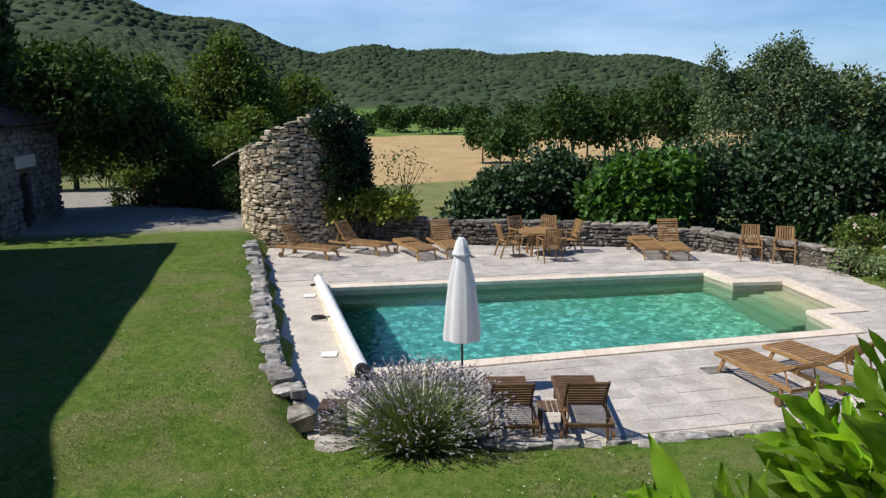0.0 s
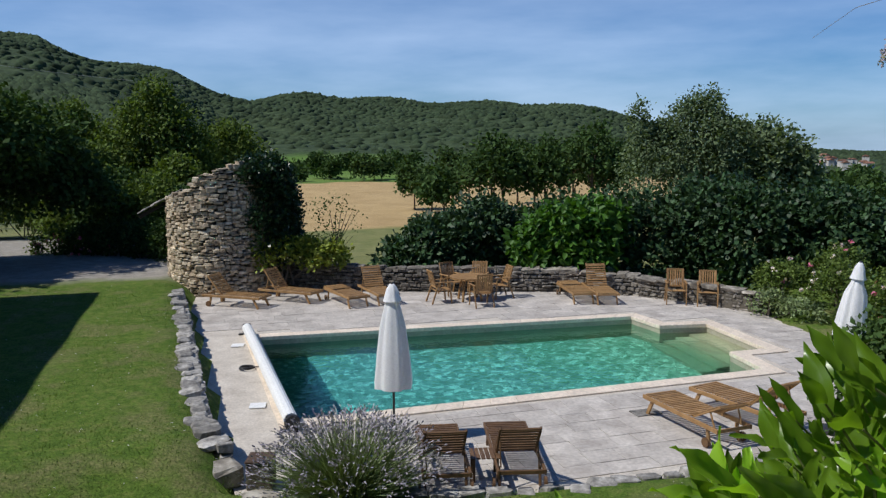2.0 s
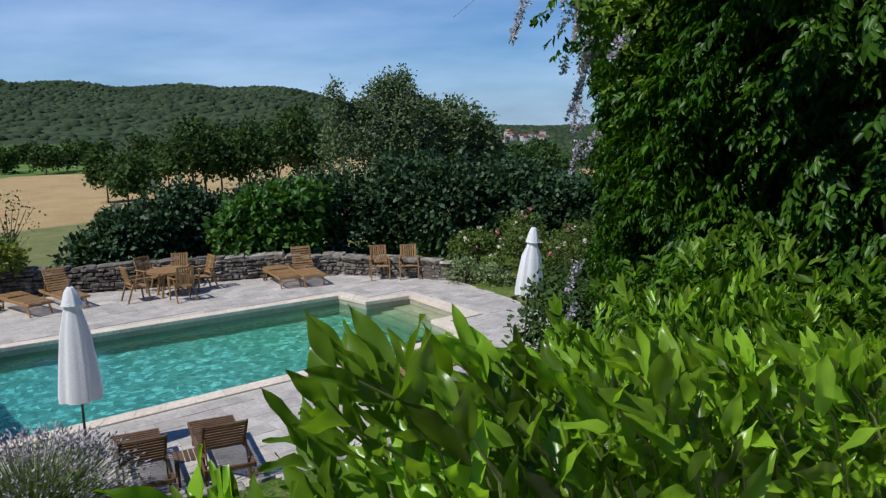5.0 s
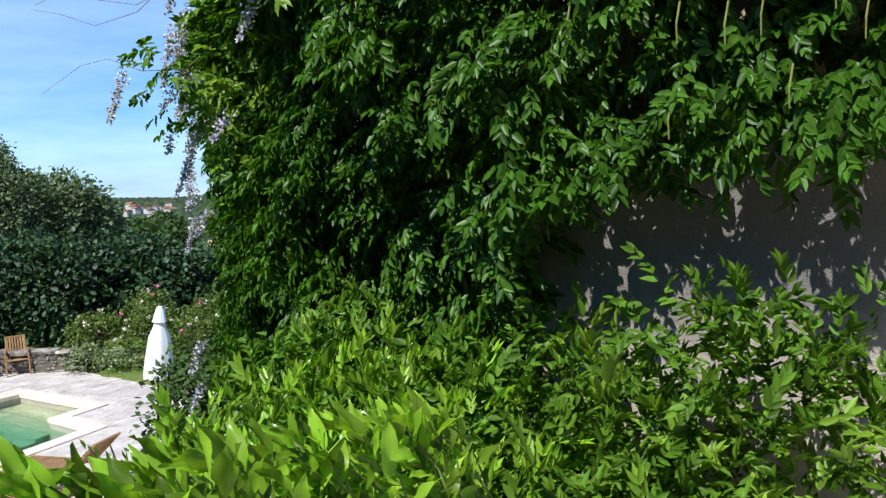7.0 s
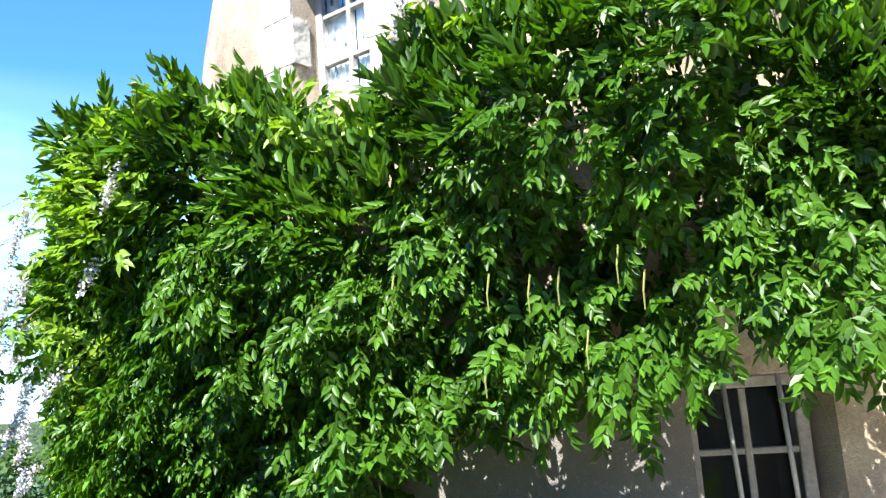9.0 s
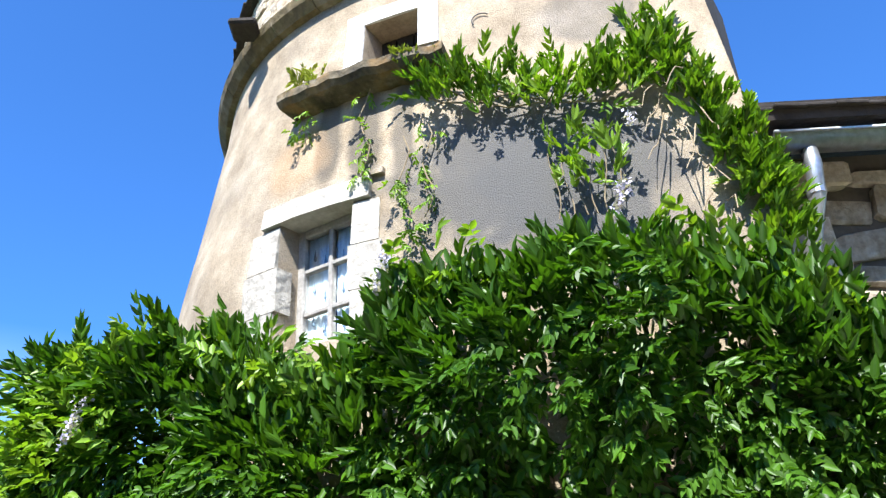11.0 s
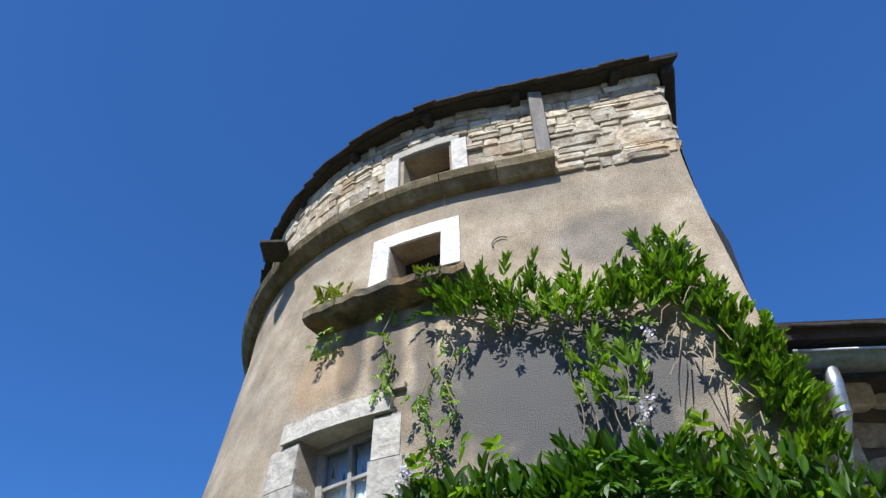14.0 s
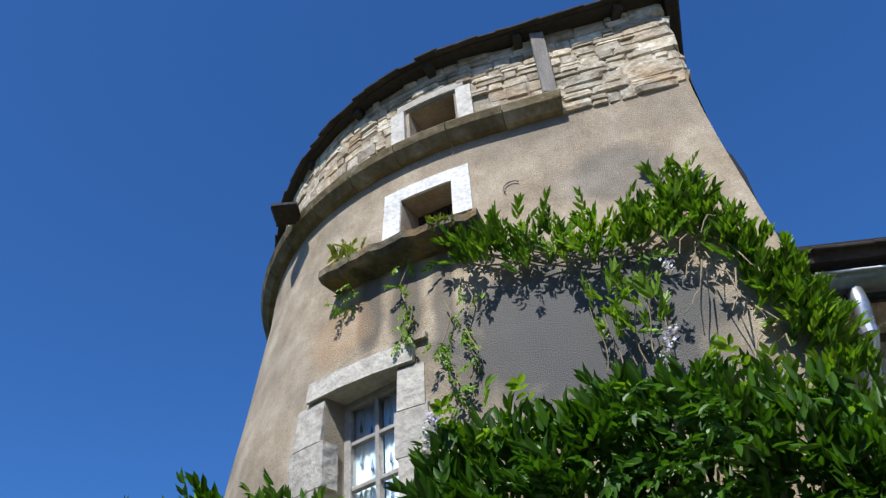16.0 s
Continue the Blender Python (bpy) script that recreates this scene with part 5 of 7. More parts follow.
# the house stands at an angle to the tower's side wall
for ob in (house, gut):
    ob.matrix_basis = Matrix.Translation((4.03, CUT - 0.18, 0)) @ Matrix.Rotation(radians(18.5), 4, "Z") @ Matrix.Translation((-4.03, -(CUT - 0.18), 0))

# balcony under the eye, and the house behind it
balcony = tagged(new("balcony_floor"), "plain stone balcony floor", "floor", kind="structure")
part("slab", boxed((7.2, 5.6, 0.25), (0.1, -2.2, 3.12), None, 0.02), M_FLOOR, balcony)
part("support_wall", boxed((7.0, 5.4, 3.2), (0.1, -2.2, 1.4)), M_RENDER, balcony)
rear = tagged(new("wall_rear"), "plain rendered house wall behind the balcony", "wall", kind="structure")
part("wall", boxed((12, 0.5, 8.5), (-1.8, -5.3, 4.0)), M_RENDER, rear)


# ---- wisteria on the tower ----
rng = np.random.default_rng(21)
VPATH = np.array([(6.8, 7.15), (5.35, 5.6), (4.45, 4.5), (3.74, 3.5), (3.22, 2.95), (3.0, 2.3), (2.9, 1.6), (2.88, 0.9), (2.94, 0.3), (3.02, -0.3), (3.14, -0.58), (3.55, -0.9), (3.95, -1.3), (4.0, -2.3)])
VS = np.r_[0, np.cumsum(np.linalg.norm(np.diff(VPATH, axis=0), axis=1))]


def vine_xy(s):
    return np.stack([np.interp(s, VS, VPATH[:, 0]), np.interp(s, VS, VPATH[:, 1])], 1)


def vine_top(y):
    return -0.07 + np.interp(y, [-2.2, -1.0, -0.6, -0.4, 0.3, 0.9, 1.1, 1.25, 1.55, 1.8, 2.3, 2.7, 3.2, 3.6, 4.1, 4.5, 5.6, 7.2], [6.0, 6.0, 6.1, 6.35, 6.42, 6.42, 6.36, 6.08, 6.1, 6.32, 6.42, 6.42, 6.5, 6.36, 6.15, 6.1, 6.3, 6.5])


def vine_bottom(y):
    return np.interp(y, [-2.2, -0.3, 0.2, 0.34, 0.5, 0.62, 0.85, 1.1, 1.43, 1.6, 1.8, 4.5, 7.2], [5.08, 5.05, 5.02, 4.96, 5.02, 4.88, 4.88, 4.87, 4.68, 4.3, 3.1, 2.9, 0.4])


def compound_leaf(pairs, length, leaflet, rng, upright=False):
    """A pinnate leaf: leaflets in pairs along a drooping stalk, built along +x."""
    t = np.linspace(0.22, 0.96, pairs)
    base = np.stack([t * length, np.zeros(pairs), -0.25 * length * t ** 2], 1)
    P = np.concatenate([base, base, [[length, 0, -0.25 * length]]])
    side = np.r_[np.ones(pairs), -np.ones(pairs), 0]
    D = np.stack([np.where(side == 0, 1, 0.75), side * 0.75, np.full(len(side), -0.45)], 1) + 0.28 * rng.normal(size=(len(side), 3))
    N = np.array([[0.25, 0, 1.0]]) + 0.35 * rng.normal(size=(len(side), 3))
    if upright:
        D = np.stack([np.full(len(side), 1.0), side * 0.42, np.full(len(side), 0.1)], 1) + 0.16 * rng.normal(size=(len(side), 3))
    L = leaflet * (0.75 + 0.5 * rng.random(len(side)))
    return leaf_arrays(P, D, N, L, L * (0.34 if upright else 0.45), 0.22)


SPRAYS = [compound_leaf(p, ln, lf, rng) for p, ln, lf in ((4, 0.14, 0.058), (5, 0.17, 0.062), (5, 0.19, 0.066), (4, 0.15, 0.064), (3, 0.11, 0.06), (5, 0.16, 0.056))]
UPRIGHT = [compound_leaf(p, ln, lf, rng, True) for p, ln, lf in ((3, 0.11, 0.08), (4, 0.13, 0.085), (4, 0.15, 0.09), (3, 0.12, 0.075))]


def frames_for(out, rng, down=0.75, spread=0.55):
    """Rotations whose x axis points outwards and down, z roughly up."""
    X = unit(out * 0.7 + np.stack([np.zeros(len(out)), np.zeros(len(out)), -np.broadcast_to(down, len(out))], 1) + spread * rng.normal(size=out.shape))
    Z = unit(out * 0.6 + [0, 0, 0.9] + 0.45 * rng.normal(size=out.shape))
    Y = unit(np.cross(Z, X))
    return np.stack([X, Y, np.cross(X, Y)], 2)


def sprays(name, P, R, mat, parent, label="", scale=None, kind="", shapes=None):
    VV, FF, at = [], [], 0
    shapes = shapes or SPRAYS
    pick = rng.integers(0, len(shapes), len(P))
    sc = np.ones(len(P)) if scale is None else scale
    for k, (V, F) in enumerate(shapes):
        i = np.where(pick == k)[0]
        if not len(i):
            continue
        W = np.einsum("nij,vj->nvi", R[i] * sc[i, None, None], V) + P[i, None]
        VV.append(W.reshape(-1, 3))
        FF.append((F[None] + (np.arange(len(i)) * len(V))[:, None, None]).reshape(-1, 3) + at)
        at += len(i) * len(V)
    o = fast_mesh(name, np.concatenate(VV), np.concatenate(FF), mat, parent, label)
    if kind:
        tagged(o, kind=kind)
    return o


vine = tagged(new("wisteria"), "dense green wisteria with lilac flowers climbing the tower", "climbing plant")


def vine_places(n, layer):
    s = rng.uniform(0, VS[-1], n * 5)
    q = vine_xy(s)[:, 1]
    s = s[rng.random(n * 5) < (vine_top(q) - vine_bottom(q)) / 3.6][:n]
    n = len(s)
    xy = vine_xy(s)
    t = vine_top(xy[:, 1]) + 0.10 * np.sin(s * 7.0) + 0.07 * np.sin(s * 17 + 1)
    b = vine_bottom(xy[:, 1]) + 0.06 * np.sin(s * 9.0) + 0.05 * np.sin(s * 23)
    z = b + (t - b) * rng.random(n)
    e = vine_xy(s + 0.05) - vine_xy(s - 0.05)
    out = unit(np.stack([-e[:, 1], e[:, 0], np.zeros(len(e))], 1))
    out = np.where((out[:, :1] > 0) & (out[:, 1:2] < 0), -out, out)
    out = np.where(out[:, :1] > 0.5, -out, out)
    # the leaves hang in overlapping tufts with dark hollows between them
    tuft = np.sin(s * 8.3 + 1.7 * np.sin(z * 3.1)) * np.sin(z * 9.7 + 1.9 * np.sin(s * 2.7)) + 0.55 * np.sin(s * 15.1 - z * 6.0) * np.sin(z * 17.0 + s * 4.0)
    bulge = 0.1 * smooth_step(5.5, 6.2, z) + np.where(xy[:, 1] < 1.5, 0.12, -0.12) * smooth_step(5.6, 5.0, z) + 0.10 * np.sin(s * 3.1 + z * 2.3) + 0.09 * np.sin(z * 5.1 - s * 2.0) + 0.09 * tuft
    edge = np.clip((t - z) / 0.35, 0, 1) ** 0.5
    off = layer[0] + (layer[1] - layer[0]) * rng.random(n)
    P = np.stack([xy[:, 0], xy[:, 1], z], 1) + out * (off + bulge - 0.22 * (1 - edge))[:, None]
    keep = (rng.random(n) < 0.25 + 0.75 * smooth_step(-0.75, 0.1, tuft)) | (layer[0] < -0.2)
    return P[keep], out[keep]


P1, O1 = vine_places(18500, (-0.12, 0.06))
P2, O2 = vine_places(7000, (-0.3, -0.12))
P3, O3 = vine_places(3600, (-1.0, -0.4))
deep = P3[:, 1] > 1.7
P2, O2 = np.concatenate([P2, P3[deep]]), np.concatenate([O2, O3[deep]])
RR = frames_for(O1 + [0.12, 0.5, 0.0], rng, spread=0.45, down=0.75 - 1.35 * smooth_step(0.75, 0.2, vine_top(P1[:, 1]) - P1[:, 2]))
order = np.argsort(np.linalg.norm(P1 - [0.1, 0, 4.9], axis=1))
near = order[:300]
leaf_meshes = []
for k, (V, F) in enumerate(SPRAYS):
    me = bpy.data.meshes.new("leaf")
    me.from_pydata([tuple(v) for v in V], [], [tuple(f) for f in F])
    me.materials.append(L_VINE)
    leaf_meshes.append(me)
for i in near:
    o = new("leaf", leaf_meshes[int(rng.integers(0, len(SPRAYS)))])
    o.parent = vine
    m = (Matrix(RR[i].tolist()) * 0.85).to_4x4()
    m.translation = P1[i]
    o.matrix_basis = m
rest = order[300:]
high = vine_top(P1[rest, 1]) - P1[rest, 2] < 0.5
low_, high = rest[~high], rest[high]
sprays("foliage", P1[low_], RR[low_], L_VINE, vine, "green pinnate leaves", 0.65 + 0.42 * rng.random(len(low_)), "stuff")
sprays("rising_foliage", P1[high], RR[high], L_VINE, vine, "green leaves that stand up to the light", 0.65 + 0.4 * rng.random(len(high)), "stuff", UPRIGHT)
sprays("inner_foliage", P2, frames_for(O2, rng, spread=0.8), L_VINE, vine, "shaded inner leaves", 0.8 + 0.5 * rng.random(len(P2)), "stuff")
# upright sprays along the top edge
s = rng.uniform(0, VS[-1], 620)
xy = vine_xy(s)
Pt = np.stack([xy[:, 0] + 0.2 * rng.random(620), xy[:, 1], vine_top(xy[:, 1]) - 0.08 + 0.05 * rng.normal(size=620)], 1)
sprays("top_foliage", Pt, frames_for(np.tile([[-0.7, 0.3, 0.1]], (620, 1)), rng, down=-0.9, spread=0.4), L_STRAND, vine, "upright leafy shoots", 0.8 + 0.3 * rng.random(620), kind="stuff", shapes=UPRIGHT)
n = 5200
s = rng.uniform(0, VS[-1], n)
xy = vine_xy(s)
Pt = np.stack([xy[:, 0] - 0.16 + 0.4 * rng.random(n), xy[:, 1] + 0.04 * rng.normal(size=n), vine_top(xy[:, 1]) - 0.32 + 0.34 * rng.random(n) ** 0.8], 1)
V, F = leaf_arrays(Pt, np.array([[-0.35, 0.1, 1.0]]) + 0.33 * rng.normal(size=(n, 3)), np.array([[-1.0, 0.2, 0.3]]) + 0.6 * rng.normal(size=(n, 3)), 0.065 + 0.045 * rng.random(n), 0.028 + 0.009 * rng.random(n), 0.25)
tagged(fast_mesh("upright_foliage", V, F, L_VINE, vine, "narrow upright leaflets"), kind="stuff")
# young yellow-green tips along the top and the free edge
s = rng.uniform(0, VS[-1], 420)
xy = vine_xy(s)
Pt = np.stack([xy[:, 0], xy[:, 1], vine_top(xy[:, 1]) + 0.05 * rng.normal(size=420)], 1)
sel = rng.random(420) < 0.45
Pt = np.concatenate([Pt[sel], np.stack([rng.normal(3.5, 0.1, 60), rng.normal(3.5, 0.12, 60), rng.uniform(4.8, 6.2, 60)], 1)])
y_ = rng.normal(2.75, 0.28, 90)
Pt = np.concatenate([Pt, np.stack([np.interp(y_, VPATH[::-1, 1], VPATH[::-1, 0]) - 0.16 - 0.1 * rng.random(90), y_, rng.normal(5.98, 0.12, 90)], 1)])
Ot = np.tile([[-0.8, 0.5, 0.2]], (len(Pt), 1))
sprays("young_foliage", Pt, frames_for(Ot, rng, down=-0.5), L_VINE_YOUNG, vine, "young yellow-green leaves", kind="stuff")


def raceme(at, length, parent, mat=None, lean=(0, 0)):
    """A hanging flower cluster."""
    n = int(length * 760)
    t = rng.random(n)
    P = np.array(at) + np.stack([lean[0] * t, lean[1] * t, -length * t], 1) + rng.normal(size=(n, 3)) * (0.019 * (1 - 0.7 * t))[:, None]
    V, F = flat_leaf_arrays(P, rng.normal(size=(n, 3)), rng.normal(size=(n, 3)), 0.02, 0.017)
    return tagged(fast_mesh("flower_raceme", V, F, mat or L_LILAC, parent, "lilac hanging flower cluster"), kind="stuff")


for x, y, z, ln in ((2.95, 3.62, 6.05, 0.3), (3.15, 3.95, 5.75, 0.32), (3.1, 3.8, 5.5, 0.25), (2.9, 3.1, 5.7, 0.16), (2.82, 2.4, 6.05, 0.2), (2.9, 1.05, 6.5, 0.22),
                    (3.2, 0.1, 6.75, 0.18), (3.3, 3.95, 4.75, 0.14), (3.45, 4.2, 4.85, 0.12), (2.95, 2.9, 5.2, 0.12), (3.55, 4.4, 3.9, 0.2), (3.6, 4.5, 3.6, 0.2)):
    raceme((x - 0.1 + (0.18 if y > 3 else 0), y - (0.28 if y > 3 else 0), z), ln, vine, lean=(-0.05, 0.06))
for x, y, z, ln in ((4.05, 4.55, 5.6, 0.3), (4.1, 4.6, 5.15, 0.3), (4.5, 5.05, 5.7, 0.34), (4.15, 4.7, 4.65, 0.24), (4.6, 5.2, 5.0, 0.3), (4.0, 4.5, 6.0, 0.3), (3.5, 3.85, 5.9, 0.25), (3.45, 3.8, 5.3, 0.22)):
    raceme((x, y, z), ln, vine, lean=(-0.04, 0.05))
# leafy sprays and long flower clusters that reach out into the sky
for x, y, z, ln, lx in ((2.92, 3.7, 5.5, 0.27, -0.09), (3.22, 3.7, 5.42, 0.13, -0.06), (3.42, 3.72, 5.25, 0.44, -0.2), (3.2, 3.72, 5.17, 0.1, 0.0)):
    raceme((x, y, z), ln, vine, lean=(lx, 0.03))
m = 26
pp = np.stack([rng.uniform(2.98, 3.4, m), 3.66 + 0.08 * rng.normal(size=m), rng.uniform(5.2, 5.66, m)], 1)
pp = pp[pp[:, 0] > 3.0 + 0.55 * np.abs(pp[:, 2] - 5.5)]
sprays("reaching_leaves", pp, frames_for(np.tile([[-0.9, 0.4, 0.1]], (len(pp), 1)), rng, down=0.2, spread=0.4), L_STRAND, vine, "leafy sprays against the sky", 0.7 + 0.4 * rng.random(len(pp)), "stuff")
# trailing bare tendrils against the sky
for k, (x, y, z) in enumerate(((3.25, 3.35, 6.1), (3.2, 3.4, 5.9), (3.3, 3.5, 6.0), (3.25, 3.4, 5.6))):
    pts = [(x - 0.1 * j, y + 0.15 * j + 0.04 * math.sin(j * 2 + k), z + 0.08 * math.sin(j * 1.4 + k) - 0.03 * j) for j in range(6)]
    part("tendril", tube(pts, 0.0028, 5, taper=0.4), M_TWIG, vine, "thin bare tendril")
# hanging seed pods and a few withered leaves
for k in range(9):
    y = float(rng.uniform(-0.2, 1.6))
    q = vine_xy(np.interp([y], VPATH[::-1, 1], VS[::-1]))[0]
    z = float(vine_bottom(y)) + float(rng.uniform(-0.05, 0.6))
    part("pod", tube([(q[0] - 0.1, y, z), (q[0] - 0.11, y + 0.01, z - 0.07), (q[0] - 0.1, y + 0.012, z - 0.13)], 0.0036, 5, taper=0.7), L_POD, vine, "thin hanging seed pod")
# stems on the wall
for k in range(5):
    pts = [tower_point(-48 - 7 * k + 6 * math.sin(j * 1.3 + k), 3.0 + 0.5 * j, 0.05) for j in range(6)]
    part("stem", tube(pts, 0.022, 7, taper=0.4), M_TWIG, vine, "twisted brown stem", smooth=True)

# the upper strand that hangs from the ledge and falls over the corner
strand = tagged(new("wisteria_strand"), "leafy wisteria strand across the upper tower wall", "climbing plant")
AZ = np.array([71, 73.5, 77, 82, 87, 90.5, 92.5, 94, 95.5, 96.5, 97])
EL = np.array([39.4, 39.4, 38.8, 38.4, 38.0, 39.3, 38.4, 35.5, 32.5, 29.5, 26.0])
TH = np.array([0.9, 1.4, 1.8, 1.8, 1.8, 2.2, 2.2, 2.3, 2.6, 2.8, 3.0])
Ps, Os = [], []
for k in range(100):
    u0 = (k + float(rng.random())) / 100 * (len(AZ) - 1)
    q0, e0, tall = (float(np.interp(u0, np.arange(len(AZ)), w_)) for w_ in (AZ, EL, TH))
    q0 += 0.5 * float(rng.normal())
    foot, top = e0 - tall * 0.8 * float(rng.random()), e0 + tall * float(rng.uniform(-0.2, 1.5))
    for e in np.arange(foot, top, 0.42):
        q = q0 + 0.35 * float(rng.normal())
        p_ = on_tower(min(q, 95.0), float(e), 0.03 + 0.11 * float(rng.random()))[2]
        if q > 95.0:
            p_ = p_ + Vector((0.05, -(q - 95) * 0.075, 0))
        Ps.append(p_)
        Os.append((p_.x - TC[0], p_.y - TC[1], 0))
n = len(Ps)
Ps, Os = np.array([tuple(p) for p in Ps]), unit(np.array(Os))
pick = rng.random(n) < 0.78
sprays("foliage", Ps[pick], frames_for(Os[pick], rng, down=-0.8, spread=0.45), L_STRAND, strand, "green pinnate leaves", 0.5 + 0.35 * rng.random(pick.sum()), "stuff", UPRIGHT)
sprays("young_foliage", Ps[~pick], frames_for(Os[~pick], rng, down=-0.6), L_VINE_YOUNG, strand, "young yellow-green leaves", 0.5 + 0.35 * rng.random((~pick).sum()), "stuff", UPRIGHT)
for k in range(3):
    pts = [on_tower(float(np.interp(j / 9 * 7, np.arange(len(AZ)), AZ)), float(np.interp(j / 9 * 7, np.arange(len(AZ)), EL)) + 0.8 * math.sin(j + k * 1.7), 0.04 + 0.02 * k)[2] for j in range(10)]
    part("stem", tube(pts, 0.006, 6, taper=0.5), M_TWIG, strand, "thin brown stem", smooth=True)
for az_, e0, e1 in ((66.2, 40.5, 34.0), (69.5, 36.5, 29.5), (71.5, 37.5, 31.0), (61.0, 39.5, 36.5)):
    pts = [on_tower(az_ + 0.5 * math.sin(j * 1.5), e0 + (e1 - e0) * j / 7, 0.04)[2] for j in range(8)]
    part("trailing_stem", tube(pts, 0.004, 5), M_TWIG, strand, "thin trailing stem")
    m = 16
    pp = np.array([tuple(pts[int(i)]) for i in rng.integers(0, 8, m)]) + 0.02 * rng.normal(size=(m, 3))
    sprays("trailing_leaves", pp, frames_for(np.tile([[-0.9, 0.2, 0]], (m, 1)), rng), L_VINE_YOUNG, strand, "small trailing leaves", np.full(m, 0.5), "stuff")
raceme(on_tower(88.5, 36.2, 0.2)[2], 0.07, strand)
raceme(on_tower(85.5, 27.0, 0.4)[2], 0.2, strand)

# young sprigs before the grey patch, between the strand and the wisteria's top
pp = np.array([tuple(on_tower(float(rng.uniform(81.5, 87.5)), float(rng.uniform(31.5, 35.0)), 0.05 + 0.1 * float(rng.random()))[2]) for _ in range(26)])
sprays("young_growth", pp, frames_for(np.tile([[-0.8, -0.1, 0.2]], (26, 1)), rng, down=-0.7, spread=0.5), L_VINE_YOUNG, strand, "young yellow-green sprigs", 0.55 + 0.35 * rng.random(26), "stuff", UPRIGHT)
for k in range(6):
    q0 = 81.8 + k
    part("twig", tube([on_tower(q0 + 0.3 * math.sin(j + k), 30.0 + 0.9 * j, 0.06 + 0.01 * j)[2] for j in range(6)], 0.004, 5, taper=0.5), M_TWIG, strand, "bare grey-brown twig")
# bare tangled twigs where the strand turns over the corner
for k in range(16):
    q0, e0 = float(rng.uniform(91.0, 95.0)), float(rng.uniform(27.0, 38.5))
    pts = [on_tower(min(95.0, q0 + 0.55 * j * math.sin(k * 1.3)), e0 - (0.4 + 0.25 * math.sin(k)) * j + 0.3 * math.sin(j * 1.7 + k), 0.12 + 0.03 * j)[2] for j in range(5)]
    part("twig", tube(pts, 0.0045, 5, taper=0.5), M_TWIG, strand, "bare grey-brown twig")
# yellow-green stonecrop on the ledge
ledge_plant = tagged(new("stonecrop"), "small yellow-green stonecrop growing on the mossy ledge", "plant")
for q0, e0 in ((60.5, 39.7), (61.6, 40.0), (69.6, 41.3), (70.4, 41.5)):
    m = 16
    pp = np.array([tuple(on_tower(q0 + 0.5 * float(rng.normal()), e0 + 0.25 * float(rng.normal()), 0.12)[2]) for _ in range(m)])
    sprays("leaves", pp, frames_for(np.tile([[-0.8, 0.2, 0.2]], (m, 1)), rng, down=-0.4), L_YELLOW, ledge_plant, "fleshy yellow-green leaves", np.full(m, 0.42), "stuff", UPRIGHT)

# ---- shrub along the balcony edge ----
shrub = tagged(new("laurel_shrub"), "glossy light-green leafy shrub overhanging the balcony", "shrub")
SH = [(2.7, 1.25, 3.56, 0.5, 0.7, 0.75), (2.4, 1.75, 3.34, 0.75, 0.75, 0.8), (1.9, 1.8, 3.28, 0.62, 0.7, 0.75), (1.8, 1.65, 3.3, 0.5, 0.5, 0.72), (2.75, 0.65, 3.75, 0.3, 0.4, 0.75), (2.78, 0.32, 3.7, 0.22, 0.3, 0.72), (2.3, 1.1, 3.3, 0.9, 0.7, 0.8), (3.0, 2.3, 3.4, 0.8, 0.7, 0.85)]
Ps, Os = crown_points(SH, 4600, 1, 0.05, rng)
sprays("inner_foliage", Ps, frames_for(Os, rng, down=-0.35, spread=0.7), L_STRAND, shrub, "dense small green leaves", 0.5 + 0.35 * rng.random(len(Ps)), shapes=UPRIGHT + SPRAYS)
Ps, Os = crown_points(SH, 1300, 1, 0.05, rng)
sprays("young_foliage", Ps + Os * 0.05, frames_for(Os, rng, down=-0.6, spread=0.6), L_VINE_YOUNG, shrub, "young yellow-green leaves", 0.5 + 0.35 * rng.random(len(Ps)), shapes=UPRIGHT)
# lighter leaf colour on the crown's upper side puts the sun in
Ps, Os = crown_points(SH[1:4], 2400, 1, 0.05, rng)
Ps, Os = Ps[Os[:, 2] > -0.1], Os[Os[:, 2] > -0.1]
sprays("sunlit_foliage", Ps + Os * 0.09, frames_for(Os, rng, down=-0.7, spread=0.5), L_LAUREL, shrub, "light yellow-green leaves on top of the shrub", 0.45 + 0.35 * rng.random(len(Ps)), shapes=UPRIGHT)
for o in shrub.children:
    tagged(o, kind="stuff")


def big_leaf(length, width, seed):
    """A long glossy leaf with a folded midrib, arched and waved at its edge."""
    r = random.Random(seed)
    bm = bmesh.new()
    rows = []
    n = 9
    for k in range(n):
        t = k / (n - 1)
        w = width * (math.sin(math.pi * min(0.999, t ** 0.9)) ** 1.2 * (1 - 0.25 * max(0.0, t - 0.6))) * 0.5 + 0.0004
        z = -0.1 * length * t * t
        wave = 0.012 * math.sin(t * 11 + seed) * (length / 0.12)
        rows.append([bm.verts.new((length * t, s * w, z + abs(s) * w * 0.42 + s * wave * 0.4)) for s in (-1, -0.5, 0, 0.5, 1)])
    for a, b in zip(rows, rows[1:]):
        for j in range(4):
            bm.faces.new((a[j], b[j], b[j + 1], a[j + 1]))
    me = bpy.data.meshes.new("leaf")
    bm.to_mesh(me)
    bm.free()
    me.materials.append(L_LAUREL)
    me.polygons.foreach_set("use_smooth", [True] * len(me.polygons))
    return me


BIG = [big_leaf(0.088, 0.025, 1), big_leaf(0.078, 0.022, 2), big_leaf(0.096, 0.028, 3), big_leaf(0.062, 0.018, 4)]
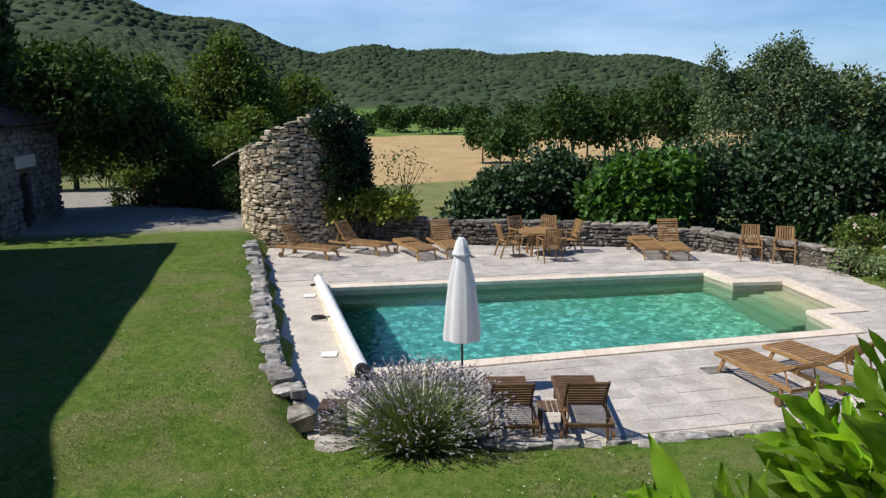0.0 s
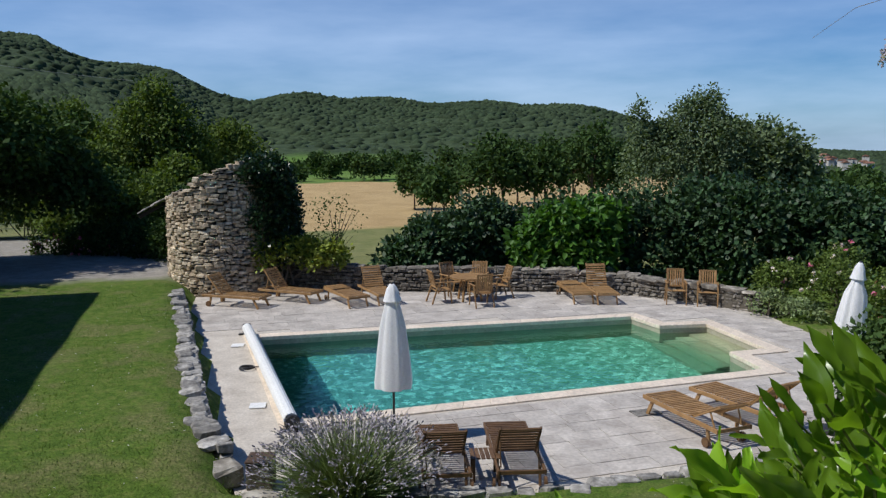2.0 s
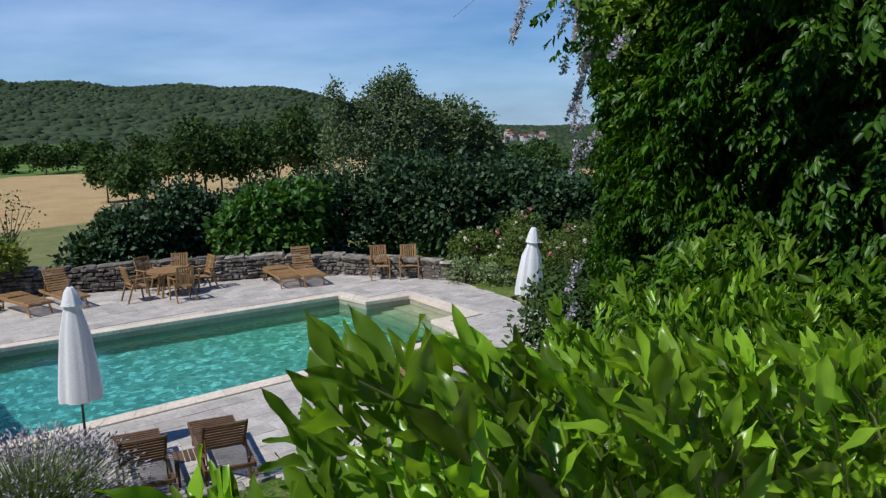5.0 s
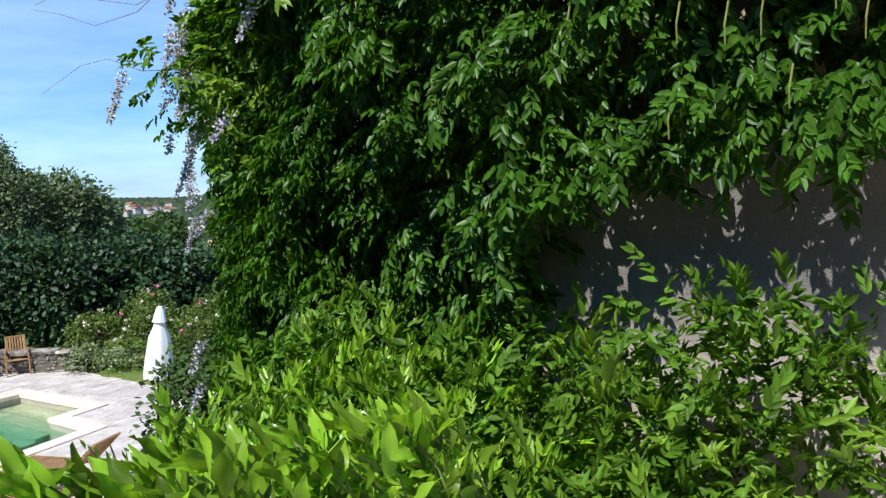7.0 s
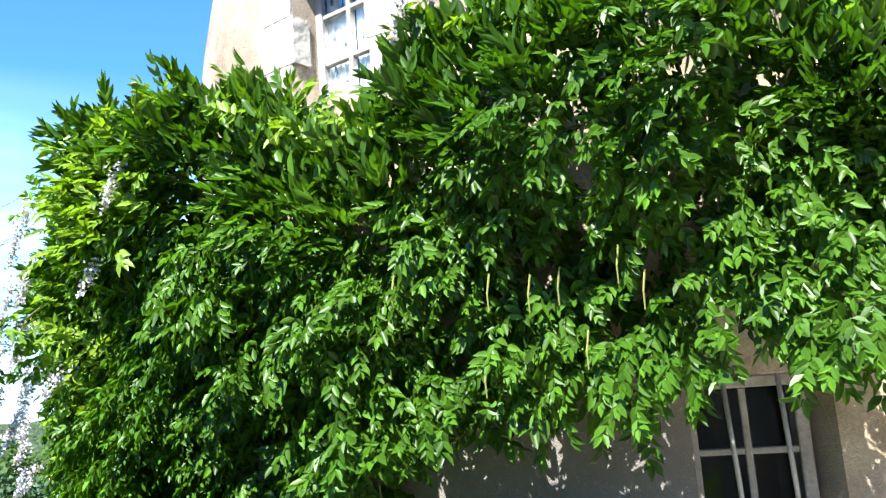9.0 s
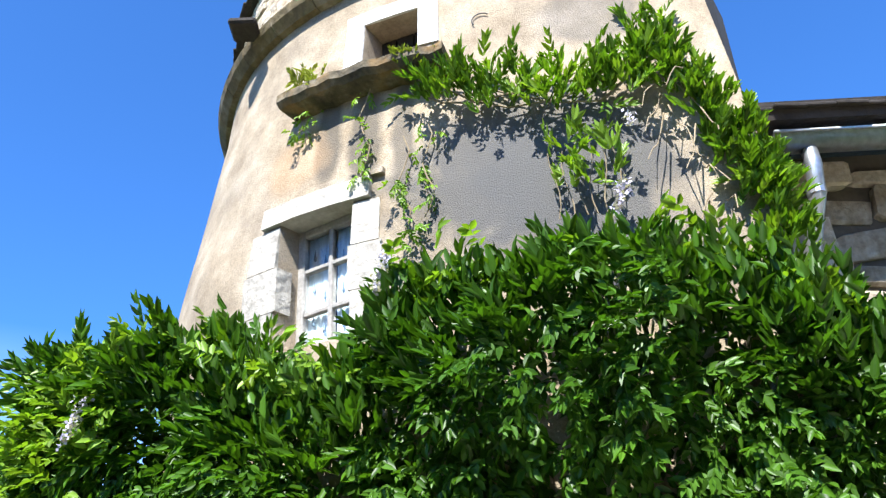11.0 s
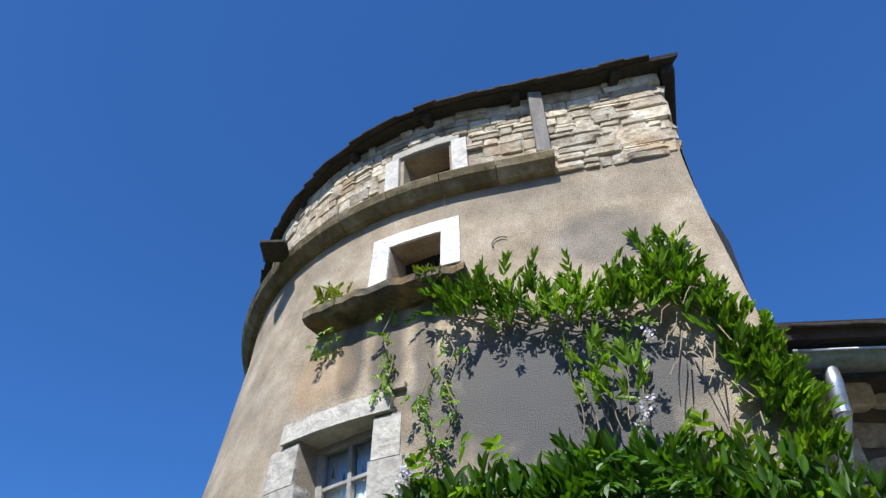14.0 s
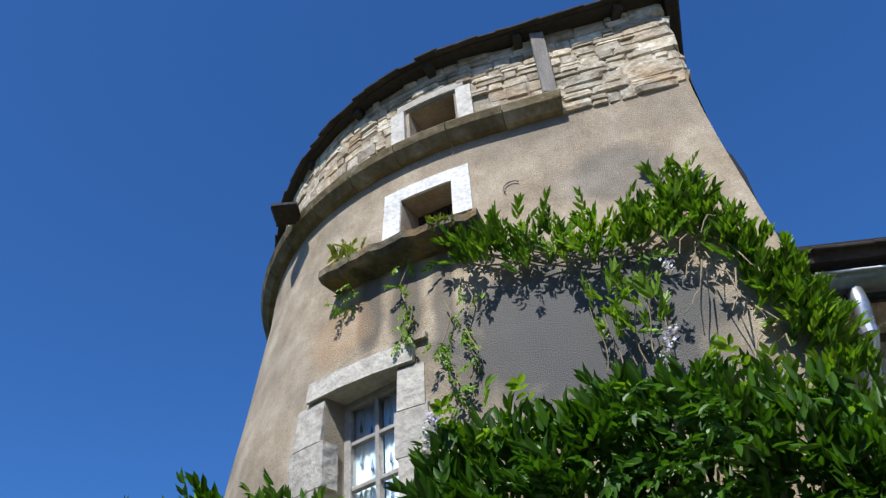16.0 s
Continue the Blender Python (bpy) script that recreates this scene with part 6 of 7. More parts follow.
leaf_count, spare = 0, []
# leafy shoots, foot and tip: the crown of the shrub rises in two humps along the balcony edge
CROWN_X = [-0.14, -0.05, 0.1, 0.225, 0.25, 0.295, 0.325, 0.36, 0.4, 0.46, 0.5, 0.55, 0.6, 0.66, 0.8, 1.0, 1.3]
CROWN_DROP = [0.5, 0.37, 0.36, 0.36, 0.29, 0.29, 0.35, 0.22, 0.14, 0.15, 0.19, 0.16, 0.18, 0.21, 0.23, 0.26, 0.31]


def crown_place(u, y, below):
    """A place in the shrub: u along the edge, y away from the house, below the crown's top."""
    far = (y - 0.13) / 0.72
    return Vector((0.1 + (u - 0.05) * far, y, 4.86 - (float(np.interp(u, CROWN_X, CROWN_DROP)) + 0.05 + below) * far))


SHOOTS = []
for k in range(190):
    u = -0.1 + 1.4 * ((k + float(rng.random())) / 190) ** 0.75
    y = 0.78 + 0.32 * float(rng.random()) + 0.1 * max(0, u - 0.6)
    t = crown_place(u, y, 0.045 + ((0.07 if 0.3 < u < 0.45 else 0.3) * float(rng.random()) ** 1.5 if k % 3 else 0.0))
    SHOOTS.append((t + Vector((0.13 + 0.05 * float(rng.normal()), 0.04 * float(rng.normal()), -0.22)), t))
for k in range(30):
    t = crown_place(float(rng.uniform(-0.12, 0.2) if k % 2 else rng.uniform(0.24, 0.31)), 0.8 + 0.15 * float(rng.random()), 0.01 + 0.08 * float(rng.random()))
    SHOOTS.append((t + Vector((0.1 + 0.05 * float(rng.normal()), 0.03, -0.22)), t))
for f, t in SHOOTS:
    f, t = Vector(f), Vector(t)
    part("stem", tube([f, (f + t) / 2 + Vector((0.02, 0, 0.02)), t], 0.0028, 6, taper=0.5), M_SHOOT, shrub, "thin green stem")
for f, t in SHOOTS:
    f, t = Vector(f), Vector(t)
    m = 10
    lean = (t - f).normalized()
    for k in range(m):
        u_ = 0.08 + 0.92 * k / (m - 1)
        p = f.lerp(t, u_)
        ang = k * 137.5 + float(rng.uniform(-20, 20))
        # each leaf leaves the stem at an angle, the upper ones nearly in line with it
        side_ = Matrix.Rotation(radians(ang), 3, lean) @ lean.orthogonal().normalized()
        d_ = (lean * (0.7 + 0.6 * u_) + side_ * (1.1 - 0.5 * u_) + Vector(rng.normal(size=3).tolist()) * 0.16).normalized()
        n_ = (Vector((-0.4, -0.35, 0.8)) + Vector(rng.normal(size=3).tolist()) * 0.55)
        y_ = n_.cross(d_).normalized()
        turn_ = Matrix((d_, y_, d_.cross(y_))).transposed().to_4x4()
        s_ = float(rng.uniform(0.8, 1.2))
        m_ = Matrix.Translation(p) @ turn_ @ Matrix.Diagonal((s_, s_, s_, 1))
        me_ = BIG[int(rng.integers(0, 4))]
        if leaf_count < 300 and p.x < 0.9 and k > 4:
            o = new("leaf", me_)
            o.parent = shrub
            o.matrix_basis = m_
            leaf_count += 1
        else:
            spare.append((me_, m_))

VV, FF, at_ = [], [], 0
for me_, m_ in spare:
    co = np.empty(len(me_.vertices) * 3)
    me_.vertices.foreach_get("co", co)
    M_ = np.array(m_)
    VV.append(co.reshape(-1, 3) @ M_[:3, :3].T + M_[:3, 3])
    fa = np.array([list(q.vertices) for q in me_.polygons])
    FF.append(fa + at_)
    at_ += len(me_.vertices)
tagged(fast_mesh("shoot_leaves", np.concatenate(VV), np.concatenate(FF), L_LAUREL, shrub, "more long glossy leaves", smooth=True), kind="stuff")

# ---- garden planting ----
def bush(name, at, blobs, clumps, per, spread, size, mat, label, category="shrub", group="", fold=False, stems=5):
    t = empty(name, at, label, category, group)
    for k in range(stems):
        b = blobs[k % len(blobs)]
        part("stem", tube([(0.15 * math.cos(k), 0.15 * math.sin(k), -0.2), tuple(np.array(b[:3]) * 0.6), tuple(np.array(b[:3]) + [0.1 * k - 0.2, 0, b[5] * 0.4])], 0.035, 6, taper=0.3), M_BARK, t)
    foliage("crown", blobs, clumps, per, spread, size, mat, t, rng, fold=fold)
    return t


# lavender in front of the terrace
LS = 1.12
lav = empty("lavender_bush", (0.78, 10.95, 0.02), "large grey-green lavender bush with faded purple flower spikes", "lavender")
n = 16000
d = unit(np.stack([rng.normal(size=n), rng.normal(size=n), np.abs(rng.normal(size=n)) * 0.9 + 0.25], 1))
r0 = 0.15 + 0.5 * rng.random(n)
P = d * r0[:, None] * [0.95, 0.8, 0.8]
V, F = flat_leaf_arrays(P, d + 0.25 * rng.normal(size=(n, 3)) + [0, 0, 0.3], rng.normal(size=(n, 3)), 0.17 + 0.12 * rng.random(n), 0.013)
fast_mesh("foliage", V, F, L_LAV, lav, "grey-green narrow leaves")
n = 1100
d = unit(np.stack([rng.normal(size=n), rng.normal(size=n), np.abs(rng.normal(size=n)) * 1.0 + 0.45], 1))
tip = d * (0.98 + 0.3 * rng.random((n, 1))) * [1.0, 0.85, 0.92]
VV, FF = flat_leaf_arrays(tip * 0.55, tip * 0.45, rng.normal(size=(n, 3)), np.linalg.norm(tip * 0.45, axis=1), 0.008)
tagged(fast_mesh("flower_stalk", VV, FF, L_LAV, lav, "thin grey-green stalks"), kind="stuff")
k = 4
tp = np.repeat(tip, k, 0) * (1 - 0.03 * np.tile(np.arange(k), n))[:, None]
VV, FF = flat_leaf_arrays(tp, np.repeat(d, k, 0) + 0.4 * rng.normal(size=(n * k, 3)), rng.normal(size=(n * k, 3)), 0.05, 0.022)
tagged(fast_mesh("flower_spike", VV, FF, L_LAVFLOWER, lav, "faded purple flower spikes"), kind="stuff")
bm = bmesh.new()
for q in range(14):
    a = q * 0.45
    tube([(0.05 * math.cos(a), 0.05 * math.sin(a), 0), (0.3 * math.cos(a), 0.28 * math.sin(a) - 0.1, 0.2), (0.55 * math.cos(a), 0.5 * math.sin(a) - 0.12, 0.4)], 0.014, 5, bm, taper=0.5)
part("woody_base", bm, M_BARK, lav, "bare woody stems")

lav.scale = (LS * 1.13, LS, LS * 0.95)

# roses and catmint at the corner of the terrace
for k, (x, y, h) in enumerate(((14.0, 20.6, 1.3), (14.6, 19.0, 1.4), (15.5, 20.3, 1.7), (15.0, 17.6, 1.2), (16.3, 18.6, 1.5))):
    b = bush("rose_bush", (x, y, 0), [(0, 0, h * 0.5, 0.8, 0.8, h * 0.55), (0.4, 0.3, h * 0.65, 0.6, 0.6, h * 0.4)], 420, 5, 0.08, 0.1, L_LIME, "rose bush with white and pink blooms beside the terrace", "rose bush", "rose bushes")
    P, d = crown_points([(0, 0, h * 0.55, 0.85, 0.85, h * 0.6)], 15, 1, 0.05, rng)
    for j, (p, q) in enumerate(zip(P, d)):
        m = 14
        V, F = flat_leaf_arrays(np.tile(p, (m, 1)) + 0.02 * rng.normal(size=(m, 3)), rng.normal(size=(m, 3)) + q, rng.normal(size=(m, 3)), 0.07, 0.066)
        fast_mesh("bloom", V, F, L_PINK if (j + k) % 5 == 0 else L_ROSE, b, "pink rose bloom" if (j + k) % 5 == 0 else "pale rose bloom")
bush("catmint", (13.3, 20.2, 0), [(0, 0, 0.3, 0.55, 0.6, 0.4), (0.3, -1.0, 0.25, 0.5, 0.7, 0.32)], 380, 5, 0.06, 0.09, L_LAV, "grey-green catmint spilling over the paving edge", "catmint")

# yellow-green planting on the wall beside the ruin
bush("hydrangea_bush", (0.35, 27.2, 0.42), [(0, 0, 0.75, 1.3, 0.5, 0.55), (-1.5, 0.4, 0.6, 0.8, 0.5, 0.5), (1.1, -0.2, 0.75, 0.8, 0.5, 0.45)], 800, 6, 0.1, 0.15, L_YELLOW, "yellow-green bush growing over the terrace wall")
# hedge and trees behind the terrace: foot, blobs
hx = [((5.6, 28.5, -0.5), [(0, 0, 1.4, 1.5, 1.2, 1.3), (1.6, 0.4, 1.9, 1.4, 1.2, 1.4), (-1.3, 0.3, 1.0, 0.9, 0.9, 0.9)]),
      ((9.2, 28.6, -0.5), [(0, 0.5, 1.5, 1.6, 1.3, 1.4), (1.6, 0.8, 1.8, 1.5, 1.3, 1.4), (-1.2, 0.8, 1.6, 1.2, 1.2, 1.2)]),
      ((13.0, 26.8, -0.3), [(0, 0, 1.7, 1.7, 1.3, 1.6), (1.6, -0.5, 1.9, 1.6, 1.4, 1.7), (-1.4, 0.8, 1.7, 1.4, 1.3, 1.5)]),
      ((15.8, 24.6, -0.3), [(0, 0, 1.8, 1.7, 1.4, 1.8), (1.5, -0.8, 1.9, 1.5, 1.4, 1.8), (-0.8, 1.0, 2.3, 1.5, 1.3, 1.5)]),
      ((18.2, 23.0, -0.3), [(0, 0, 1.6, 1.6, 1.5, 1.7), (1.0, -1.0, 1.4, 1.5, 1.3, 1.5)])]
for at, bl in hx:
    bl = bl + [(0.2, -0.3, 0.7, 1.7, 1.0, 0.8), (bl[1][0], bl[1][1] - 0.2, 0.8, 1.3, 0.9, 0.9)]
    bush("hedge_shrub", at, bl, 1900, 7, 0.11, 0.2, L_DARK, "dark green evergreen shrub behind the terrace wall", "shrub", "hedge shrubs")
bush("fig_tree", (9.6, 26.2, 0.2), [(0, 0, 1.3, 1.5, 0.9, 1.15), (-1.0, 0.1, 0.9, 1.0, 0.8, 0.95), (1.1, 0.2, 1.5, 1.2, 0.8, 1.0), (0.2, -0.3, 0.7, 1.4, 0.7, 0.7)], 700, 5, 0.16, 0.26, L_FIG, "bright green fig tree leaning over the terrace wall", "fig tree", fold=True)
tree("ash_tree", (18.2, 33.5, -1.0), 8.2, [(0.2, 0, 4.9, 2.2, 2.0, 2.3), (-1.7, 0, 4.0, 1.6, 1.6, 2.2), (1.9, 0, 4.2, 1.9, 1.8, 2.1), (0.4, 0, 6.3, 0.9, 0.9, 1.5), (-2.7, 0, 6.1, 0.4, 0.5, 1.3), (-1.6, 0, 5.6, 0.7, 0.7, 1.0), (1.9, 0, 5.6, 0.8, 0.7, 1.1), (3.1, 0, 5.2, 0.8, 0.8, 1.0), (-0.5, 0, 6.8, 0.4, 0.4, 0.9), (0.8, 0, 7.2, 0.35, 0.35, 0.8)], 5200, 6, 0.15, 0.145, L_TREE, "tall grey-green ash tree behind the hedge", "tree", trunk=0.2, limbs=12)
tree("ash_tree", (21.4, 33.0, -1.0), 6.5, [(0, 0, 4.2, 2.0, 1.8, 2.2), (-1.2, 0, 3.6, 1.6, 1.6, 2.0), (1.3, 0, 3.2, 1.4, 1.4, 1.6)], 2200, 6, 0.2, 0.22, L_TREE, "grey-green tree behind the hedge", "tree", trunk=0.16)
for k, (x, y, h) in enumerate(((24.5, 31.0, 2.0), (28.5, 32.5, 2.0), (21.5, 27.0, 2.0), (19.0, 20.0, 1.8), (17.5, 16.0, 1.6), (28.0, 27.0, 2.6), (14.2, 13.6, 1.3), (12.3, 12.2, 1.2))):
    bush("garden_shrub", (x, y, -0.4), [(0, 0, h * 0.5, h * 0.6, h * 0.5, h * 0.5), (h * 0.4, 0.2, h * 0.45, h * 0.45, h * 0.4, h * 0.42)], 900, 6, 0.13, 0.16, L_LIME if k % 3 == 2 else L_OAK, "green shrub at the edge of the garden", "shrub", "garden shrubs")
# shrub beside the wisteria foot, near the second parasol
bush("flowering_shrub", (7.6, 8.9, 0.0), [(0, 0, 1.2, 0.8, 0.8, 1.1), (0.7, 0.6, 1.6, 0.8, 0.8, 0.9), (0.9, -0.4, 1.9, 0.8, 0.8, 1.0)], 900, 6, 0.1, 0.1, L_OAK, "dark green shrub with small lilac flowers", "shrub")

# trees on the left, behind the path
for k, (x, y, h, w, mat) in enumerate(((-10.6, 47.0, 7.4, 2.7, L_LIME), (-6.2, 46.0, 8.4, 2.9, L_LIME), (-2.6, 49.0, 6.4, 2.6, L_LIME), (-14.5, 47.0, 6.0, 2.6, L_OAK), (-8.6, 42.5, 5.2, 2.0, L_LIME), (-4.6, 41.0, 4.6, 1.8, L_LIME))):
    tree("walnut_tree", (x, y, -0.6), h, [(0, 0, h * 0.55, w, w * 0.8, h * 0.36), (-w * 0.5, 0.2, h * 0.4, w * 0.7, w * 0.7, h * 0.3), (w * 0.55, 0, h * 0.42, w * 0.7, w * 0.7, h * 0.32), (0.2, 0, h * 0.8, w * 0.5, w * 0.5, h * 0.22)],
         3000, 6, 0.2, 0.21, mat, "broad leafy green tree beyond the gravel path", "tree", "trees beyond the path", trunk=0.18)
# unseen tree, added only to shade the barn and the gravel path
tree("plane_tree", (-17.9, 30.5, 0.0), 13.0, [(0, 0, 9.5, 3.2, 3.4, 3.0), (-1.0, -1.6, 8.0, 3.0, 2.6, 2.6), (0.4, 1.8, 8.2, 2.8, 2.2, 2.6), (0.2, -2.6, 10.4, 2.8, 2.0, 2.2), (0, 0.4, 11.6, 2.4, 2.6, 1.6)], 2200, 6, 0.3, 0.45, L_OAK, "unseen tall dense tree added to shade the barn and path", "tree", trunk=0.25)
tree("shade_tree", (-12.4, 34.0, 0.1), 6.6, [(2.8, -3.2, 4.9, 2.0, 1.9, 1.5), (2.5, 0, 4.5, 2.8, 2.3, 2.0), (0.3, -0.5, 4.9, 2.4, 2.0, 1.8), (4.1, 0.3, 3.4, 1.7, 1.7, 1.6), (3.1, 0.6, 2.6, 2.4, 1.4, 1.0), (2.7, -1.6, 4.6, 2.2, 1.6, 1.6), (-1.7, -1.0, 5.0, 2.4, 2.0, 1.7), (5.0, 0.5, 2.7, 1.3, 1.2, 1.1)], 3800, 6, 0.16, 0.23, L_OAK, "dark shade tree overhanging the barn roof", "tree", trunk=0.2)
for k, (x, y, h) in enumerate(((-8.7, 36.0, 1.5), (-7.4, 35.2, 1.6), (-6.1, 34.6, 1.7), (-4.9, 33.8, 1.8), (-3.9, 32.4, 1.8))):
    b = bush("border_shrub", (x, y, 0), [(0, 0, h * 0.5, 1.0, 0.8, h * 0.55), (0.8, -0.4, h * 0.4, 0.8, 0.7, h * 0.45)], 500, 6, 0.1, 0.12, L_OAK if k else L_LIME, "dark green border shrub along the gravel path", "shrub", "border shrubs")
    for j in range(9 if k < 2 else 0):
        p = np.array([rng.uniform(-0.9, 0.9), -0.5, rng.uniform(0.5, 1.2)])
        V, F = flat_leaf_arrays(np.tile(p, (10, 1)) + 0.03 * rng.normal(size=(10, 3)), rng.normal(size=(10, 3)), rng.normal(size=(10, 3)), 0.09, 0.08)
        fast_mesh("bloom", V, F, L_PINK, b, "pink bloom")

for k, (x, y, h, w) in enumerate(((-8.2, 39.5, 3.4, 1.5), (-6.2, 37.0, 3.6, 1.7), (-4.9, 35.8, 3.4, 1.6), (-3.3, 35.5, 3.0, 1.5), (-12.6, 46.0, 3.6, 2.2), (-2.6, 34.5, 2.6, 1.2))):
    bush("path_shrub", (x, y, 0), [(0, 0, h * 0.5, w, w * 0.7, h * 0.5), (w * 0.6, -0.3, h * 0.38, w * 0.7, w * 0.6, h * 0.4), (-w * 0.6, 0.2, h * 0.36, w * 0.7, w * 0.6, h * 0.38)], 1000, 6, 0.14, 0.18, L_OAK if k % 2 else L_LIME, "green shrub behind the gravel path", "shrub", "path shrubs")

# ivy and a dead branchy shrub on the ruin
ivy = tagged(new("ivy"), "dark ivy covering one side of the ruined turret", "ivy")
foliage("foliage", [(-0.35, 27.4, 2.3, 0.7, 0.7, 1.9), (-0.15, 28.0, 3.4, 0.8, 0.9, 0.9), (0.15, 27.8, 1.5, 0.7, 0.7, 1.3), (-0.75, 27.2, 3.9, 0.45, 0.6, 0.4), (0.3, 28.2, 2.4, 0.5, 0.8, 1.3)], 4200, 6, 0.1, 0.12, L_IVY, ivy, rng)
for k in range(4):
    part("stem", tube([(-0.35 + 0.16 * k, 26.98 + 0.05 * k, 0.0), (-0.4 + 0.18 * k, 27.0 + 0.05 * k, 1.4), (-0.3 + 0.12 * k, 27.02 + 0.06 * k, 2.9)], 0.03, 6, taper=0.4), M_BARK, ivy, "twisted ivy stem")
bush("quince_bush", (2.1, 29.6, -0.2), [(0, 0, 2.2, 0.9, 0.6, 0.9), (-0.3, 0, 1.4, 0.8, 0.6, 0.7)], 110, 4, 0.1, 0.1, L_OAK, "sparse twiggy bush behind the terrace wall", "shrub", stems=12)

# ---- fields, copse and hills ----
rng = np.random.default_rng(99)


def far_tree(name, x, y, h, w, mat, label, group, trunk_h=0.35, clumps=320, leaf=0.6):
    z = float(ground_z(x, y))
    r = random.Random(int(x * 7 + y))
    k0 = r.uniform(0.62, 0.7) if name == "oak_tree" else 0.46
    bl = [(0, 0, h * k0, w, w, h * (0.26 if name == "oak_tree" else 0.34)), (w * 0.5 * r.uniform(-1, 1), w * 0.3, h * (k0 + 0.18), w * 0.6, w * 0.6, h * 0.2), (w * 0.6 * r.uniform(-1, 1), 0, h * (k0 - 0.1), w * 0.8, w * 0.8, h * 0.2)]
    return tree(name, (x, y, z), h, bl, clumps, 5, leaf * 0.7, leaf, mat, label, "tree", group, rng, trunk=h * 0.02, limbs=5)


for k in range(16):
    az = 9.8 + 0.92 * k + rng.uniform(-0.3, 0.3)
    D = rng.uniform(112, 165)
    h = float(np.interp(az, [9, 12, 15, 19, 24], [8.0, 9.5, 12.0, 13.0, 12.5])) * rng.uniform(0.78, 1.08)
    far_tree("oak_tree", D * math.sin(radians(az)), D * math.cos(radians(az)), h, h * 0.3, L_OAK, "tall oak of the copse at the edge of the stubble field", "copse oaks", leaf=0.7)
for k in range(15):
    az = 0.2 + 0.66 * k + rng.uniform(-0.3, 0.3)
    D = rng.uniform(240, 330)
    h = rng.uniform(6, 9) * (0.6 if k < 5 else 1.0)
    far_tree("field_tree", D * math.sin(radians(az)), D * math.cos(radians(az)), h, h * 0.42, L_OAK, "dark round tree along the field edge", "field trees", clumps=200, leaf=1.1)
for k in range(14):
    az = rng.uniform(33, 50)
    D = rng.uniform(60, 190)
    h = rng.uniform(5, 8.5)
    far_tree("meadow_tree", D * math.sin(radians(az)), D * math.cos(radians(az)), h, h * 0.45, L_OAK, "dark tree in the meadows below the garden", "meadow trees", clumps=240, leaf=0.8)

# cypress on the slope above the barn
x_, y_ = -24.4, 65.6
z_ = float(ground_z(x_, y_))
tree("cypress", (x_, y_, z_), 12.8 - z_, [(0, 0, (12.8 - z_) * f_, w_, w_, (12.8 - z_) * 0.16) for f_, w_ in ((0.2, 0.8), (0.36, 0.95), (0.52, 0.95), (0.68, 0.8), (0.82, 0.55), (0.92, 0.3))], 900, 5, 0.2, 0.34, L_IVY, "tall dark columnar cypress on the slope", "cypress", rng=rng, trunk=0.2, limbs=6)

# the woods: canopies on the hills
ico = bmesh.new()
bmesh.ops.create_icosphere(ico, subdivisions=1, radius=1.0)
iv = np.array([v.co[:] for v in ico.verts])
iff = np.array([[v.index for v in f.verts] for f in ico.faces if f.calc_center_median().z > -0.3])
ico.free()
n = 40000
az = np.radians(rng.uniform(-34, 52, n))
rad = np.sqrt(rng.uniform(0.0, 1.0, n)) * 640 + 400
close = rng.random(n) < 0.38
rad = np.where(close, rng.uniform(90, 420, n), rad)
az = np.where(close, np.radians(rng.uniform(-34, -7, n)), az)
# the village keeps a clearing of its own
clear = (np.degrees(az) > 35.8) & (np.degrees(az) < 39.7) & (rad > 560) & (rad < 770)
az, rad = az[~clear], rad[~clear]
close, n = close[~clear], int((~clear).sum())
x, y = rad * np.sin(az), rad * np.cos(az)
z = ground_z(x, y)
size = rng.uniform(1.9, 4.0, n) * np.where(close, 1.05, 1.15) * np.where(rad > 900, 0.8, 1.0)
bump = 1 + 0.16 * rng.normal(size=(n, len(iv)))
V = iv[None] * size[:, None, None] * bump[..., None] * np.where(close[:, None, None], [1, 1, 0.95], [1, 1, 0.85]) + np.stack([x, y, z - size * 0.3], 1)[:, None]
F = iff[None] + (np.arange(n) * len(iv))[:, None, None]
M_WOOD = material("far_woodland", [(0.026, 0.043, 0.021), (0.052, 0.074, 0.036)], scale=0.02, rough=0.95, bump=0.6, grain=1.6, bump_scale=0.9, depth=0.6, island=0.35, spec=0.1)
tagged(fast_mesh("hill_woods", V.reshape(-1, 3), F.reshape(-1, 3), M_WOOD, smooth=True), "unbroken green woods on the hills", "woods", kind="stuff")

# village in the distance
for k in range(14):
    az = rng.uniform(36.3, 39.2)
    D = rng.uniform(640, 740)
    x, y = D * math.sin(radians(az)), D * math.cos(radians(az))
    w, h = rng.uniform(5, 9), rng.uniform(3.5, 5.5)
    hs = empty("village_house", (x, y, float(ground_z(x, y)) + 0.3), "small pale house with a clay roof in the far village", "house", "village houses", turn=rng.uniform(0, 90))
    part("wall", boxed((w, w * 0.7, h + 6), (0, 0, h / 2 - 3)), M_QUOIN, hs)
    bm = bmesh.new()
    vs = [bm.verts.new(q) for q in ((-w * 0.55, -w * 0.4, h), (w * 0.55, -w * 0.4, h), (w * 0.55, w * 0.4, h), (-w * 0.55, w * 0.4, h), (-w * 0.55, 0, h + w * 0.2), (w * 0.55, 0, h + w * 0.2))]
    for f in ((0, 1, 5, 4), (2, 3, 4, 5), (1, 2, 5), (3, 0, 4), (0, 3, 2, 1)):
        bm.faces.new([vs[i] for i in f])
    part("roof", bm, M_TILE, hs)


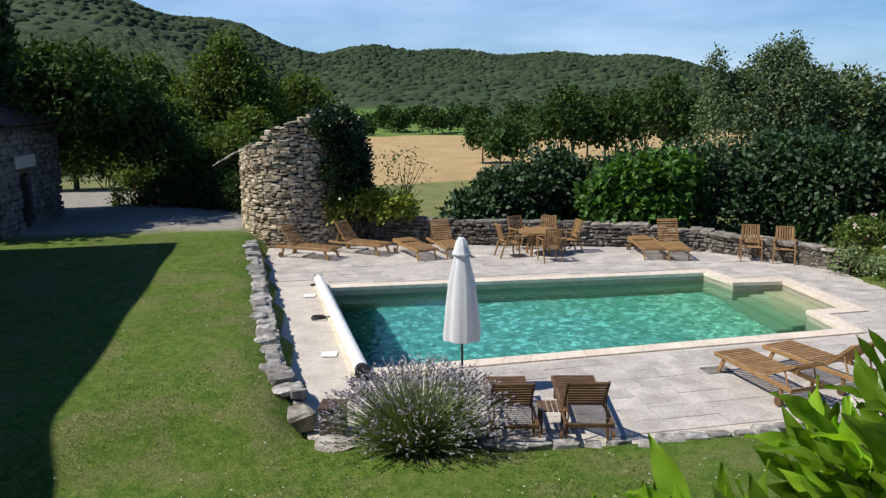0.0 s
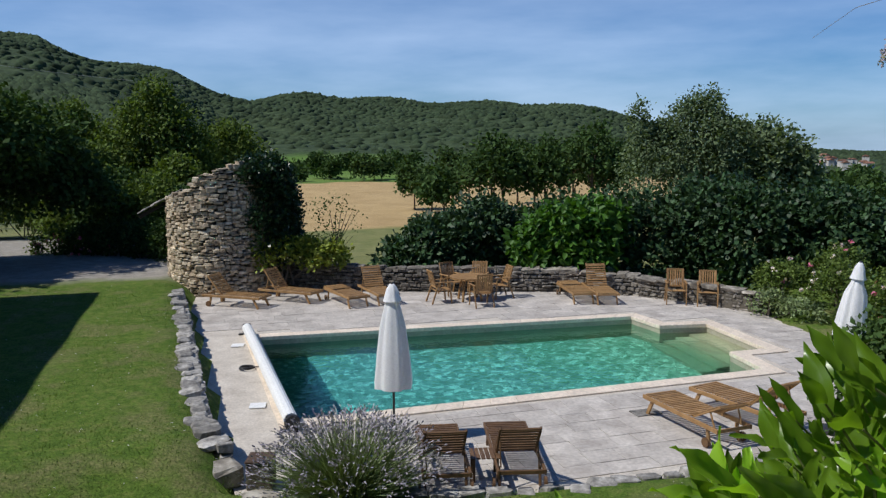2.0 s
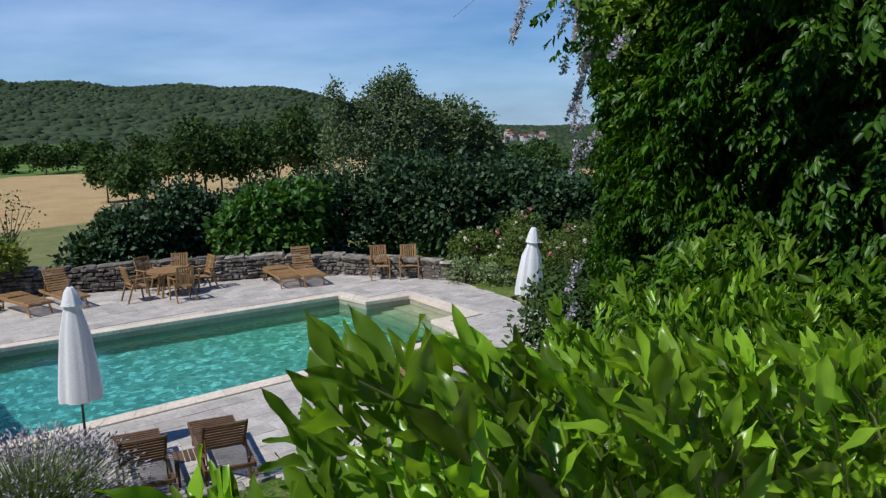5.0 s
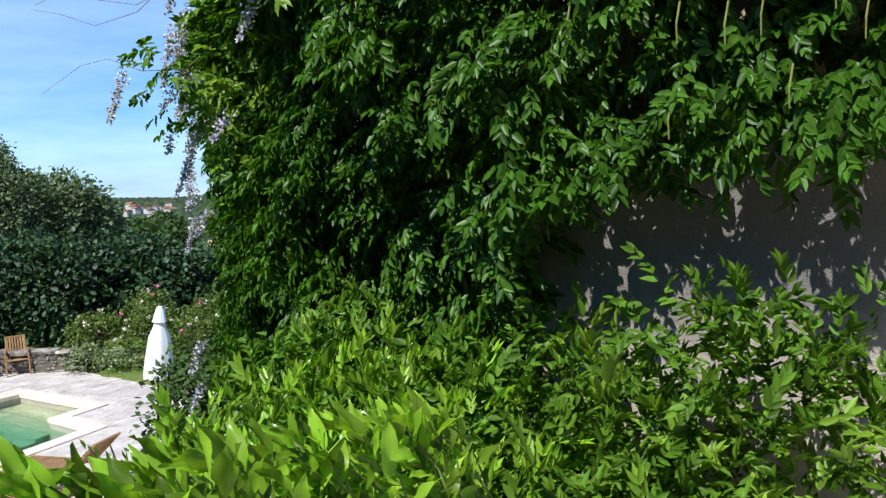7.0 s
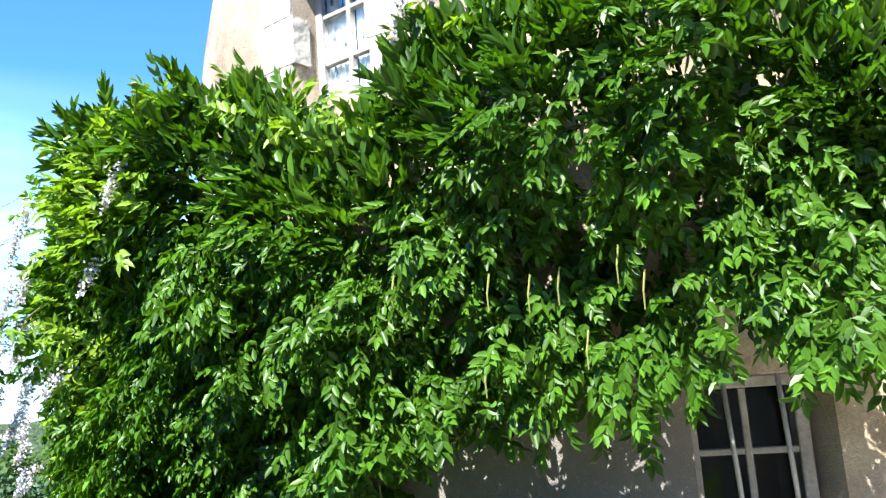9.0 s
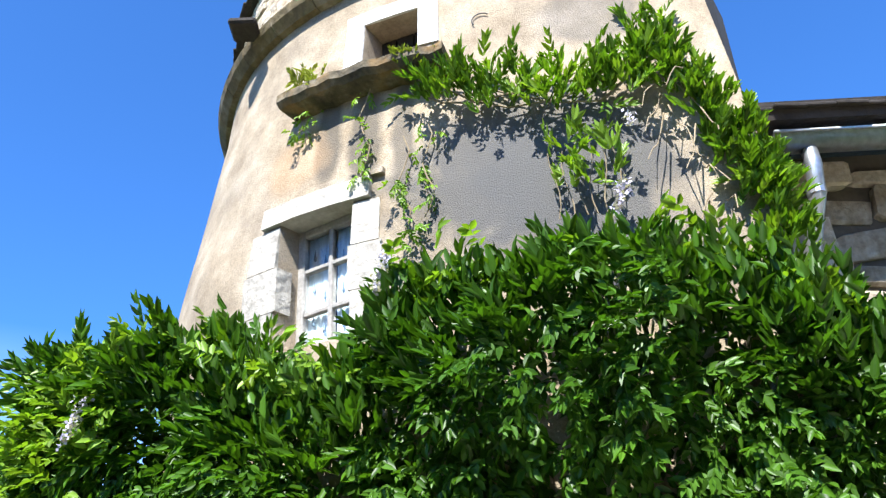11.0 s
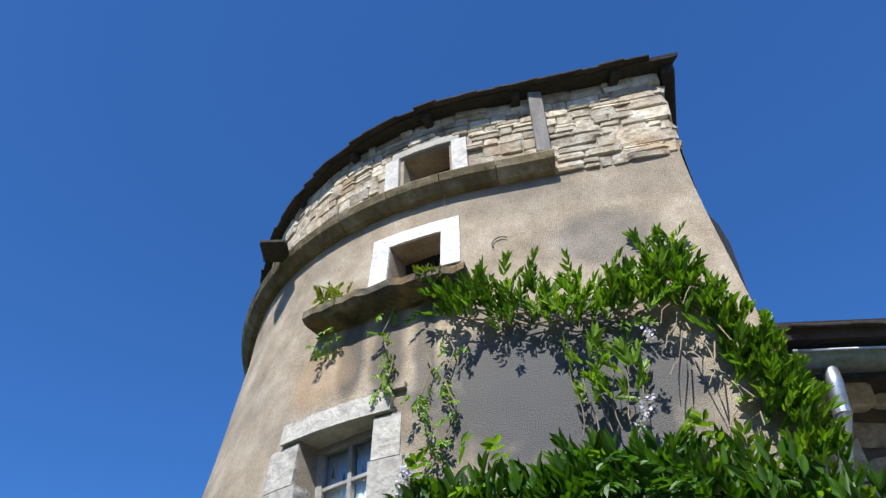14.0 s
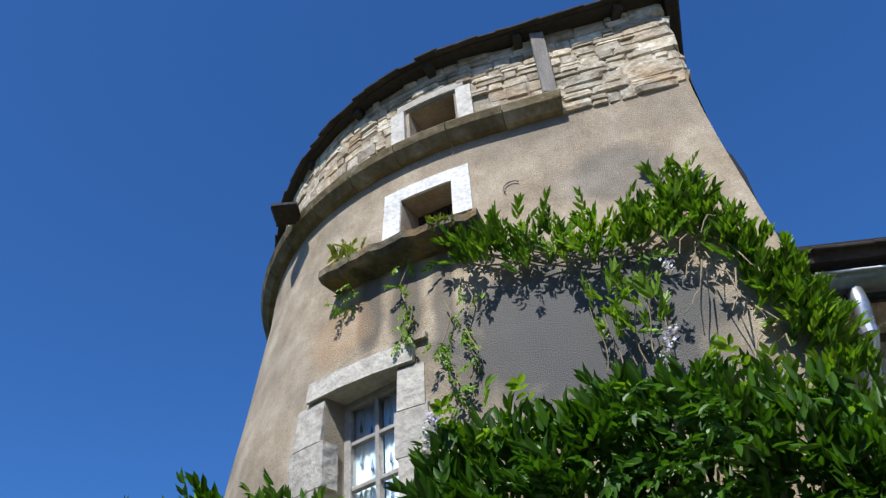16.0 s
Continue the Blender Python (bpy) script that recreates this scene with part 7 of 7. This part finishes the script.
# ---- garden furniture ----
def lounger(name, at, turn, back, mat, label, group="sun loungers", wheels=True):
    """A slatted wooden lounger, feet towards +x, the backrest raised by an angle at the -x end."""
    t = empty(name, at, label, "sun lounger", group, turn=turn)
    L, W, H = 2.0, 0.69, 0.36
    for s in (-1, 1):
        part("side_rail", boxed((L, 0.035, 0.075), (0, s * (W / 2 - 0.018), H - 0.04), None, 0.006), mat, t)
    for x in (-L / 2 + 0.02, L / 2 - 0.02):
        part("end_rail", boxed((0.03, W - 0.074, 0.06), (x, 0, H - 0.04), None, 0.005), mat, t)
    for x, s in ((0.82, -1), (0.82, 1), (-0.72, -1), (-0.72, 1)):
        leg = bmesh.new()
        if x > 0:
            beam(leg, (x + 0.1, s * (W / 2 - 0.055), 0.0), (x - 0.06, s * (W / 2 - 0.055), H - 0.06), 0.036, 0.07)
        else:
            beam(leg, (x - 0.04, s * (W / 2 - 0.055), 0.02), (x + 0.02, s * (W / 2 - 0.055), H - 0.06), 0.036, 0.06)
        part("leg", leg, mat, t)
        if wheels and x < 0:
            bm = tube([(x - 0.04, s * (W / 2 + 0.005), 0.08), (x - 0.04, s * (W / 2 + 0.04), 0.08)], 0.08, 16)
            part("wheel", bm, M_TEAKDARK, t, "dark wooden wheel")
    slat = bpy.data.meshes.new("slat")
    bm = boxed((0.05, W - 0.075, 0.016), (0, 0, 0), None, 0.004)
    bm.to_mesh(slat)
    bm.free()
    slat.materials.append(mat)
    for k in range(16):
        o = new("slat", slat)
        o.parent = t
        o.matrix_basis = Matrix.Translation((L / 2 - 0.06 - 0.08 * k, 0, H + 0.002))
    hinge = Matrix.Translation((L / 2 - 0.06 - 0.064 * 20, 0, H + 0.004)) @ pose(0, 0, 0, 0, back, 0)
    bl = 0.74
    bm = bmesh.new()
    for s in (-1, 1):
        box(bm, (bl, 0.03, 0.04), (-bl / 2, s * (W / 2 - 0.06), 0.0), hinge, 0.005)
    box(bm, (0.03, W - 0.12, 0.03), (-bl + 0.03, 0, -0.005), hinge, 0.004)
    backrest = part("backrest", bm, mat, t)
    for k in range(9):
        o = new("slat", slat)
        o.parent = backrest
        o.matrix_basis = hinge @ Matrix.Translation((-0.035 - 0.078 * k, 0, 0.026))
    if back > 12:
        for s in (-1, 1):
            bm = bmesh.new()
            p = hinge @ Vector((-bl * 0.6, s * (W / 2 - 0.075), -0.01))
            beam(bm, p, (p.x - 0.12, p.y, H - 0.05), 0.02, 0.03)
            part("prop", bm, mat, t)
    return t


lounger("sun_lounger", (2.2, 11.6, 0), 83, 47, M_TEAKDARK, "slatted teak sun lounger facing the pool, darkened as in shade", wheels=True)
lounger("sun_lounger", (3.27, 11.48, 0), 81, 47, M_TEAKDARK, "slatted teak sun lounger facing the pool, darkened as in shade")
lounger("sun_lounger", (6.72, 12.35, 0), 99, 28, M_TEAK, "oiled teak slatted lounger with wheels beside the pool")
lounger("sun_lounger", (7.85, 12.65, 0), 106, 42, M_TEAK, "oiled teak slatted lounger with raised back beside the pool")
lounger("sun_lounger", (-1.25, 25.15, 0), -32, 50, M_TEAK, "oiled teak slatted sun lounger before the ruin, back raised")
lounger("sun_lounger", (0.35, 25.6, 0), -38, 54, M_TEAK, "oiled teak slatted sun lounger before the wall, back raised")
lounger("sun_lounger", (2.0, 24.8, 0), -72, 0, M_TEAK, "oiled teak sun lounger with its back laid flat")
lounger("sun_lounger", (3.0, 25.0, 0), -78, 55, M_TEAK, "oiled teak slatted sun lounger before the wall, back raised")
lounger("sun_lounger", (8.95, 23.7, 0), -95, 0, M_TEAK, "oiled teak sun lounger with its back laid flat")
lounger("sun_lounger", (9.65, 23.45, 0), -98, 62, M_TEAK, "oiled teak slatted sun lounger before the wall, back raised")


def armchair(at, turn, label, group, mat):
    """A slatted garden armchair that faces +x."""
    t = empty("garden_chair", at, label, "chair", group, turn=turn)
    W, D = 0.56, 0.5
    for s in (-1, 1):
        bm = bmesh.new()
        beam(bm, (D / 2, s * W / 2, 0), (D / 2 - 0.06, s * W / 2, 0.64), 0.035, 0.045)
        part("leg", bm, mat, t)
        bm = bmesh.new()
        beam(bm, (-D / 2 - 0.12, s * W / 2, 0), (-D / 2 + 0.1, s * W / 2, 0.64), 0.035, 0.045)
        part("leg", bm, mat, t)
        part("armrest", boxed((0.54, 0.06, 0.024), (-0.01, s * W / 2, 0.655), None, 0.006), mat, t)
        bm = bmesh.new()
        beam(bm, (-0.18, s * (W / 2 - 0.045), 0.4), (-0.36, s * (W / 2 - 0.045), 1.0), 0.03, 0.04)
        part("back_post", bm, mat, t)
    for k in range(7):
        part("seat_slat", boxed((0.055, W - 0.05, 0.018), (0.22 - 0.067 * k, 0, 0.42 + 0.004 * (3 - abs(k - 3)) - 0.006 * k), None, 0.004), mat, t)
    for z in (0.5, 0.98):
        part("back_rail", boxed((0.026, W - 0.08, 0.05), (-0.2 - (z - 0.46) * 0.3, 0, z), None, 0.005), mat, t)
    for k in range(7):
        bm = bmesh.new()
        y = (k - 3) * 0.066
        beam(bm, (-0.212, y, 0.5), (-0.356, y, 0.98), 0.044, 0.014)
        part("back_slat", bm, mat, t)
    return t


armchair((11.55, 22.25, 0), -112, "slatted teak armchair before the low wall", "armchairs by the wall", M_TEAK)
armchair((12.3, 21.75, 0), -118, "slatted teak armchair before the low wall", "armchairs by the wall", M_TEAK)
TX, TY = 5.75, 24.3
for dx, dy, turn in ((-0.95, -0.15, 8), (0.1, -0.98, 95), (0.98, 0.15, 188), (-0.35, 1.0, -70), (0.5, 0.95, -115)):
    armchair((TX + dx, TY + dy, 0), turn, "slatted teak armchair at the round table", "chairs round the table", M_TEAK)
table = empty("garden_table", (TX, TY, 0), "round slatted teak table on splayed legs", "table")
for k in range(13):
    y = (k - 6) * 0.092
    half = math.sqrt(max(0.05, 0.62 ** 2 - y * y))
    part("tabletop_slat", boxed((2 * half, 0.086, 0.024), (0, y, 0.735), None, 0.004), M_TEAK, table)
part("rim", lathe([(0.58, 0.69), (0.62, 0.69), (0.62, 0.725), (0.58, 0.725)], 24), M_TEAK, table)
for k in range(4):
    a = radians(45 + 90 * k)
    bm = bmesh.new()
    beam(bm, (0.42 * math.cos(a), 0.42 * math.sin(a), 0), (0.3 * math.cos(a), 0.3 * math.sin(a), 0.7), 0.06, 0.06)
    part("leg", bm, M_TEAK, table)
side = empty("side_table", (2.76, 11.2, 0), "small slatted dark wooden side table between two loungers", "table", turn=-8)
for k in range(6):
    part("slat", boxed((0.06, 0.42, 0.018), (-0.18 + 0.072 * k, 0, 0.36), None, 0.004), M_TEAKDARK, side)
for x in (-0.17, 0.17):
    for y in (-0.17, 0.17):
        part("leg", boxed((0.035, 0.035, 0.35), (x, y, 0.175), None, 0.004), M_TEAKDARK, side)


def parasol(at, top, bottom, r, label, lean=(0, 0)):
    """A closed parasol: folded canvas with deep pleats, a top flap and a pole."""
    t = empty("parasol", at, label, "parasol", "parasols")
    t.matrix_basis = pose(*at, lean[0], lean[1], 0)
    part("pole", tube([(0, 0, 0.0), (0, 0, top - 0.1)], 0.02, 10), M_BLACK, t, "dark pole", smooth=True)
    part("base", lathe([(0.24, 0.0), (0.24, 0.05), (0.06, 0.09), (0.035, 0.3)], 20), M_BLACK, t, "round dark base")

    def pleated(profile, pleats, deep, name, seed):
        bm = bmesh.new()
        rings = []
        n = pleats * 6
        for r_, z in profile:
            ring_ = []
            for i in range(n):
                a = 2 * math.pi * i / n
                f = 1 + deep * math.sin(pleats * a + 0.6 * math.sin(z * 2 + seed)) * (0.5 + 0.5 * math.sin(2.3 * a + seed))
                ring_.append(bm.verts.new((r_ * f * math.cos(a), r_ * f * math.sin(a), z)))
            rings.append(ring_)
        for p, q in zip(rings, rings[1:]):
            for i in range(n):
                bm.faces.new((p[i], p[(i + 1) % n], q[(i + 1) % n], q[i]))
        bm.faces.new(rings[-1])
        return part(name, bm, M_CANVAS, t, smooth=True)

    pleated([(r, bottom), (r * 1.02, bottom + 0.12), (r * 0.92, bottom + 0.3 * (top - bottom)), (r * 0.72, bottom + 0.58 * (top - bottom)), (r * 0.42, top - 0.34), (r * 0.36, top - 0.28), (r * 0.26, top - 0.16)], 8, 0.2, "canopy", 1.0)
    pleated([(r * 0.56, top - 0.27), (r * 0.48, top - 0.22), (r * 0.34, top - 0.08), (r * 0.2, top - 0.02), (r * 0.14, top)], 8, 0.08, "top_flap", 2.0)
    part("finial", lathe([(0.016, top - 0.02), (0.02, top + 0.01), (0.006, top + 0.035)], 10), M_BLACK, t)
    return t


parasol((1.7, 12.98, 0), 2.6, 0.9, 0.27, "closed white canvas parasol on a dark pole by the pool")
parasol((8.9, 11.72, 0), 2.87, 1.63, 0.21, "closed white canvas parasol leaning beside a shrub", lean=(2, 5.5))

# rolled pool cover
roller = empty("pool_cover_roller", (-0.5, 18.2, 0), "long white rolled pool cover on end brackets", "pool cover")
a0, a1_ = Vector((-0.35, 3.0, 0.17)), Vector((0.56, -4.35, 0.17))
bm = bmesh.new()
n = 28
d = (a1_ - a0).normalized()
sd = d.cross(Vector((0, 0, 1))).normalized()
prof = [0.122 + 0.005 * (i % 2) for i in range(n)]
r0 = [bm.verts.new(a0 + sd * (prof[i] * math.cos(2 * math.pi * i / n)) + Vector((0, 0, prof[i] * math.sin(2 * math.pi * i / n)))) for i in range(n)]
r1 = [bm.verts.new(a1_ + sd * (prof[i] * math.cos(2 * math.pi * i / n)) + Vector((0, 0, prof[i] * math.sin(2 * math.pi * i / n)))) for i in range(n)]
for i in range(n):
    bm.faces.new((r0[i], r0[(i + 1) % n], r1[(i + 1) % n], r1[i]))
bm.faces.new(r0[::-1])
bm.faces.new(r1)
part("roll", bm, M_WHITE, roller, "rolled white plastic slats")
for e in (a0 - d * 0.06, a1_ + d * 0.06):
    m = Matrix.Translation((e.x, e.y, 0)) @ pose(0, 0, 0, 0, 0, -6)
    part("bracket", boxed((0.2, 0.07, 0.28), (0, 0, 0.14), m, 0.015), M_BLACK, roller, "dark end bracket")
    part("foot", boxed((0.42, 0.14, 0.025), (0, 0, 0.012), m, 0.005), M_BLACK, roller)
part("hand_wheel", lathe([(0.12, -0.015), (0.14, 0.0), (0.12, 0.015)], 20, at=(0, 0, 0)), M_BLACK, roller, "black hand wheel").matrix_basis = Matrix.Translation(a1_ + d * 0.13) @ pose(0, 0, 0, 90, 0, 8)

# coil of hose, skimmer lids and a grate on the paving
hose = empty("hose_coil", (-0.78, 17.9, 0.0), "small coil of dark hose on the paving", "hose")
pts = [(0.17 * math.cos(t) * (1 - 0.01 * t), 0.13 * math.sin(t), 0.015 + 0.003 * t) for t in np.linspace(0, 18, 60)] + [(0.3, 0.1, 0.02), (0.42, 0.22, 0.015)]
part("coil", tube(pts, 0.012, 6), M_BLACK, hose, smooth=True)
for x, y in ((-1.05, 20.1), (-0.52, 15.3)):
    lid = empty("skimmer_lid", (x, y, 0.002), "square white skimmer lid set in the paving", "lid", "skimmer lids", turn=-6)
    part("plate", boxed((0.3, 0.3, 0.02), (0, 0, 0.006), None, 0.004), M_WHITE, lid)
gr = empty("drain_grate", (6.3, 13.3, 0.002), "small grey stone drain cover beside a lounger's foot", "drain", turn=6)
part("plate", boxed((0.5, 0.32, 0.02), (0, 0, 0.006), None, 0.004), M_GREYSTONE, gr)

S_BOULDER = stones_of(M_BOULDER, "boulder", 0.16, 6)
# end of the retaining wall: boulders, and a stone block with a rusty lid
for x, y, sx, sy, sz, rz in ((-0.93, 11.78, 0.48, 0.4, 0.36, 20), (-1.28, 11.62, 0.34, 0.3, 0.3, -15), (-1.4, 12.0, 0.36, 0.34, 0.34, 50), (-0.55, 10.95, 0.75, 0.5, 0.12, 10)):
    o = new("boulder", S_BOULDER[int(abs(x) * 10) % 6])
    o.matrix_basis = pose(x, y, sz * 0.4, 6, -5, rz) @ Matrix.Diagonal((sx, sy, sz, 1))
    tagged(o, "rough weathered limestone boulder at the wall's end", "boulder", "wall-end boulders")
blk = empty("valve_box", (-0.42, 11.6, 0), "dark stone box with a rust-brown lid beside the lavender", "box", turn=-12)
part("box_body", boxed((0.36, 0.36, 0.4), (0, 0, 0.2), None, 0.02), M_CORE, blk)
part("lid", boxed((0.38, 0.38, 0.04), (0, 0, 0.42), None, 0.01), M_RUST, blk, "rust-brown lid")
# edging stones along the lawn side of the terrace
for k in range(16):
    t = k / 15
    x = 1.3 + 5.6 * t
    y = float(np.interp(x, [0.9, 2.1, 3.9, 5.3, 6.7], [10.92, 10.66, 10.4, 10.56, 10.78])) + rr.uniform(-0.05, 0.05)
    o = new("edging_stone", S_GREY[k % 6])
    o.matrix_basis = pose(x, y, 0.02, rr.uniform(-5, 5), rr.uniform(-5, 5), rr.uniform(-25, 25)) @ Matrix.Diagonal((rr.uniform(0.22, 0.45), rr.uniform(0.16, 0.26), rr.uniform(0.1, 0.18), 1))
    tagged(o, "rough grey edging stone between paving and lawn", "stone", "edging stones")

# power line far over the hill
wire = tagged(part("power_line", tube([(-80 + 8 * k, 150 + 3 * k, 22.5 - 0.9 * k + 0.05 * (k - 4) ** 2) for k in range(9)], 0.03, 5), M_IRON), "thin pale overhead line against the hillside", "cable")

# ---- pool coping and paving stones ----
def slab_mesh(w, d, h, mat, name):
    me = bpy.data.meshes.new(name)
    bm = boxed((w, d, h), (0, 0, -h / 2), None, 0.006)
    bm.to_mesh(me)
    bm.free()
    me.materials.append(mat)
    return me


for k, p in enumerate(POOL):
    p, q, g0, g1 = Vector(p), Vector(POOL[(k + 1) % len(POOL)]), Vector(COPING[k]), Vector(COPING[(k + 1) % len(POOL)])
    n = max(1, round((q - p).length / 0.52))
    inn0, inn1 = p + (p - g0) * 0.06, q + (q - g1) * 0.06
    for j in range(n):
        t0, t1 = j / n + (0.004 / max(0.5, (q - p).length) if j else 0), (j + 1) / n
        bm = bmesh.new()
        c = [inn0.lerp(inn1, t0), inn0.lerp(inn1, t1), g0.lerp(g1, t1), g0.lerp(g1, t0)]
        lo = [bm.verts.new((v.x, v.y, -0.07)) for v in c]
        hi = [bm.verts.new((v.x, v.y, 0.022)) for v in c]
        bm.faces.new(hi)
        bm.faces.new(lo[::-1])
        for i in range(4):
            bm.faces.new((lo[i], lo[(i + 1) % 4], hi[(i + 1) % 4], hi[i]))
        bmesh.ops.recalc_face_normals(bm, faces=list(bm.faces))
        bmesh.ops.bevel(bm, geom=[e for e in bm.edges if all(abs(v.co.z - 0.022) < 1e-4 for v in e.verts)], offset=0.007, segments=1, affect="EDGES")
        pool_part("coping_stone", bm, M_COPING)

rs = random.Random(17)
ang = 5.0
rot = Matrix.Rotation(radians(ang), 3, "Z")
slabs = []
v = 9.5
out_poly = grown(TERRACE[::1], -0.05)
hole = grown(POOL, 0.35)
while v < 29:
    dpt = rs.choice((0.36, 0.42, 0.48))
    u = -5 + rs.uniform(0, 0.4)
    while u < 16:
        w = rs.uniform(0.4, 0.85)
        todo = [(u, w)]
        while todo:
            u0, w0 = todo.pop()
            ok = True
            for a_, b_ in ((0, 0), (1, 0), (0, 1), (1, 1), (0.5, 0), (0.5, 1), (0, 0.5), (1, 0.5)):
                c = rot @ Vector((u0 + w0 * a_, v + dpt * b_, 0))
                if not inside(TERRACE, c.x, c.y) or inside(hole, c.x, c.y) or c.x < -0.05 - (c.y - 13) * 0.07 - (3 if c.y > 21.6 else 0):
                    ok = False
                    break
            if ok:
                slabs.append((u0, v, w0, dpt))
            elif w0 > 0.22:
                todo += [(u0, w0 / 2), (u0 + w0 / 2, w0 / 2)]
        u += w
    v += dpt
slabs.sort(key=lambda s_: s_[1])
unit_slab = slab_mesh(1, 1, 1, M_PAVE, "paving_stone")
unit_rest = slab_mesh(1, 1, 1, M_PAVE_REST, "paving")
mats = []
for u, v, w, dpt in slabs:
    c = rot @ Vector((u + w / 2, v + dpt / 2, 0))
    mats.append(pose(c.x, c.y, 0.0 + rs.uniform(-0.003, 0.003), rs.uniform(-0.3, 0.3), rs.uniform(-0.3, 0.3), ang) @ Matrix.Diagonal((w - 0.008, dpt - 0.008, 0.05, 1)))
for m in mats[:300]:
    o = new("paving_stone", unit_slab)
    o.parent = terrace
    o.matrix_basis = m
join_stones("paving", mats[300:], [unit_rest], terrace, M_PAVE_REST, "more limestone slabs of the same terrace")
